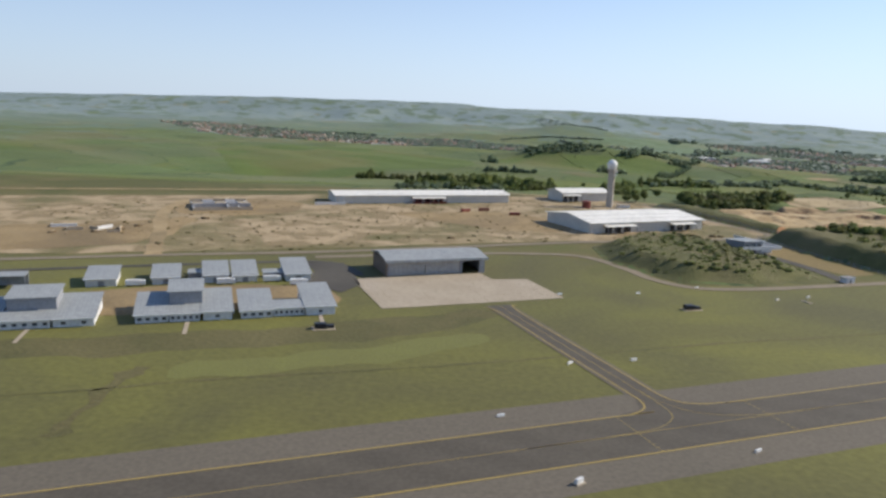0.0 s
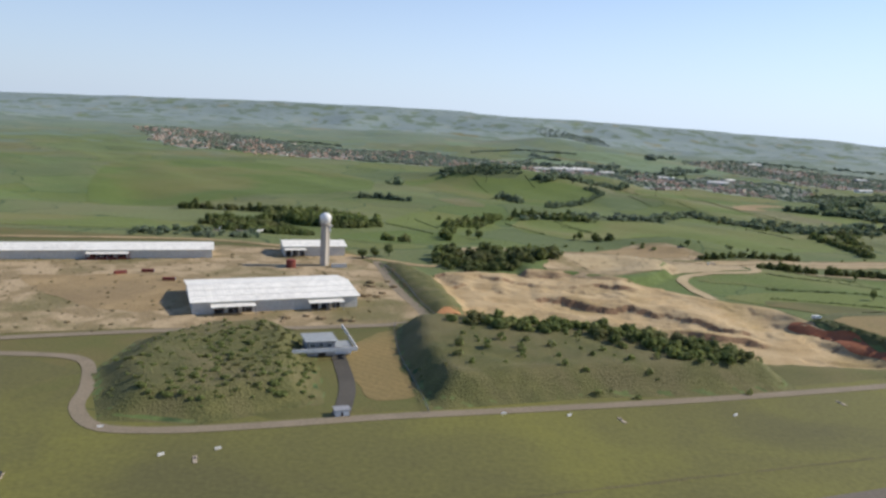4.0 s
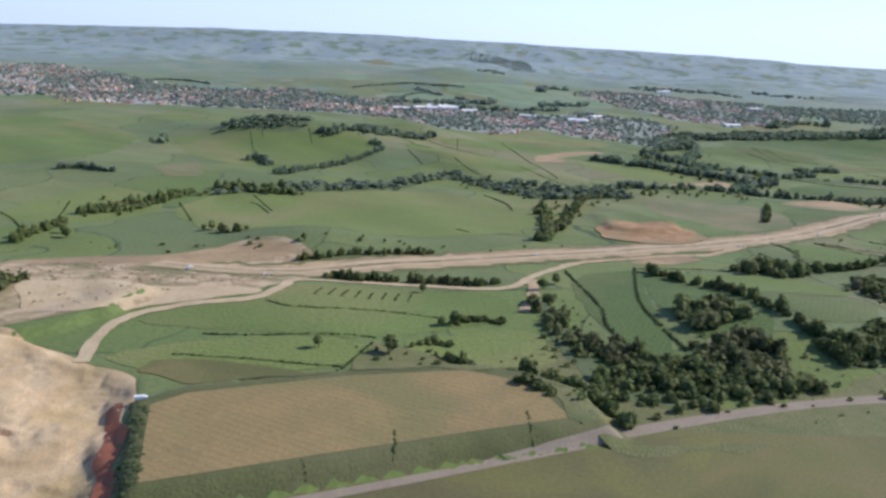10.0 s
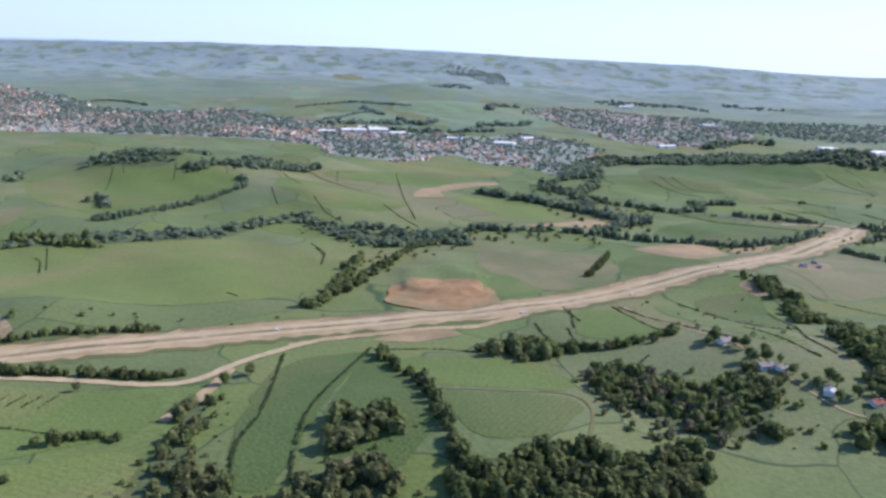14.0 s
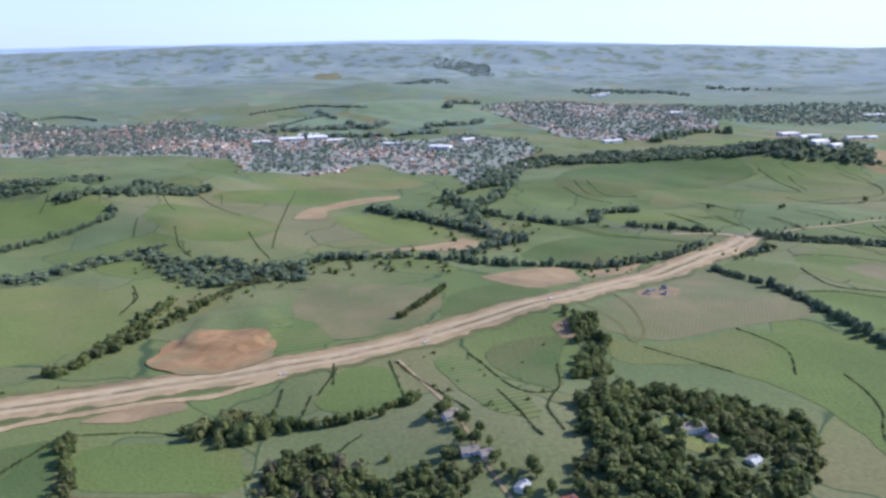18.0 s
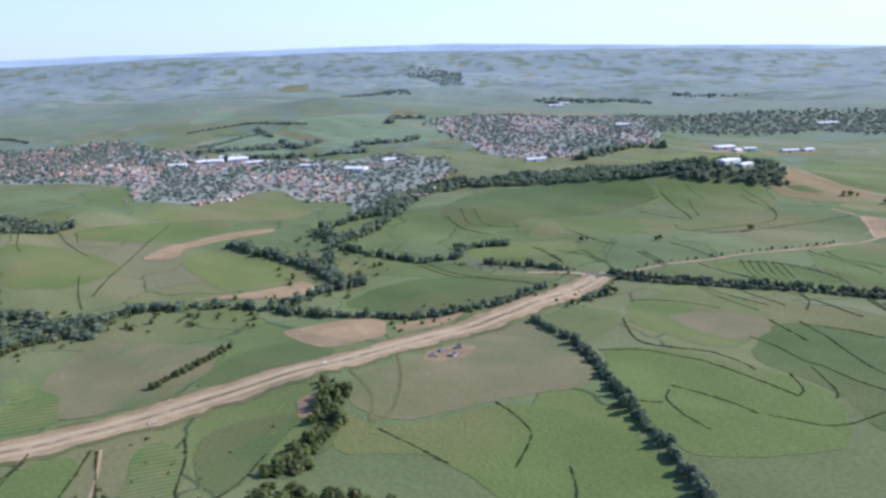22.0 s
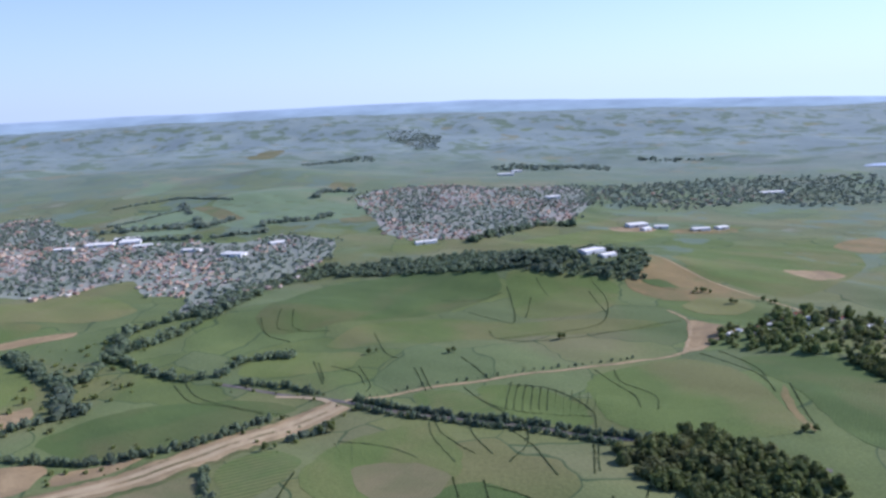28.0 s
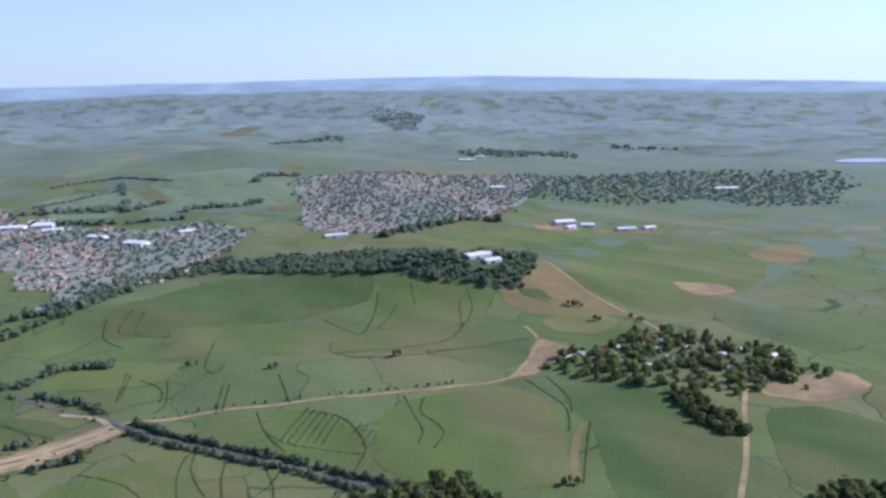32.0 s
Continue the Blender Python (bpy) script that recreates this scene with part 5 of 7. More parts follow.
# ---- low sheds of the fire station ----
def build_station():
    g = "grey-roofed station sheds"
    spec = [  # u along the front line, v behind it, width, depth, front eave, back eave, windows
        (-14, 0, 13, 25, 3.4, 6.2, 4), (0, 0, 17, 9, 3.4, 4.4, 5), (1, 9.3, 17, 15, 9.6, 10.8, 0), (18, 0, 14, 26, 3.4, 6.4, 2),
        (46.5, 0, 12, 24, 3.4, 6.2, 4), (59, 0, 11.3, 9, 3.4, 4.4, 5), (58.8, 9.3, 12.5, 15, 10.0, 11.2, 0), (71.5, 0, 11, 26, 3.6, 6.4, 1),
        (86, 0, 12.5, 23, 3.4, 6.2, 4), (99, 1, 12.5, 8, 3.6, 4.4, 6), (112, 0, 12, 28, 3.8, 6.8, 1)]
    for u, v, w, d, a, b, n in spec:
        x, y = -160 + u * 0.952 - v * 0.306, 261 + u * 0.306 + v * 0.952
        pitched("shed", "low white station shed with a grey steel roof" if a < 5 else "taller grey block with ridge vents on its roof", x, y, 17.8, w, d, a, b, WALL_WHITE if a < 5 else WALL_GREY, windows=n, group=g, fascia=a < 5)
    back = [(-160, 328, 13, 19, 3.6, 5.6), (-133, 337, 12, 20, 3.4, 5.4), (-111, 344, 11, 22, 3.8, 6.0), (-98, 348, 11, 22, 3.2, 6.0), (-74, 354, 12, 26, 3.6, 6.2)]
    for x, y, w, d, a, b in back:
        pitched("shed", "white garage shed with a grey steel roof", x, y, 18, w, d, a, b, windows=0, door=True, group=g)
    for x, y, w in ((-121, 352, 11), (-86, 358, 11)):
        pitched("carport", "low open-fronted carport between sheds", x, y, 18, w, 6, 3.0, 3.3, WALL_GREY, windows=0, over=0.4, group=g)
    # an open frame building
    ob = thing("open_shelter", "open steel-framed shelter with a grey roof", "shelter", -196, 318, 18)
    part("roof", slab([(-0.5, -0.5, 6), (13, -0.5, 6), (13, 8, 6.4), (-0.5, 8, 6.4)], 0.3), STEEL_ROOF, ob)
    for px in (0, 12.2):
        for py in (0, 7):
            part("column", box(0.6, 0.6, 5.8, px, py), WALL_GREY, ob)
    part("back_wall", box(12.4, 0.3, 5.5, 0.2, 7.2), WALL_GREY, ob)
    for x, y in ((-104, 341), (-84, 350), (-70, 345), (-143, 331)):
        t = thing("tanker_truck", "white fire tanker parked between sheds", "truck", x, y, 18)
        part("body", box(6.5, 2.5, 2.3, 0, 0, 0.8), WHITE, t)
        part("cab", box(1.9, 2.4, 2.0, 6.6, 0.05, 0.8), WHITE, t)
        part("windscreen", box(0.1, 2.0, 0.8, 8.5, 0.25, 1.8), GLASS, t)
        for k in range(4):
            part("wheel", turned(0.55, 8, 0, 0.8, x=1.3 + 5.6 * (k // 2), y=0.5 + 1.5 * (k % 2)), DARK, t)
    patch("yard_floor", "pale brown paved yard between the sheds", [(-170, 318), (-152, 280), (-125, 285), (-60, 306), (-38, 318), (-60, 350), (-110, 340)], TAN, 0.25, 8, category="yard")
    patch("car_park", "grey asphalt yard by the sheds", [(-64, 350), (-44, 335), (-37, 352), (-41, 368), (-52, 402), (-72, 398), (-64, 378)], ASPHALT, 0.3, 6, False, category="yard")
    for u in (10, 66, 118):
        x, y = -160 + u * 0.952, 260 + u * 0.306
        ribbon("footpath", "narrow pale footpath", [(x, y), (x + 4, y - 16)], 1.6, CONCRETE, 0.3, 4, 1, category="path")


build_station()


# ---- warehouses and tower ----
def hall(name, label, x, y, angle, w, d, eave, ridge, canopies=(), bands=3):
    ob = thing(name, label, "warehouse", x, y, angle)
    part("wall_shell", box(w, d, eave), PALE_CLAD, ob)
    v, f = box(w, d, 1, z=eave - 0.01)
    v[4:6, 1], v[6:8, 1] = d / 2 - 0.1, d / 2 + 0.1
    v[4:, 2] = ridge - 0.2
    part("gable", (v, f), PALE_CLAD, ob)
    # the roof in stepped sheets on each slope
    for side in (0, 1):
        for k in range(bands):
            a, b = k / bands, (k + 1) / bands - 0.012
            za, zb = eave + (ridge - eave) * a + 0.2 + 0.12 * k, eave + (ridge - eave) * b + 0.2 + 0.12 * k
            ya, yb = -1.6 + (d / 2 + 1.6) * a, -1.6 + (d / 2 + 1.6) * b
            if side:
                ya, yb = d - ya, d - yb
            q = [(-1.5, ya, za), (w + 1.5, ya, za), (w + 1.5, yb, zb), (-1.5, yb, zb)]
            part("roof_sheet", slab(q if not side else q[::-1], 0.3), WHITE_ROOF, ob)
    for c0, c1 in canopies:
        can = part("canopy", slab([(c0 * w, -7, eave - 2.0), (c1 * w, -7, eave - 2.0), (c1 * w, 0, eave - 1.4), (c0 * w, 0, eave - 1.4)], 0.22), WHITE_ROOF, ob)
        for k in range(5):
            part("post", box(0.35, 0.35, eave - 2.3, c0 * w + 0.4 + k * ((c1 - c0) * w - 1.1) / 4, -6.8), WALL_GREY, can)
        for k in range(3):
            part("dock_door", box((c1 - c0) * w / 4.5, 0.15, eave - 3.5, c0 * w + (0.4 + k * 1.4) * (c1 - c0) * w / 4.5, -0.12), DARK, ob)
    return ob


hall("long_warehouse", "long white-roofed warehouse under construction", -92, 652, 19.5, 168, 34, 7.5, 10, ((0.42, 0.61),), 3)
hall("wide_warehouse", "broad white-roofed warehouse with loading canopies", 112, 537, 24, 106, 60, 8, 11.5, ((0.1, 0.36), (0.68, 0.9)), 3)
hall("small_warehouse", "small white-roofed warehouse behind the tower", 122, 733, 20, 54, 30, 9, 12, ((0.0, 0.35),), 2)
red = thing("red_steelwork", "red-painted steel frame under a warehouse canopy", "steelwork", -24, 671, 19.5)
for k in range(9):
    part("column", box(0.6, 0.6, 5, k * 4, 0), BRICK_RED, red)
part("beam", box(33, 0.5, 0.8, 0, 0, 4.4), BRICK_RED, red)
part("dado", box(33, 0.3, 2, 0, 0.5), BRICK_RED, red)
tank = thing("red_tank", "squat red site tank beside the tower", "tank", 138, 690, 0)
part("shell", turned(4, 14, 0, 6.5), BRICK_RED, tank, smooth_faces=False)
part("lid", turned(4.2, 14, 6.5, 7.1, 2), BRICK_RED, tank)
for x, y, a in ((35, 640, 15), (20, 628, 40), (60, 618, 15)):
    t = thing("site_container", "rusty red steel site container", "container", x, y, a)
    part("body", box(9, 2.6, 2.6), BRICK_RED, t)
    part("door", box(0.1, 2.3, 2.3, 9.02, 0.15, 0.15), WALL_GREY, t)
wall = thing("low_wall", "white-capped low wall beside the warehouse", "wall", -108, 640, 20)
part("body", box(26, 0.6, 2.6), WALL_WHITE, wall)
part("return", box(0.6, 9, 2.6, 26, 0), WALL_WHITE, wall)

tower = thing("radar_tower", "tall pale concrete radar tower with a white radome", "tower", 163, 705, 20)
part("shaft", turned(3.6, 4, 0, 36, 2.9), TOWER_CON, tower)
for k in range(4):
    a = radians(90 * k)
    part("corner_rib", turned(0.7, 4, 0, 36, 0.6, 3.2 * math.cos(a), 3.2 * math.sin(a)), TOWER_CON, tower)
platform = part("platform", turned(4.6, 12, 35.2, 36.2), TOWER_CON, tower)
for k in range(12):
    a = k * math.pi / 6
    part("rail_post", box(0.12, 0.12, 1.2, 4.3 * math.cos(a), 4.3 * math.sin(a), 36.2), WHITE, platform)
part("equipment_box", box(2.6, 2.2, 2, 3.2, -1.1, 33), WALL_WHITE, tower)
part("equipment_box", box(2, 2, 1.8, 2.8, -1, 29.5), WALL_WHITE, tower)
part("radome", ball(4.9, 40.4, 12, 20), WHITE, tower, "white radome", True)
hut = thing("tower_hut", "low white equipment hut at the tower's foot", "hut", 171, 698, 20)
part("wall_shell", box(12, 5, 3), WALL_WHITE, hut)
part("roof", slab([(-0.4, -0.4, 3.3), (12.4, -0.4, 3.3), (12.4, 5.4, 3.3), (-0.4, 5.4, 3.3)], 0.3), CONCRETE, hut)

# ---- the small grey building in its yard ----
house = pitched("control_building", "two-storey grey control building with a sloping roof", 198, 470, 20, 15, 17, 8.5, 7.2, WALL_GREY, STEEL_ROOF, windows=0, over=1.2)
for k in range(3):
    win = part("window", box(3.2, 0.15, 1.6, 1.2 + k * 4.6, -0.1, 5.2), WHITE, house)
    part("pane", box(2.8, 0.1, 1.2, 1.4 + k * 4.6, -0.16, 5.4), GLASS, win)
part("door", box(4, 0.15, 3.6, 6, -0.1, 0), DARK, house)
part("low_wing", box(9, 10, 4, 15.1, 1), WALL_WHITE, house)
part("wing_roof", slab([(15, 0.5, 4.4), (24.6, 0.5, 4.4), (24.6, 11.5, 4.4), (15, 11.5, 4.4)], 0.22), STEEL_ROOF, house)
yard = thing("yard_wall", "white garden wall round the control building", "wall", 192, 462, 20)
part("front", box(34, 0.5, 2, 0, 0), WALL_WHITE, yard)
part("side", box(0.5, 44, 2, 34, 0), WALL_WHITE, yard)
ribbon("yard_drive", "grey drive to the control building", [(228, 398), (226, 430), (218, 462), (206, 500), (196, 515)], 8, ASPHALT, 0.3, 5, 2)
kiosk = thing("gate_kiosk", "small white gate kiosk by the perimeter road", "kiosk", 226, 397, 20)
part("wall_shell", box(6, 4, 3), WALL_WHITE, kiosk)
part("roof", slab([(-0.6, -0.6, 3.3), (6.6, -0.6, 3.3), (6.6, 4.6, 3.3), (-0.6, 4.6, 3.3)], 0.3), WALL_GREY, kiosk)
part("door", box(1, 0.1, 2.1, 2.4, -0.08), DARK, kiosk)


def fence(label, points, gap=5.0, high=2.6):
    c = curved(points, gap)
    ob = thing("fence", label, "fence", c[0][0], c[0][1], 0, "airfield fences", 0)
    for a, b in zip(c[:-1], c[1:]):
        za, zb = (float(terrain(np.array([p[0]]), np.array([p[1]]))[0]) for p in (a, b))
        o = np.array([c[0][0], c[0][1], 0])
        part("post", box(0.25, 0.25, high, *(np.array([a[0], a[1], za]) - o)), WALL_GREY, ob)
        v = np.array([(*a, za + 0.3), (*b, zb + 0.3), (*b, zb + high), (*a, za + high), (a[0], a[1] + 0.06, za + 0.3), (b[0], b[1] + 0.06, zb + 0.3), (b[0], b[1] + 0.06, zb + high), (a[0], a[1] + 0.06, za + high)]) - o
        for k in range(3):
            h0 = 0.4 + k * (high - 0.6) / 2
            w = v.copy()
            w[:4, 2] = [za + h0, zb + h0, zb + h0 + 0.14, za + h0 + 0.14]
            w[4:, 2] = w[:4, 2]
            part("rail", (w, np.array([(0, 1, 2, 3), (7, 6, 5, 4)])), WALL_GREY, ob)


fence("grey wire fence at the foot of a bank", [(266, 408), (258, 440), (247, 480), (240, 520), (238, 545)])
fence("grey wire fence beside a service road", [(263, 562), (250, 600), (235, 650), (212, 715)])

# ---- small airfield things ----
for x, y in ((72, 253), (20, 199), (87, 182), (48, 247), (168, 352), (187, 360), (135, 372), (300, 412), (330, 415), (410, 428), (520, 470), (600, 470), (690, 505), (60, 347), (100, 355)):
    m = thing("marker_board", "small white airfield marker board on the grass", "marker", x, y, 25 + (x * 7) % 20, "marker boards")
    part("board", box(2.4, 0.5, 0.8, -1.2, 0, 0.15), WHITE, m)
    part("foot", box(2.8, 0.8, 0.15, -1.4, -0.15), CONCRETE, m)
wind = thing("antenna_mast", "small white equipment on the taxiway shoulder", "equipment", 35, 160, 40)
part("foot", box(3, 2, 0.3, 0, 0, 0.2), CONCRETE, wind)
part("head", box(2.2, 0.8, 1.2, 0.3, 0.4, 0.5), WHITE, wind)
for x, y in ((117, 328), (-44, 278), (-178, 250)):
    m = thing("dark_shelter", "low black equipment shelter in the grass", "shelter", x, y, 15, "black shelters")
    part("body", box(4.5, 3, 2.4, -3, -1.5), DARK, m)
    part("annex", box(3, 2.2, 1.6, 1.6, -1), DARK, m)
    part("pad", box(9, 5, 0.2, -4, -2.6, 0.12), CONCRETE, m)
for x, y in ((180, 352), (470, 455), (352, 415)):
    m = thing("drain_inlet", "concrete drain inlet in the grass", "drain", x, y, 20)
    part("kerb", box(1.6, 6, 0.3, 0, -5, 0.1), CONCRETE, m)
    part("grate", box(1, 2, 0.06, 0.3, -2, 0.41), DARK, m)
truck = thing("white_truck", "white covered truck parked on bare ground", "truck", 530, 612, 15)
part("body", box(5.4, 2.1, 1.9, 0, 0, 0.7), WHITE, truck)
part("cab", box(1.5, 2.0, 1.6, 5.5, 0.05, 0.6), WHITE, truck)
part("windscreen", box(0.06, 1.7, 0.6, 7.02, 0.2, 1.5), GLASS, truck)
for k in range(4):
    part("wheel", turned(0.45, 8, 0, 0.7, x=1.1 + 4.6 * (k // 2), y=0.4 + 1.3 * (k % 2)), DARK, truck)
for x, y, a in ((468, 895, 15), (470, 914, 200), (1360, 1286, 40), (812, 1016, 20)):
    m = thing("pickup", "white pickup parked on the unfinished highway", "pickup", x, y, a, "site vehicles")
    part("body", box(5, 1.9, 0.8, 0, 0, 0.95), WHITE, m)
    part("cab", box(2, 1.8, 0.8, 1.6, 0.05, 1.75), WHITE, m)
    part("windscreen", box(0.08, 1.5, 0.6, 3.6, 0.2, 1.8), GLASS, m)
    for k in range(4):
        part("wheel", turned(0.42, 8, 0.45, 1.1, x=0.9 + 3.1 * (k // 2), y=0.3 + 1.3 * (k % 2)), DARK, m)
for x, y in ((539, 1869), (333, 1846), (760, 1947)):
    m = thing("power_pole", "tall dark wooden power pole in a cane field", "pole", x, y, 15, "power poles")
    part("mast", turned(0.7, 6, -0.5, 22, 0.45), BARK, m)
    part("crossarm", box(7, 0.5, 0.5, -3.5, -0.25, 19.5), BARK, m)
    for k in (-3, 0, 2.7):
        part("insulator", turned(0.25, 6, 20, 20.9, x=k), WALL_GREY, m)
for x, y, a in ((1068, 1082, 20), (1208, 1162, 30), (545, 880, 10)):
    m = thing("culvert_headwall", "white concrete culvert headwall beside the highway", "culvert", x, y, a)
    part("slab", slab([(0, 0, 1.6), (6, 0, 1.6), (7, 3.4, 2.6), (1.6, 3.4, 2.6)], 0.4), CONCRETE, m)
    part("wing", box(0.7, 4, 2, -0.8, 0), WHITE, m)
    part("wing", box(0.7, 4, 2, 6.3, 0), CONCRETE, m)

# ---- trees, woods, hedges ----
def quad_ball(r, centre, squash=0.8, rng=None):
    """A lumpy core of 24 quads."""
    g = np.linspace(-1, 1, 3)
    v, f = [], []
    for axis in range(3):
        for side in (-1, 1):
            n = len(v)
            for a in g:
                for b in g:
                    p = [0, 0, 0]
                    p[axis], p[(axis + 1) % 3], p[(axis + 2) % 3] = side, a, b
                    v.append(p)
            for i in range(2):
                for j in range(2):
                    q = [n + i * 3 + j, n + (i + 1) * 3 + j, n + (i + 1) * 3 + j + 1, n + i * 3 + j + 1]
                    f.append(q if side > 0 else q[::-1])
    v = np.array(v, float)
    v /= np.linalg.norm(v, axis=1)[:, None]
    return v * (r, r, r * squash) + centre, np.array(f)


def crown(seed, leaves, lobes, size, wide=1.0, tall=1.0, core=True):
    """A crown one unit in radius: lumpy cores wrapped in loose leaf clusters; its foot is at z = 0."""
    rng = np.random.RandomState(seed)
    pieces, cent = [], []
    for k in range(lobes):
        a, d = rng.uniform(0, 6.28), rng.uniform(0.1, 0.62) if k else 0.0
        c = np.array([d * math.cos(a) * wide, d * math.sin(a) * wide, (0.55 + rng.uniform(-0.12, 0.42) * (1 - d)) * tall])
        r = rng.uniform(0.36, 0.56) if k else 0.62
        cent.append((c, r))
        if core:
            pieces.append(quad_ball(r * 0.78, c, 0.88))
    k = rng.randint(0, lobes, leaves)
    way = rng.normal(size=(leaves, 3)) + (0, 0, 0.35)
    way /= np.linalg.norm(way, axis=1)[:, None]
    c, r = np.array([q[0] for q in cent])[k], np.array([q[1] for q in cent])[k]
    mid = c + way * (r * rng.uniform(0.72, 1.24, leaves))[:, None]
    nrm = way + (0, 0, 0.35) + rng.normal(size=way.shape) * 0.4
    nrm /= np.linalg.norm(nrm, axis=1)[:, None]
    t = np.cross(nrm, rng.normal(size=way.shape))
    t /= np.linalg.norm(t, axis=1)[:, None]
    b = np.cross(nrm, t)
    s = (size * rng.uniform(0.6, 1.35, leaves))[:, None]
    v = np.stack([mid - t * s - b * s * 0.7, mid + t * s * 0.8 - b * s, mid + t * s + b * s * 0.8, mid - t * s * 0.7 + b * s], 1).reshape(-1, 3)
    pieces.append((v, np.arange(leaves * 4).reshape(-1, 4)))
    return joined(*pieces)


NEAR_CROWNS = [crown(10 + k, 100, 3, 0.18) for k in range(5)]
FAR_CROWNS = [crown(30 + k, 18, 2, 0.34) for k in range(5)]
TOWN_CROWNS = [crown(70 + k, 12, 1, 0.42) for k in range(5)]
BUSHES = [crown(50 + k, 30, 2, 0.26, core=False) for k in range(5)]


def spread(poly, spacing, seed=0, edge=0.0, clear=()):
    """Uneven points about spacing apart inside a polygon."""
    rng = np.random.RandomState(seed)
    p = np.array(poly, float)
    lo, hi = p.min(0), p.max(0)
    x, y = np.meshgrid(np.arange(lo[0], hi[0] + spacing, spacing), np.arange(lo[1], hi[1] + spacing, spacing))
    x = x.ravel() + rng.uniform(-0.5, 0.5, x.size) * spacing
    y = y.ravel() + rng.uniform(-0.5, 0.5, y.size) * spacing
    keep = inside([tuple(q) for q in poly], x, y) + wobble(x, y, spacing * 1.6) * spacing * 0.8 + mottled(x, y, spacing * 7, 2, 8) * spacing * 0.9 > edge
    for cx, cy, cr in clear:
        keep &= np.hypot(x - cx, y - cy) > cr
    return np.stack([x, y], -1)[keep]


def planted(name, label, spots, radius, crowns, mat, category, seed=0, tall=1.0, vary=0.4, group="", sink=0.1):
    """Many crowns baked into one mesh of kind stuff."""
    if not len(spots):
        return
    rng = np.random.RandomState(seed + 7)
    z = terrain(spots[:, 0], spots[:, 1])
    V, F, n = [], [], 0
    which = rng.randint(0, len(crowns), len(spots))
    for k, (cv, cf) in enumerate(crowns):
        m = np.where(which == k)[0]
        if not len(m):
            continue
        a, r = rng.uniform(0, 6.28, len(m)), radius * (1 + vary * rng.uniform(-1, 1, len(m)))
        h = r * tall * rng.uniform(0.8, 1.25, len(m))
        ca, sa = np.cos(a)[:, None], np.sin(a)[:, None]
        x = (cv[None, :, 0] * ca - cv[None, :, 1] * sa) * r[:, None] + spots[m, 0][:, None]
        y = (cv[None, :, 0] * sa + cv[None, :, 1] * ca) * r[:, None] + spots[m, 1][:, None]
        zz = (cv[None, :, 2] - sink) * h[:, None] + z[m][:, None]
        V.append(np.stack([x, y, zz], -1).reshape(-1, 3))
        F.append((cf[None] + (n + np.arange(len(m)) * len(cv))[:, None, None]).reshape(-1, 4))
        n += len(m) * len(cv)
    ob = mesh_object(name, np.concatenate(V), np.concatenate(F), mat)
    return tagged(ob, label, category, group, "stuff")


def wood(label, poly, spacing=9.0, radius=6.5, near=True, mat=None, tall=1.08, seed=1, floor=True, clear=()):
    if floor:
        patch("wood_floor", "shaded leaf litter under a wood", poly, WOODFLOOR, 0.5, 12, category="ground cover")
    tall = tall if near else tall * 0.55
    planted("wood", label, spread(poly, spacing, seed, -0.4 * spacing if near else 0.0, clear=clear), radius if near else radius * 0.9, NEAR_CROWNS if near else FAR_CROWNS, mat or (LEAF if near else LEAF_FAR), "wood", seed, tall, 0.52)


def hedge(label, points, radius=2.0, gap=2.6, mat=None, crowns=None, seed=3, tall=1.1, rows=1, name="hedge", category="hedge"):
    c = curved(points, gap)
    rng = np.random.RandomState(seed + abs(int(points[0][0])))
    c = np.concatenate([c + rng.uniform(-0.5, 0.5, c.shape) * radius * (1 if rows == 1 else 1.4) for _ in range(rows)])
    keep = rng.uniform(size=len(c)) > (0.06 if radius < 2 else 0.2)
    if radius >= 2:
        c = c + rng.normal(size=c.shape) * radius * 0.45
    # farther hedges take the foliage with more haze in its colour
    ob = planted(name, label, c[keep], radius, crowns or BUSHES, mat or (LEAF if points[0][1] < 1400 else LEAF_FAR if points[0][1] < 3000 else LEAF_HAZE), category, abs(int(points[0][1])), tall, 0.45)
    return ob


# woods near the airfield and along the streams
wood("dense dark green wood above a gravel road", [(807, 727), (821, 737), (843, 715), (858, 695), (878, 694), (890, 714), (909, 727), (936, 732), (946, 715), (936, 696), (944, 671), (959, 672), (945, 658), (925, 652), (902, 647), (852, 646), (833, 673)], 7.2, 5.2)
wood("dense dark green wood below cane fields", [(978, 726), (993, 742), (1014, 742), (1039, 758), (1080, 771), (1089, 752), (1123, 772), (1148, 782), (1146, 747), (1122, 720), (1092, 701), (1054, 694), (1020, 700), (987, 695), (974, 701)], 7.2, 5.4, seed=2)
wood("clump of dark trees in a cane field", [(891, 805), (933, 812), (939, 777), (915, 761), (893, 768)], 8)
wood("dense wood on a slope", [(1108, 902), (1138, 916), (1149, 881), (1183, 870), (1226, 887), (1249, 867), (1212, 802), (1176, 793), (1149, 801), (1138, 824), (1111, 847)], 8.6, 5.4, seed=4)
wood("grey-brown thicket among trees", [(1095, 905), (1140, 915), (1200, 850), (1200, 800), (1120, 790), (1105, 840)], 15, 4.6, seed=44, mat=LEAF_GREY, floor=False)
wood("dark trees beside the side road", [(1016, 968), (1070, 993), (1101, 963), (1058, 935)], 8)
wood("scattered dark trees above a stream", [(785, 850), (800, 850), (806, 748), (812, 680), (840, 660), (895, 700), (905, 660), (850, 628), (800, 640), (788, 748)], 10, 4.6)
wood("bushes on a rough knoll", [(650, 690), (690, 715), (715, 700), (700, 680), (660, 668)], 13, 2.4, floor=False)
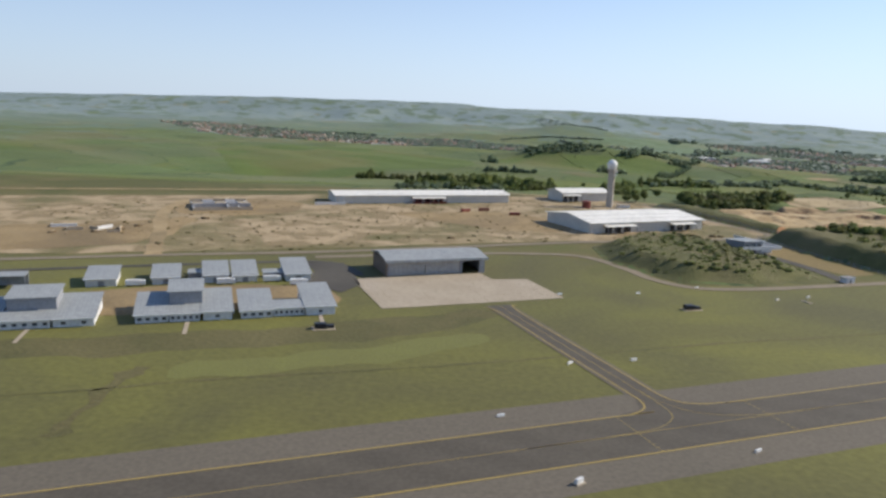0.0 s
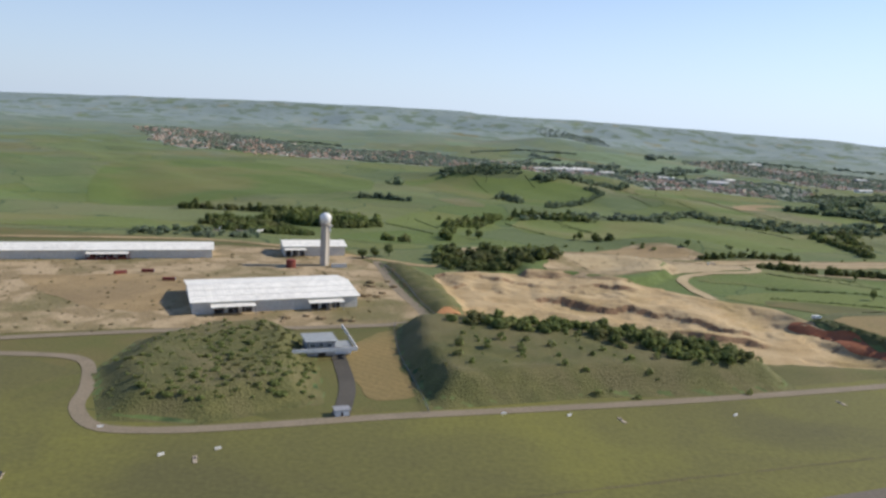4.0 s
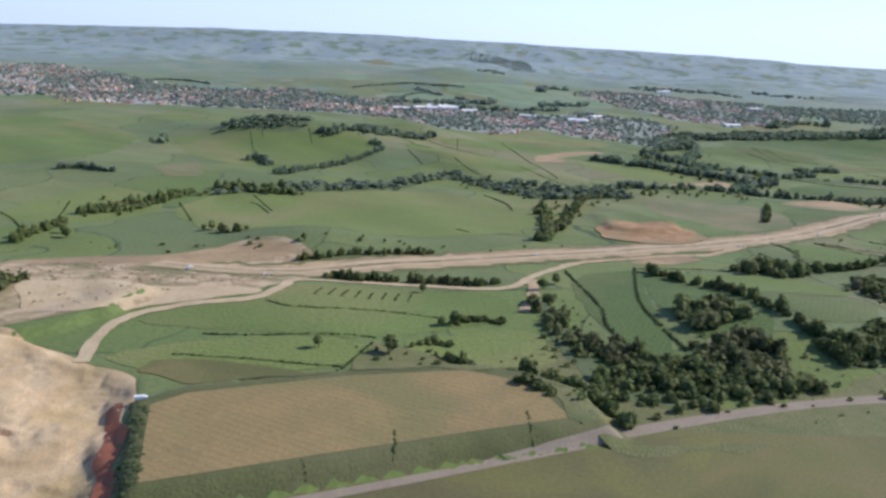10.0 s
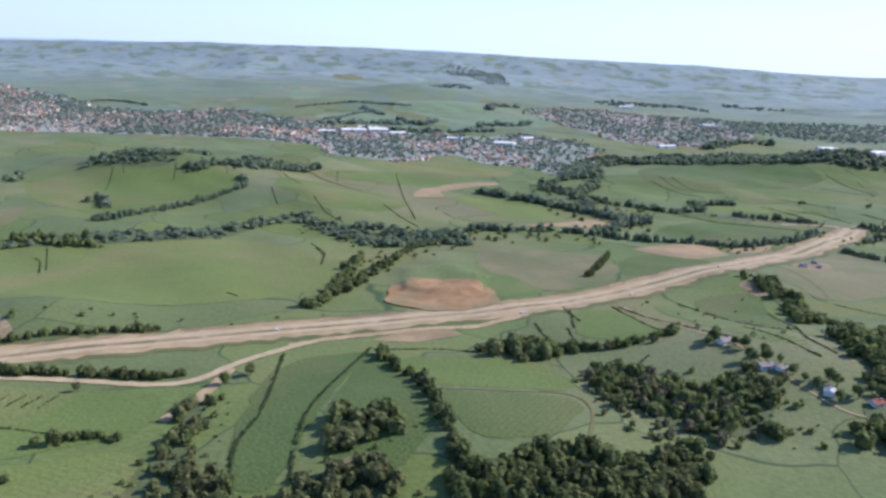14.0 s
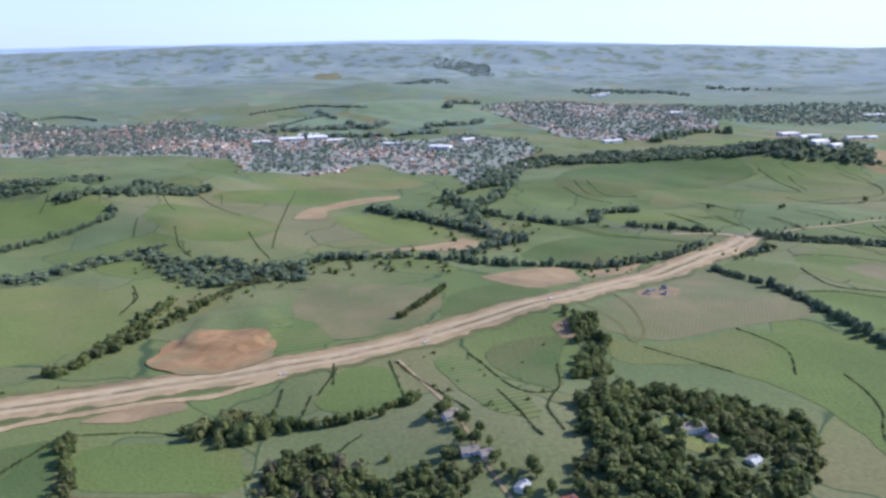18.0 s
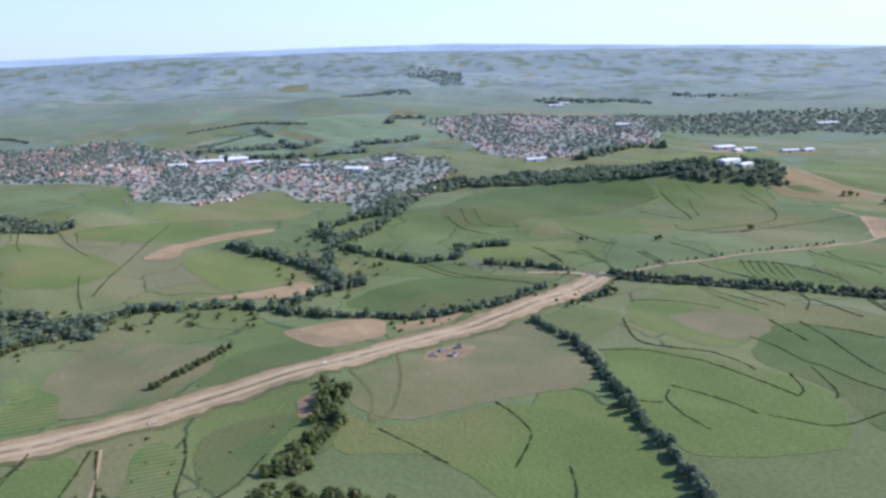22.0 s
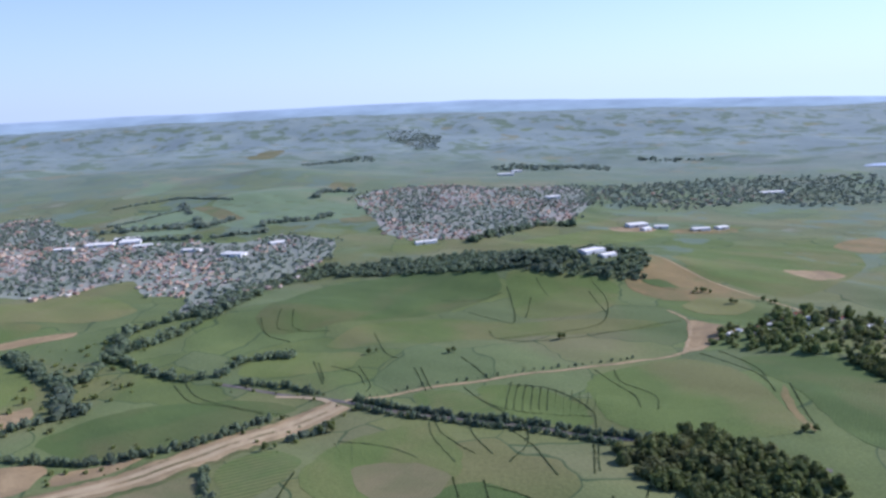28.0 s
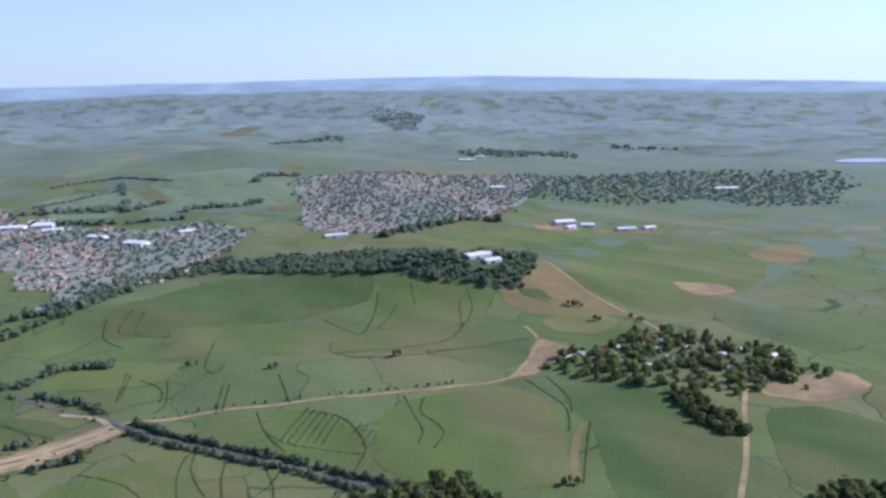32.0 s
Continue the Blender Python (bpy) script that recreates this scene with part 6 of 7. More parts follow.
wood("dark scrub trees behind the pit", [(257, 720), (262, 775), (293, 785), (305, 822), (350, 815), (373, 790), (340, 745), (300, 730)], 8.5, 6, seed=5, tall=0.85)
wood("bushes along a bank", [(274, 520), (301, 537), (346, 538), (392, 524), (433, 500), (432, 480), (405, 470), (385, 490), (335, 508)], 6, 3.6, tall=0.8, floor=False, mat=LEAF_BRIGHT)
wood("low green bushes on a mound", [(140, 400), (172, 392), (208, 415), (203, 452), (190, 498), (165, 520), (150, 470), (158, 430)], 5.2, 1.9, tall=0.42, floor=False, mat=LEAF_BRIGHT)
wood("scattered low bushes on the open side of a mound", [(108, 430), (112, 480), (135, 508), (160, 515), (150, 450), (130, 395)], 7.0, 1.5, tall=0.4, floor=False, mat=LEAF_BRIGHT)
wood("dark wood behind the warehouses", [(5, 1060), (40, 1140), (98, 1155), (175, 1085), (132, 1040), (72, 1040)], 10, 7.5, seed=6)
wood("dull green low wood behind the warehouses", [(-44, 1000), (-48, 1050), (0, 1042), (48, 1012), (106, 938), (90, 900), (36, 905), (-5, 935)], 8.5, 5.4, tall=0.8, seed=26, floor=False)
wood("trees behind the site road", [(-60, 800), (-40, 830), (60, 850), (90, 830), (20, 805)], 12, 6, False, floor=False)
wood("wood on a valley floor", [(395, 1328), (517, 1357), (640, 1422), (728, 1570), (847, 1436), (902, 1396), (985, 1441), (1030, 1440), (1000, 1500), (961, 1530), (860, 1504), (740, 1617), (621, 1477), (500, 1417), (389, 1369)], 13, 8.5, False, seed=7)
wood("long wood between town and fields", [(1536, 2683), (1729, 2683), (1855, 2696), (1948, 2736), (2093, 2753), (2204, 2443), (2375, 2701), (2381, 2428), (2332, 2292), (2263, 2291), (2158, 2326), (1972, 2391), (1794, 2476), (1605, 2537)], 15, 10, False, seed=10, tall=1.5, clear=((2262, 2404, 45),))
wood("wood along a stream below the town", [(1300, 2194), (1350, 2406), (1432, 2644), (1564, 2743), (1596, 2623), (1441, 2490), (1390, 2217)], 16, 10, False, seed=11)
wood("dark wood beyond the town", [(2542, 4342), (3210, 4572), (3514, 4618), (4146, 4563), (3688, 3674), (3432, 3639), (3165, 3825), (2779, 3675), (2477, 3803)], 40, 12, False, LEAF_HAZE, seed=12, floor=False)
wood("dark hilltop wood", [(226, 1934), (300, 2250), (400, 2225), (426, 1880), (336, 1865)], 16, 10, False, seed=13)
wood("dark wood on a rise", [(509, 2122), (607, 2074), (715, 2064), (684, 2043), (549, 1901)], 16, 10, False, seed=14)
wood("old trees of a farm estate", [(1350, 960), (1372, 1002), (1420, 1004), (1460, 996), (1490, 965), (1512, 956), (1510, 920), (1491, 880), (1440, 800), (1379, 770), (1300, 775), (1270, 790), (1310, 845), (1334, 889), (1328, 930)], 8.6, 6, seed=15, clear=((1416, 915, 30), (1412, 940, 22), (1440, 890, 20), (1300, 830, 25), (1330, 815, 22)))
wood("tree belt above the estate", [(1376, 1222), (1396, 1210), (1400, 1165), (1392, 1094), (1375, 1035), (1355, 1040), (1370, 1110)], 8, 5.5, seed=16)
wood("clump of dark trees beside the road bed", [(2120, 1442), (2168, 1470), (2230, 1483), (2291, 1423), (2322, 1343), (2242, 1303), (2151, 1353)], 11, 8, seed=17)
wood("dark trees in a corner of fields", [(2603, 1445), (2660, 1492), (2707, 1504), (2745, 1446), (2680, 1390)], 12, 8, seed=18)
wood("village trees", [(2372, 1863), (2418, 1944), (2493, 1990), (2552, 2020), (2654, 1996), (2794, 1976), (2780, 1837), (2664, 1755), (2603, 1776), (2521, 1766), (2441, 1807)], 21, 8.5, seed=19, floor=False)
wood("line of village trees", [(2521, 1766), (2542, 1758), (2582, 1676), (2604, 1646), (2588, 1622), (2547, 1647), (2532, 1707)], 10, 7, seed=20)
wood("dark belt on a far slope", [(469, 3327), (622, 3480), (828, 3550), (901, 3445), (701, 3363)], 26, 14, False, LEAF_HAZE, seed=21)
wood("dark hill wood", [(1113, 8787), (1419, 8851), (1694, 8576), (1684, 7427), (1480, 7294), (1209, 8097)], 34, 11, False, LEAF_HAZE, seed=24, floor=False)
wood("long dark wood on a low ridge", [(2109, 5601), (2537, 5877), (2896, 5536), (2843, 5323), (2425, 5201), (2110, 5408)], 42, 18, False, LEAF_HAZE, seed=22, floor=False)
wood("dark wood on a far slope", [(699, 6303), (1221, 6312), (1278, 6089), (803, 5912)], 44, 18, False, LEAF_HAZE, seed=23, floor=False)
wood("dark wood on a far slope", [(3182, 6024), (3769, 5942), (3718, 5808), (3180, 5871)], 44, 18, False, LEAF_HAZE, seed=25, floor=False)
# loose scrub at the edges of woods and along the valley
for k, (poly, gap, r) in enumerate([
    ([(785, 860), (830, 860), (850, 700), (900, 640), (800, 600), (740, 690), (780, 760)], 12, 2.4),
    ([(880, 830), (950, 825), (960, 770), (940, 740), (890, 740)], 11, 2.2),
    ([(1080, 925), (1250, 900), (1260, 800), (1150, 765), (1080, 800)], 12, 2.6),
    ([(860, 1340), (1000, 1490), (1040, 1440), (930, 1324), (880, 1180), (840, 1130)], 16, 3.2),
    ([(622, 1462), (740, 1607), (1020, 1519), (1260, 1596), (1380, 1637), (1240, 1478), (1000, 1441), (860, 1388), (730, 1530)], 22, 4.0),
    ([(1080, 1935), (1260, 2166), (1350, 1971), (1400, 1735), (1300, 1596), (1160, 1840)], 26, 4.5),
    ([(300, 1000), (560, 1060), (700, 1070), (860, 1080), (840, 1050), (600, 985), (420, 970)], 20, 2.6),
    ([(1180, 1100), (1340, 1170), (1340, 1000), (1300, 910), (1200, 960)], 24, 2.2),
    ([(1420, 1478), (1640, 1600), (1740, 1661), (1700, 1600), (1560, 1480), (1450, 1399)], 18, 3.2),
    ([(1640, 1520), (1780, 1631), (1760, 1541), (1700, 1481)], 18, 2.6),
    ([(1520, 1777), (1740, 1681), (1880, 1602), (1860, 1582), (1700, 1660), (1520, 1747)], 16, 2.8),
    ([(700, 690), (800, 660), (830, 610), (960, 640), (1080, 680), (900, 720)], 15, 2.2),
    ([(250, 430), (270, 540), (440, 495), (440, 470), (340, 445)], 10, 2.2),
    ([(100, 1100), (300, 1150), (420, 1340), (297, 1401), (150, 1200)], 36, 3.5)]):
    planted("scrub_bushes", "loose green bushes on rough ground", spread(poly, gap * 1.35, 90 + k), r, BUSHES if r < 2.5 else FAR_CROWNS, LEAF_BRIGHT, "bushes", 90 + k, 0.9, 0.6)

planted("bank_bushes", "dense dark bushes on the steep side of a platform", spread([(559, 512), (532, 608), (540, 606), (565, 527)], 3.0, 5), 1.8, BUSHES, LEAF_STRIP, "bushes", 5, 0.3, 0.35)
for pts in [[(634, 548), (638, 539)], [(677, 579), (678, 556)], [(749, 605), (749, 575)]]:
    hedge("narrow drain choked with dark grass down a bank", pts, 0.9, 0.9, LEAF_STRIP, tall=0.5, name="drain_growth", category="grass")
planted("dry_tufts", "dry brown weeds and tufts on trampled ground", np.concatenate([spread([(-330, 560), (-60, 735), (120, 765), (190, 735), (240, 560), (100, 510), (-60, 450), (-150, 420)], 12, 6), spread([(280, 810), (360, 930), (550, 1010), (590, 930), (500, 800), (440, 740)], 9, 7)]), 1.2, BUSHES, LEAF_BROWN, "weeds", 6, 0.4, 0.6)

# tree belts
for label, pts, r in [
    ("tall dark tree belt down a slope", [(924, 949), (950, 895), (966, 860), (978, 785), (990, 735), (1000, 706)], 4.5),
    ("dark tree belt beside a field", [(1618, 1445), (1659, 1336), (1672, 1220), (1682, 1147), (1695, 1050), (1700, 980)], 5),
    ("scrubby hedge across the valley", [(436, 1467), (494, 1606), (592, 1780), (570, 1844)], 5),
    ("trees along a stream", [(869, 1338), (852, 1183), (835, 1100)], 6),
    ("stream-side trees winding to the highway", [(850, 1150), (872, 1189), (904, 1282), (947, 1398), (1001, 1483)], 6),
    ("trees along the foot of a hill", [(1256, 1517), (1425, 1476), (1581, 1517), (1651, 1595)], 5),
    ("trees and scrub beside the road bed", [(1770, 1661), (1842, 1620), (1926, 1589), (2011, 1555), (2123, 1505), (2160, 1483)], 4.5),
    ("trees and scrub beside the road bed", [(1780, 1626), (1842, 1596), (1926, 1562), (2011, 1529), (2123, 1477)], 3.6),
    ("scrub beside the haul track", [(600, 886), (653, 893), (740, 890), (760, 905)], 4),
    ("low trees above the highway", [(560, 960), (620, 985), (700, 1010)], 3.5),
    ("trees on the near side of a field", [(1090, 965), (1150, 965), (1206, 995)], 4),
    ("trees above the junction", [(1530, 1876), (1560, 1892), (1620, 1878)], 7),
    ("bushes in a field corner", [(756, 667), (786, 648), (799, 625), (810, 602)], 4),
    ("hedge of dark trees on a far field", [(376, 1360), (450, 1347), (499, 1338)], 6),
    ("broken hedge across pale cane", [(269, 1158), (305, 1204), (342, 1325)], 4),
    ("trees along a far stream", [(500, 1874), (455, 1867), (591, 1968), (704, 2043)], 8),
    ("bushes on a field edge", [(1705, 1530), (1742, 1553)], 6), ("trees by the pit road", [(455, 1068), (480, 1072)], 6),
    ("dark hedge on a far hillside", [(514, 3490), (583, 3696), (674, 3896)], 6),
    ("dark hedge on a far hillside", [(-672, 3677), (-576, 3945), (-329, 3771)], 6),
    ("dark hedge on a far hillside", [(317, 3960), (552, 4109), (867, 3991)], 6),
    ("dark hedge in a far hollow", [(820, 3646), (934, 3395), (980, 3590)], 12), ("dark trees above the town", [(1163, 3387), (1226, 3439), (1382, 3545)], 14),
    ("dark trees above the town", [(712, 3172), (990, 3174), (1209, 3256)], 11), ("far dark hedge", [(632, 3997), (747, 3762)], 8), ("far dark hedge", [(1255, 3971), (1265, 4094), (1407, 4131)], 12),
    ("line of trees below the town", [(1955, 2958), (2153, 3206), (2332, 3240)], 13),
    ("hedge behind the warehouses", [(-126, 1143), (-67, 1161), (34, 1170)], 5), ("dark clump in a cane field", [(88, 1447), (123, 1454), (177, 1427)], 5),
    ("hedge along a field", [(257, 1148), (280, 1218), (337, 1315)], 4.5), ("dark straight hedge", [(369, 1357), (418, 1373), (470, 1372)], 5),
    ("clump of bushes by a field", [(190, 935), (205, 920), (222, 890)], 5), ("clump of bushes by a field", [(262, 990), (258, 1040), (268, 1090)], 5),
    ("clump of trees in a hollow", [(109, 1824), (124, 1837), (136, 1803)], 8), ("clump of trees in a hollow", [(349, 1637), (369, 1656), (398, 1601)], 8),
    ("dark riverside trees", [(1079, 1932), (1135, 1888), (1193, 1832), (1267, 1774), (1326, 1656), (1364, 1648)], 9), ("dark riverside trees", [(1095, 1913), (1160, 1849), (1230, 1793), (1290, 1733)], 8),
    ("dark riverside trees", [(1288, 1771), (1285, 1942), (1234, 2049), (1309, 2152), (1385, 2194), (1420, 2392)], 10), ("trees along a side stream", [(1314, 1889), (1387, 1825), (1472, 1791), (1524, 1804)], 8),
    ("dark clump of trees", [(1525, 1847), (1570, 1884), (1615, 1894)], 8), ("dark wooded bank", [(1260, 1940), (1330, 2001), (1370, 2110), (1410, 2218)], 11),
    ("dark riverside trees", [(843, 1526), (888, 1532), (984, 1491), (1082, 1551), (1151, 1550), (1217, 1529), (1271, 1554), (1313, 1613), (1364, 1648)], 8), ("dark riverside trees", [(900, 1512), (988, 1451), (1017, 1425)], 7),
    ("trees along a field edge", [(1574, 1758), (1661, 1731), (1705, 1698)], 5),
    ("broken hedge in a fallow field", [(1175, 1250), (1200, 1300), (1230, 1369)], 3.5),
]:
    hedge(label, pts, r, r * 1.1, crowns=NEAR_CROWNS if r < 5.5 else FAR_CROWNS, tall=1.3 if r < 5.5 else 0.9, rows=2, name="tree_belt", category="trees")

# narrow dark strips between fields
STRIPS = [
    [(655, 715), (637, 659)], [(730, 1148), (745, 1135)],
    [(1173, 1110), (1196, 994)], [(1179, 1109), (1226, 1008), (1249, 956)], [(1254, 1129), (1270, 1084), (1294, 999), (1326, 998), (1340, 1088)], [(1326, 998), (1312, 952), (1319, 915)],
    [(1116, 1108), (1124, 1052)], [(1107, 1029), (1107, 972)], [(1077, 1047), (1080, 1010)], [(915, 967), (975, 969), (1011, 961)], [(1148, 916), (1163, 938)], [(1275, 1002), (1292, 933), (1302, 908)],
    [(1735, 1417), (1731, 1361), (1739, 1328), (1772, 1310), (1807, 1297), (1826, 1269), (1835, 1238)], [(1683, 1311), (1733, 1306), (1759, 1288), (1789, 1266), (1811, 1233), (1831, 1199), (1847, 1168)],
    [(1874, 1348), (1890, 1313), (1899, 1264), (1912, 1240), (1925, 1198), (1952, 1160), (1984, 1151), (2040, 1151)], [(1954, 1388), (1958, 1341), (1959, 1286), (1959, 1234), (1968, 1209), (1995, 1230), (2009, 1249)],
    [(1919, 1399), (1926, 1354), (1932, 1324)], [(1866, 1223), (1861, 1185), (1850, 1168)], [(1898, 1242), (1895, 1208), (1891, 1177), (1883, 1161)], [(1736, 1207), (1757, 1186), (1779, 1160), (1794, 1134)],
    [(1729, 1195), (1720, 1170), (1726, 1131), (1739, 1102)], [(1676, 1178), (1699, 1165), (1714, 1164)], [(1803, 1129), (1824, 1116), (1845, 1105), (1867, 1107), (1893, 1118), (1922, 1132)],
    [(1954, 1379), (1993, 1356), (2023, 1319), (2046, 1287), (2076, 1269)], [(2086, 1336), (2084, 1302), (2075, 1267)], [(2131, 1363), (2106, 1297)], [(2101, 1501), (2090, 1443), (2084, 1400)],
    [(2014, 1528), (2008, 1478), (1985, 1435)], [(1890, 1580), (1902, 1529), (1926, 1486), (1945, 1460)], [(1787, 1507), (1798, 1450)], [(1981, 1141), (1998, 1130), (2001, 1108)], [(1680, 1838), (1706, 1752)],
    [(1755, 1810), (1782, 1736), (1780, 1702)], [(1859, 1796), (1880, 1702)], [(1960, 1637), (1997, 1602), (2058, 1582), (2103, 1570)], [(1539, 2151), (1550, 2067), (1574, 2045), (1663, 2040)], [(2078, 2212), (2055, 2073)],
    [(2224, 2282), (2236, 2178), (2207, 2036), (2146, 1983), (1996, 1950)], [(1471, 1773), (1517, 1705), (1593, 1655), (1681, 1614)], [(2004, 1711), (1994, 1652), (1990, 1606)], [(2015, 1704), (2005, 1650), (2001, 1605)],
    [(2026, 1698), (2017, 1648), (2013, 1604)], [(2036, 1691), (2029, 1645), (2024, 1604)], [(2047, 1685), (2040, 1642), (2036, 1604)], [(2058, 1679), (2051, 1638), (2047, 1602)], [(2069, 1674), (2062, 1634), (2057, 1600)],
    [(2080, 1668), (2073, 1631), (2068, 1598)], [(2090, 1663), (2084, 1627), (2078, 1595)], [(2101, 1658), (2095, 1624), (2088, 1591)], [(2112, 1653), (2106, 1621), (2098, 1588)], [(2122, 1649), (2117, 1618), (2108, 1584)],
    [(1508, 2104), (1540, 2025), (1596, 1984)], [(1754, 2023), (1793, 1871), (1817, 1840)], [(1732, 2093), (1798, 2081)], [(1882, 2229), (1957, 2217), (2017, 2255)],
    [(1941, 2130), (1997, 2070), (2031, 2052), (2035, 2207), (2029, 2280)], [(2099, 2314), (2116, 2214)], [(2208, 2231), (2218, 2066)], [(1980, 1999), (1994, 1952), (2071, 1926), (2204, 1958), (2342, 1997)],
    [(1454, 1767), (1511, 1687), (1570, 1663), (1642, 1624)], [(1931, 1702), (1966, 1627), (2005, 1576)], [(1995, 1703), (2050, 1683), (2087, 1636), (2107, 1582), (2103, 1534)],
    [(2139, 1753), (2164, 1675), (2176, 1633), (2173, 1590)], [(2169, 1749), (2169, 1697), (2197, 1650), (2204, 1620), (2194, 1577)], [(2323, 1815), (2350, 1758), (2371, 1705), (2373, 1660), (2368, 1622)],
    [(2357, 1829), (2380, 1742), (2379, 1681)], [(2400, 1653), (2381, 1558), (2369, 1492)], [(1940, 1539), (1951, 1495), (1966, 1457)], [(1995, 1527), (2017, 1480), (2027, 1435), (2036, 1395)],
    [(2091, 1480), (2084, 1437), (2077, 1393)], [(1884, 1565), (1892, 1513), (1921, 1438)], [(1765, 1509), (1784, 1459)], [(1770, 1512), (1840, 1483), (1875, 1453)], [(1669, 1848), (1708, 1735)],
    [(1708, 1817), (1756, 1781), (1772, 1737)], [(1849, 1795), (1873, 1695)], [(1926, 1840), (1971, 1731)], [(2024, 1782), (2043, 1743)], [(2333, 2297), (2351, 2253), (2392, 2214)], [(1438, 1129), (1468, 1100), (1502, 1062)],
    [(1551, 1177), (1572, 1137), (1578, 1108), (1559, 1053)], [(1604, 1052), (1603, 1014), (1592, 970), (1572, 934), (1566, 910)], [(1621, 985), (1599, 951), (1581, 929)], [(745, 1709), (780, 1624), (817, 1571)],
    [(876, 1708), (911, 1631), (947, 1564)], [(593, 2049), (661, 1906), (693, 1861)], [(659, 2057), (736, 1951), (823, 1855)], [(785, 1416), (811, 1367), (816, 1337)], [(1568, 2147), (1581, 2071), (1602, 2047)],
    [(651, 1775), (682, 1675)], [(348, 1248), (397, 1141)], [(433, 1326), (479, 1231)], [(207, 1225), (246, 1112)], [(300, 1878), (337, 1744)], [(426, 1895), (444, 1818)], [(144, 1153), (196, 1101), (241, 1041)],
    [(438, 1281), (453, 1267), (478, 1214)], [(797, 1389), (814, 1344), (818, 1292)], [(291, 1257), (334, 1291), (366, 1340)], [(1121, 1092), (1114, 1029)], [(881, 2122), (913, 1803), (939, 1619)]]
for k, pts in enumerate(STRIPS):
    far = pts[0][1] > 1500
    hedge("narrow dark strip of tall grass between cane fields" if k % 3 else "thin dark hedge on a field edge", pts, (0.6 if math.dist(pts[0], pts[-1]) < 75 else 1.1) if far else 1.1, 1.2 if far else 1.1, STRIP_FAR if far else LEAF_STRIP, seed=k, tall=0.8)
# cane rows beside the haul track and roadside trees
for k in range(8):
    x = 600 + k * 11
    hedge("short green cross-hedge in a cane field", [(x, 812 + k * 2), (x + 3, 836 + k * 2)], 1.0, 1.2, LEAF_STRIP, seed=k, tall=0.7)
for pts in ([(567, 785), (592, 776), (644, 787), (678, 790), (708, 786)], [(528, 681), (574, 677), (615, 672), (637, 672)]):
    hedge("row of tall grass between cane blocks", pts, 1.2, 1.2, LEAF_STRIP, tall=0.7)
for pts in ([(834, 948), (841, 832), (836, 774), (844, 729), (852, 702)], [(911, 972), (880, 848), (876, 785), (881, 724)]):
    hedge("dark strip of tall bushes between cane blocks", pts, 1.5, 1.3, LEAF_STRIP, tall=0.8)
for pts in ([(715, 776), (730, 786), (750, 782)], [(690, 722), (698, 730), (706, 724)], [(708, 696), (720, 690), (726, 674)], [(753, 646), (763, 638), (767, 629)]):
    hedge("clump of dark bushes on rough ground", pts, 3.4, 3, LEAF, crowns=NEAR_CROWNS, tall=0.95, rows=2)
hedge("row of bushes in a cane field", [(539, 715), (579, 717), (634, 727), (658, 726)], 1.2, 1.5, LEAF_STRIP, tall=0.8)
hedge("row of small roadside trees", [(1790, 1684), (1866, 1714), (2025, 1755), (2125, 1780), (2210, 1804)], 2.2, 14, crowns=NEAR_CROWNS, tall=1.5)


# single trees with trunks
def build_trees():
    rng = np.random.RandomState(5)
    models = []
    for k in range(4):
        ob = thing("tree", "broad dark green tree with a rounded crown", "tree", 0, 0, 0, "field trees", 0)
        h = 4.0
        pieces = [turned(0.55, 6, -1, h, 0.32)]
        for b in range(3):
            a = rng.uniform(0, 6.28)
            v, f = turned(0.25, 4, 0, 3.2, 0.12)
            v = v + np.outer(v[:, 2] / 3.2, (1.9 * math.cos(a), 1.9 * math.sin(a), 0)) + (0, 0, h - 0.8)
            pieces.append((v, f))
        part("trunk", joined(*pieces), BARK, ob)
        v, f = crown(80 + k, 260, 7, 0.11)
        part("crown", (v * (5.4, 5.4, 6.6) + (0, 0, 2.2), f), LEAF, ob)
        models.append(ob)
    spots = [tuple(p) for p in spread([(1360, 995), (1460, 990), (1500, 955), (1500, 925), (1440, 870), (1380, 880), (1345, 930)], 15, 3)]
    spots += [(1763, 1874), (1775, 1882), (1904, 1864), (1912, 1870), (2112, 1932), (2105, 1925), (1369, 2065), (1521, 1873), (2240, 1499), (2354, 1493), (2347, 1487), (2362, 1489), (455, 1068), (690, 860), (705, 768), (715, 772), (668, 700), (756, 667), (770, 660),
              (785, 650), (200, 750), (212, 762), (190, 745), (15, 815), (270, 810), (620, 700), (815, 900), (800, 880), (1240, 905), (1255, 915), (1265, 880), (1290, 870), (1245, 930), (1300, 850), (1230, 960), (1226, 952), (1252, 902), (1262, 898), (1270, 870), (1276, 862), (1292, 862), (1300, 845), (1318, 850), (1284, 842), (1330, 830), (1345, 812), (1296, 812), (1240, 938), (1218, 945), (1740, 1546), (1755, 1551),
              (1748, 1561), (1690, 1501), (1680, 1491), (2423, 2184), (2443, 2191), (2459, 2187), (2433, 2197), (2452, 2197), (2473, 2098), (2481, 2094), (2546, 2119), (2557, 2110), (2562, 2101), (140, 1110), (120, 1120), (300, 1020), (288, 1040), (560, 1010), (430, 1080), (438, 1085)]
    for k, (x, y) in enumerate(spots):
        s = rng.uniform(0.7, 1.25)
        z = float(terrain(np.array([x]), np.array([y]))[0])
        src = models[k % 4]
        if k < 4:
            src.matrix_basis = pose(x * S, y * S, z * S, 0, 0, rng.uniform(0, 360))
        else:
            copy_thing(src, pose(x * S, y * S, z * S, 0, 0, rng.uniform(0, 360)) @ Matrix.Scale(s, 4))


build_trees()

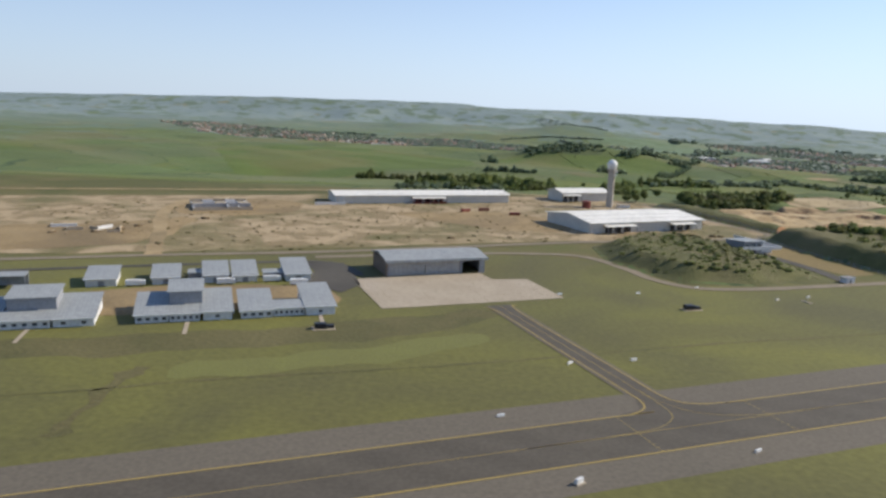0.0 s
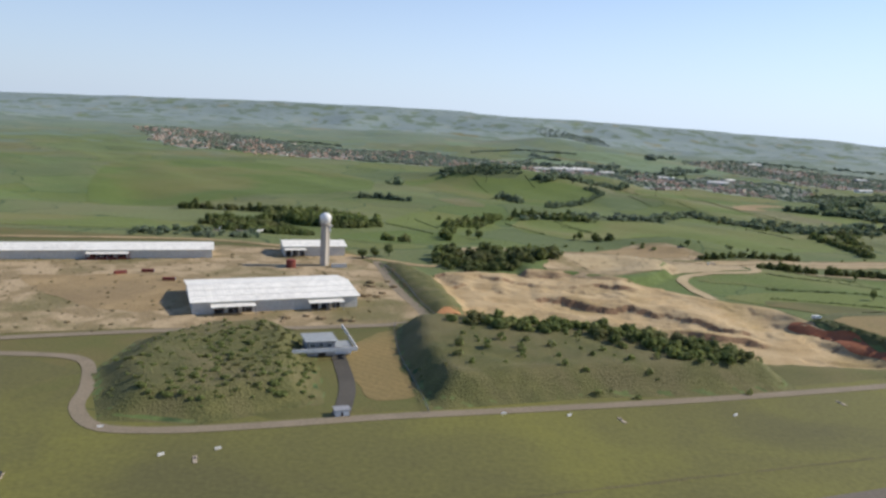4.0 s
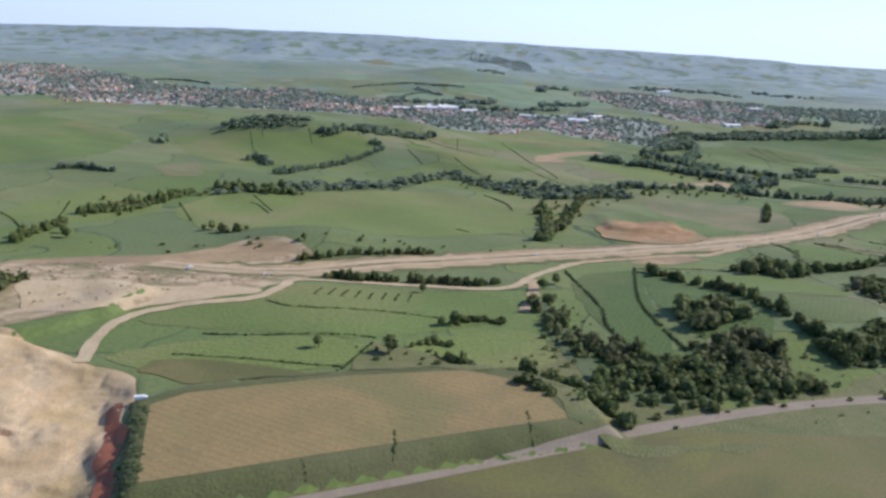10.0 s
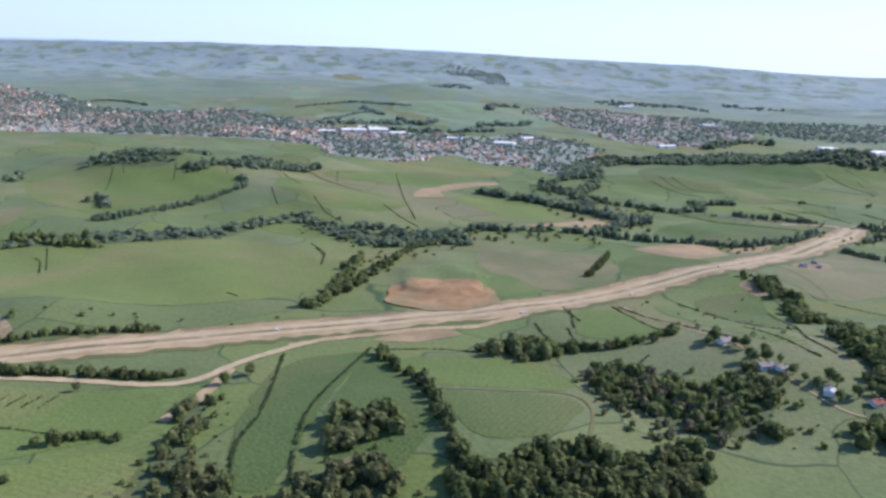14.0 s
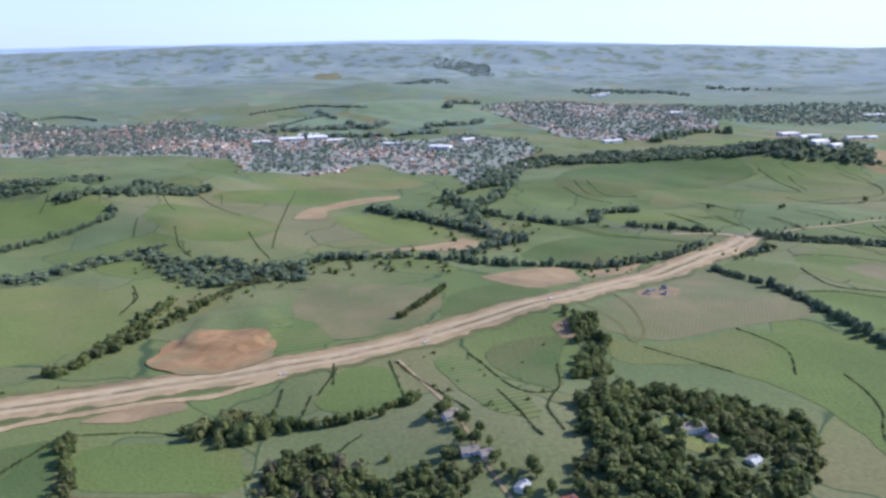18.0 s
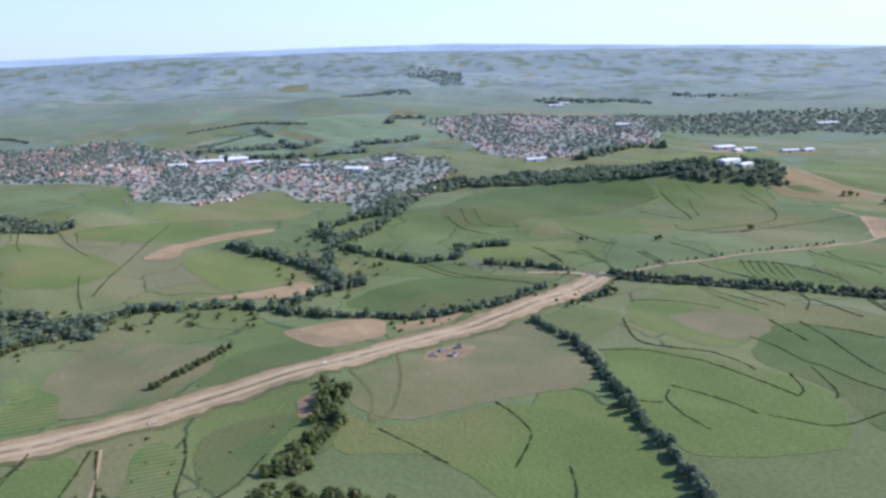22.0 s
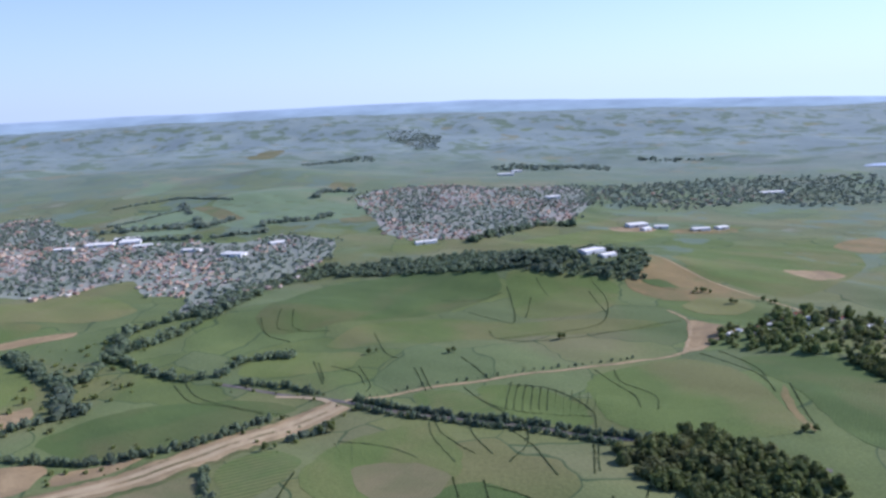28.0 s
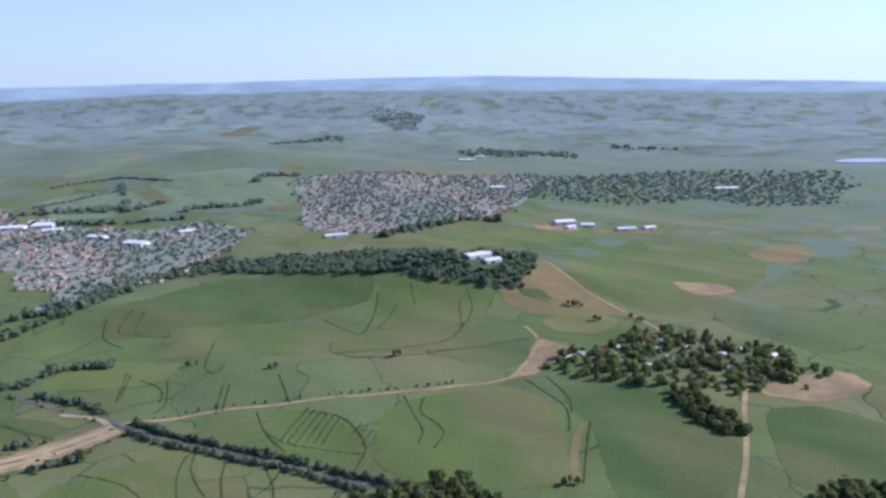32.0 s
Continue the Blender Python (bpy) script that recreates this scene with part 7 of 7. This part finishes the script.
# ---- houses ----
def gabled(w, d, h, r):
    """Walls and roof of a gabled house centred on the origin."""
    walls = box(w, d, h + 0.6, -w / 2, -d / 2, -0.6)
    o = 0.5
    roof = joined(slab([(-w / 2 - o, -d / 2 - o, h - 0.1), (w / 2 + o, -d / 2 - o, h - 0.1), (w / 2 + o, 0, h + r), (-w / 2 - o, 0, h + r)], 0.2),
                  slab([(-w / 2 - o, 0, h + r), (w / 2 + o, 0, h + r), (w / 2 + o, d / 2 + o, h - 0.1), (-w / 2 - o, d / 2 + o, h - 0.1)], 0.2))
    end = np.array([(-w / 2, -d / 2, h), (-w / 2, d / 2, h), (-w / 2, 0, h + r - 0.2), (-w / 2, 0, h + r - 0.25), (w / 2, -d / 2, h), (w / 2, d / 2, h), (w / 2, 0, h + r - 0.2), (w / 2, 0, h + r - 0.25)], float)
    return joined(walls, (end, np.array([(0, 3, 2, 1), (4, 5, 6, 7)]))), roof


HOUSE_KINDS = [gabled(13, 9, 3.2, 2.4), gabled(10, 8, 3.0, 2.0), gabled(16, 10, 3.4, 2.6), gabled(12, 10, 5.8, 2.2), gabled(20, 12, 6.5, 1.5), gabled(9, 9, 3.0, 1.8)]
TOWNS = [  # polygon, spacing, share of larger blocks
    ([(-750, 3830), (-473, 3598), (-216, 3510), (21, 3832), (438, 3431), (731, 3094), (973, 3120), (1181, 3035), (1303, 3221), (1502, 3061), (1534, 2805), (1465, 2645), (1404, 2276), (1288, 2181), (1260, 2389), (1140, 2367), (1029, 2577), (926, 2390), (839, 2373), (684, 2390), (606, 2609), (426, 2690), (62, 2722), (-116, 2726)], 27, 0.25),
    ([(1422, 3969), (1521, 4245), (1843, 4378), (2124, 4250), (2523, 4418), (2477, 3803), (2325, 3410), (2153, 3223), (2039, 3024), (1804, 2998), (1651, 3142), (1585, 3466)], 31, 0.1),
    ([(-1438, 4391), (-1246, 4368), (-939, 4153), (-495, 3548), (-146, 3436), (134, 3661), (316, 2894), (189, 2783), (-129, 2652), (-423, 2553)], 34, 0.15),
    ([(-1658, 4449), (-1484, 4665), (-884, 3998), (-603, 3644), (-403, 3555), (-313, 3014), (-462, 2863), (-649, 2769), (-747, 2675)], 34, 0.1),
    ([(2542, 4342), (3199, 4533), (3496, 4565), (3882, 4477), (3552, 3759), (3165, 3825), (2779, 3675), (2477, 3803)], 80, 0.1)]


# yard tones lifted and blued, with sheen, to carry the town's distance haze
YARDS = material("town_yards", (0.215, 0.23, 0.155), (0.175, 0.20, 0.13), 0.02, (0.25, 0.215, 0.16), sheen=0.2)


def build_towns():
    rng = np.random.RandomState(11)
    spots = []
    for k, (poly, gap, large) in enumerate(TOWNS):
        p = spread(poly, gap, 40 + k)
        # gaps for greens and streets
        gaps = mottled(p[:, 0], p[:, 1] * 0.7, 190, 3, 30 + k)
        p = p[gaps > (0.0, -0.15, -0.1, -0.1, -0.2)[k]]
        ang = np.round(wobble(p[:, 0], p[:, 1], 300) * 3) * 25 + rng.randint(0, 2, len(p)) * 90 + rng.uniform(-6, 6, len(p))
        kind = np.where(rng.uniform(size=len(p)) < large, rng.randint(2, 5, len(p)), rng.choice([0, 1, 5], len(p)))
        spots += [(x, y, a, int(q)) for (x, y), a, q in zip(p, ang, kind)]
    spots.sort(key=lambda s: math.dist(s[:2], (1500, 1896)))
    near, rest = spots[:250], spots[250:]
    models = []
    for walls, roof in HOUSE_KINDS:
        ob = thing("house", "small town house with a pitched roof", "house", 0, 0, 0, "town houses", 0)
        part("wall_shell", walls, WALL_OF, ob)
        part("roof", roof, ROOF_OF, ob)
        models.append([ob, False])
    for x, y, a, q in near:
        z = float(terrain(np.array([x]), np.array([y]))[0])
        m = pose(x * S, y * S, z * S, 0, 0, a)
        if not models[q][1]:
            models[q][0].matrix_basis, models[q][1] = m, True
        else:
            copy_thing(models[q][0], m)
    for ob, used in models:
        if not used:
            x, y, a, q = rest.pop(0)
            ob.matrix_basis = pose(x * S, y * S, float(terrain(np.array([x]), np.array([y]))[0]) * S, 0, 0, a)
    V, F, M, n = [], [], [], 0
    for x, y, a, q in rest:
        c, s = math.cos(radians(a)), math.sin(radians(a))
        z = float(terrain(np.array([x]), np.array([y]))[0])
        k = 0.85 + 0.35 * rng.uniform()
        for slot, (v, f) in enumerate(HOUSE_KINDS[q]):
            V.append(np.stack([(v[:, 0] * c - v[:, 1] * s) * k + x, (v[:, 0] * s + v[:, 1] * c) * k + y, v[:, 2] * k + z], -1))
            F.append(f + n), M.append(np.full(len(f), slot))
            n += len(v)
    ob = mesh_object("town_quarter", np.concatenate(V), np.concatenate(F), [HOUSE_WALLS, HOUSE_ROOFS], np.concatenate(M))
    tagged(ob, "dense quarter of small houses with red, grey and white roofs", "town", kind="stuff")
    for k, (poly, gap, large) in enumerate(TOWNS):
        if k < 4:
            patch("town_ground", "pale hazed green ground between town houses", poly, YARDS, 0.4, 26, category="ground cover")
        p = spread(poly, (24, 26, 32, 32, 70)[k], 60 + k)
        gaps = mottled(p[:, 0], p[:, 1] * 0.7, 190, 3, 30 + k) + rng.uniform(-0.35, 0.35, len(p))
        p = p[gaps < (0.25, 0.25, -0.15, 0.0, 0.3)[k]]
        p = np.concatenate([p, spread(poly, 44, 160 + k)])
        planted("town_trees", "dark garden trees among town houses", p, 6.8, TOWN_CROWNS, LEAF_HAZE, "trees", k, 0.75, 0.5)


build_towns()


def works(label, x, y, angle, w, d, h, n=1, roof=None):
    ob = thing("factory_shed", label, "factory", x, y, angle, "white factory sheds")
    part("wall_shell", box(w, d, h + 2, 0, 0, -2), WALL_WHITE, ob)
    for k in range(n):
        a, b = k * d / n, (k + 1) * d / n
        part("roof_bay", joined(slab([(-1, a, h), (w + 1, a, h), (w + 1, (a + b) / 2, h + 2.5), (-1, (a + b) / 2, h + 2.5)], 0.3), slab([(-1, (a + b) / 2, h + 2.5), (w + 1, (a + b) / 2, h + 2.5), (w + 1, b, h), (-1, b, h)], 0.3)), roof or WHITE_ROOF, ob)
    part("loading_door", box(8, 0.2, 5, w * 0.3, -0.22), DARK, ob)


for x, y, a, w, d, h, n in [(640, 3063, 12, 90, 40, 9, 2), (739, 3103, 12, 70, 60, 10, 3), (560, 3010, 10, 60, 30, 8, 1), (820, 3034, 20, 60, 30, 8, 1), (690, 3168, 12, 80, 40, 9, 2), (1180, 2845, -15, 70, 40, 9, 2), (1020, 2938, -15, 60, 30, 8, 1),
                            (2514, 3218, 12, 70, 45, 10, 2), (2592, 3183, -8, 44, 30, 9, 1), (2544, 3124, 40, 36, 22, 8, 1), (2701, 3109, 5, 60, 26, 8, 1), (2800, 3143, 20, 40, 30, 8, 1), (1779, 2933, 20, 70, 24, 8, 1), (2230, 2401, 30, 60, 34, 9, 1), (2270, 2384, 30, 40, 24, 8, 1), (3328, 4122, 10, 110, 40, 9, 1), (1300, 2988, 30, 50, 30, 8, 1),
                            (2304, 3954, 10, 60, 40, 9, 1), (4024, 3937, 10, 90, 40, 9, 1), (2135, 4982, 8, 90, 40, 10, 1), (2225, 5158, 8, 60, 40, 10, 1)]:
    works("large white-roofed factory shed at the edge of town", x, y, a, w, d, h, n)
water = patch("lake", "pale still lake far beyond the town", [(4183, 4909), (4322, 5027), (4524, 5014), (4562, 4868), (4357, 4822)], WATER, 3.0, 30, category="water")


# farm houses among the trees, village houses
def farmhouse(label, x, y, angle, q=0, roof=None, wall=None):
    ob = thing("farmhouse", label, "house", x, y, angle, "farm and village houses")
    w, r = HOUSE_KINDS[q]
    part("wall_shell", w, wall or WALL_WHITE, ob)
    top = part("roof", r, roof or STEEL_ROOF, ob)
    part("chimney", box(0.9, 0.9, 2.2, 2, -1.5, 4.2), WALL_GREY, top)
    d = {0: 9, 1: 8, 2: 10, 3: 10, 4: 12, 5: 9}[q]
    for k in range(3):
        win = part("window", box(1.4, 0.1, 1.2, -4 + k * 3.2, -d / 2 - 0.07, 1.1), WALL_GREY, ob)
        part("pane", box(1.15, 0.06, 0.95, -3.88 + k * 3.2, -d / 2 - 0.11, 1.22), GLASS, win)
    part("door", box(1, 0.12, 2.1, 0.5, -d / 2 - 0.08, 0), DARK, ob)
    return ob


TILE = material("red_tile", (0.26, 0.09, 0.05), (0.21, 0.075, 0.045), 0.3)
THATCH = material("grey_tile", (0.27, 0.235, 0.19), (0.225, 0.195, 0.155), 0.3)
patch("garden", "green garden lawn round a farmhouse", [(1392, 905), (1400, 950), (1440, 950), (1450, 905), (1425, 885)], CANE_PALE, 0.7, 8, category="garden")
farmhouse("large grey-roofed farmhouse hidden among old trees", 1416, 922, 15, 4, THATCH)
farmhouse("white-walled wing of the farmhouse", 1428, 915, 100, 0, THATCH)
pool = thing("pool", "small blue garden pool", "pool", 1412, 945, 10)
part("rim", box(9, 5, 0.3, 0, 0, 0.7), CONCRETE, pool)
part("water", box(8, 4, 0.05, 0.5, 0.5, 1.02), material("pool_water", (0.08, 0.30, 0.42), (0.07, 0.26, 0.38), 0.5, rough=0.1), pool)
for x, y, a, q, roof in [(1234, 947, 30, 0, THATCH), (1247, 893, 10, 0, THATCH), (1259, 888, 20, 5, THATCH), (1281, 852, 60, 1, STEEL_ROOF), (1310, 837, 20, 1, TILE), (1306, 801, 10, 2, THATCH), (1322, 812, 70, 1, TILE), (1340, 820, 20, 0, TILE), (1450, 885, 40, 1, STEEL_ROOF)]:
    farmhouse("small farm building with a pale roof among trees" if roof is WHITE_ROOF else "low farm cottage among trees", x, y, a, q, roof)
rng = np.random.RandomState(21)
for k, (x, y) in enumerate([(2401, 1899), (2424, 1917), (2438, 1891), (2458, 1935), (2473, 1910), (2493, 1955), (2513, 1923), (2533, 1975), (2549, 1941), (2574, 1976), (2605, 1956), (2632, 1978), (2564, 1894), (2523, 1863), (2482, 1862), (2605, 1896), (2656, 1917), (2698, 1942), (2645, 1854), (2706, 1876), (2738, 1909), (2452, 1860), (2594, 1833), (2565, 2005), (2666, 1805)]):
    farmhouse("village house among dark trees", x, y, rng.randint(0, 4) * 45, (0, 1, 5, 2)[k % 4], (WHITE_ROOF, TILE, THATCH, WHITE_ROOF)[(k * 7) % 4])
ruin_spots = [(1482, 1302), (1495, 1318), (1510, 1300), (1520, 1330)]
patch("rubble_plot", "tan rubble plot with broken walls", [(1470, 1290), (1482, 1330), (1520, 1345), (1540, 1335), (1525, 1300), (1500, 1282)], TAN, 0.5, 8, loose=2, category="bare earth")
for k, (x, y) in enumerate(ruin_spots):
    ob = thing("ruined_hut", "roofless ruined hut on a rubble plot", "ruin", x, y, 30 * k)
    for w, d, px, py in ((9, 0.5, 0, 0), (0.5, 7, 0, 0.5), (0.5, 5, 8.5, 0.5), (5, 0.5, 0.5, 7)):
        part("wall", box(w, d, 2.0 + 0.4 * k, px, py), WALL_GREY, ob)
# a half-built block of rooms, and low unfinished walls on the building site
block = thing("unfinished_building", "roofless half-built block of rooms on a building site", "building", -193, 575, 22)
rng = np.random.RandomState(31)
for r in range(4):
    part("long_wall", box(46, 0.7, 3.0 + rng.uniform(-0.6, 1.2), 0, r * 14), (CONCRETE, WALL_GREY, WALL_WHITE, CONCRETE)[r], block)
for r in range(3):
    for k in range(6):
        if rng.uniform() < 0.75:
            part("cross_wall", box(0.7, 13.1, 2.4 + rng.uniform(0, 1.6), k * 9 + rng.uniform(-1, 1), r * 14 + 0.8), (CONCRETE, WALL_GREY, WALL_WHITE)[rng.randint(3)], block)
for k in range(5):
    part("roof_slab", box(8, 13, 0.4, 1 + k * 9, 14.5 + 14 * (k % 2), 3.6), WALL_GREY if k % 2 else CONCRETE, block)
patch("building_plot", "bare pale earth round a half-built block", [(-205, 560), (-220, 640), (-165, 668), (-120, 650), (-115, 590), (-150, 560)], TAN, 0.32, 8, loose=2, category="bare earth", level=0)
for k, (x, y) in enumerate([(-240, 470), (-222, 476), (-205, 470), (-255, 480), (-190, 640), (20, 870), (35, 878), (52, 884)]):
    ob = thing("unfinished_wall", "low unfinished block wall on the building site", "wall", x, y, 20 + (k % 3) * 45, "unfinished walls")
    part("long_side", box(10 + k % 4 * 2, 0.6, 2.2 + 0.3 * (k % 3)), WALL_WHITE if k % 2 else CONCRETE, ob)
    part("short_side", box(0.6, 7, 2.0, 0, 0.6), CONCRETE, ob)


# loose spoil heaps
def build_heaps():
    rng = np.random.RandomState(8)
    spots = np.concatenate([spread([(-60, 480), (0, 500), (95, 520), (160, 545), (215, 560), (200, 535), (95, 508)], 9, 1), spread([(-330, 480), (-230, 490), (-180, 560), (-175, 440)], 16, 2), spread([(215, 600), (235, 660), (222, 690), (205, 640)], 8, 3), spread([(300, 730), (400, 760), (500, 800), (440, 735)], 20, 4)])
    keep = rng.uniform(size=len(spots)) < 0.45
    stone = [quad_ball(1, np.array((0, 0, 0.2)), 0.6)]
    planted("spoil_heaps", "small heaps of spoil and rubble", spots[keep], 2.2, stone, RUBBLE, "rubble", 4, 0.8, 0.6, sink=0.0)


build_heaps()
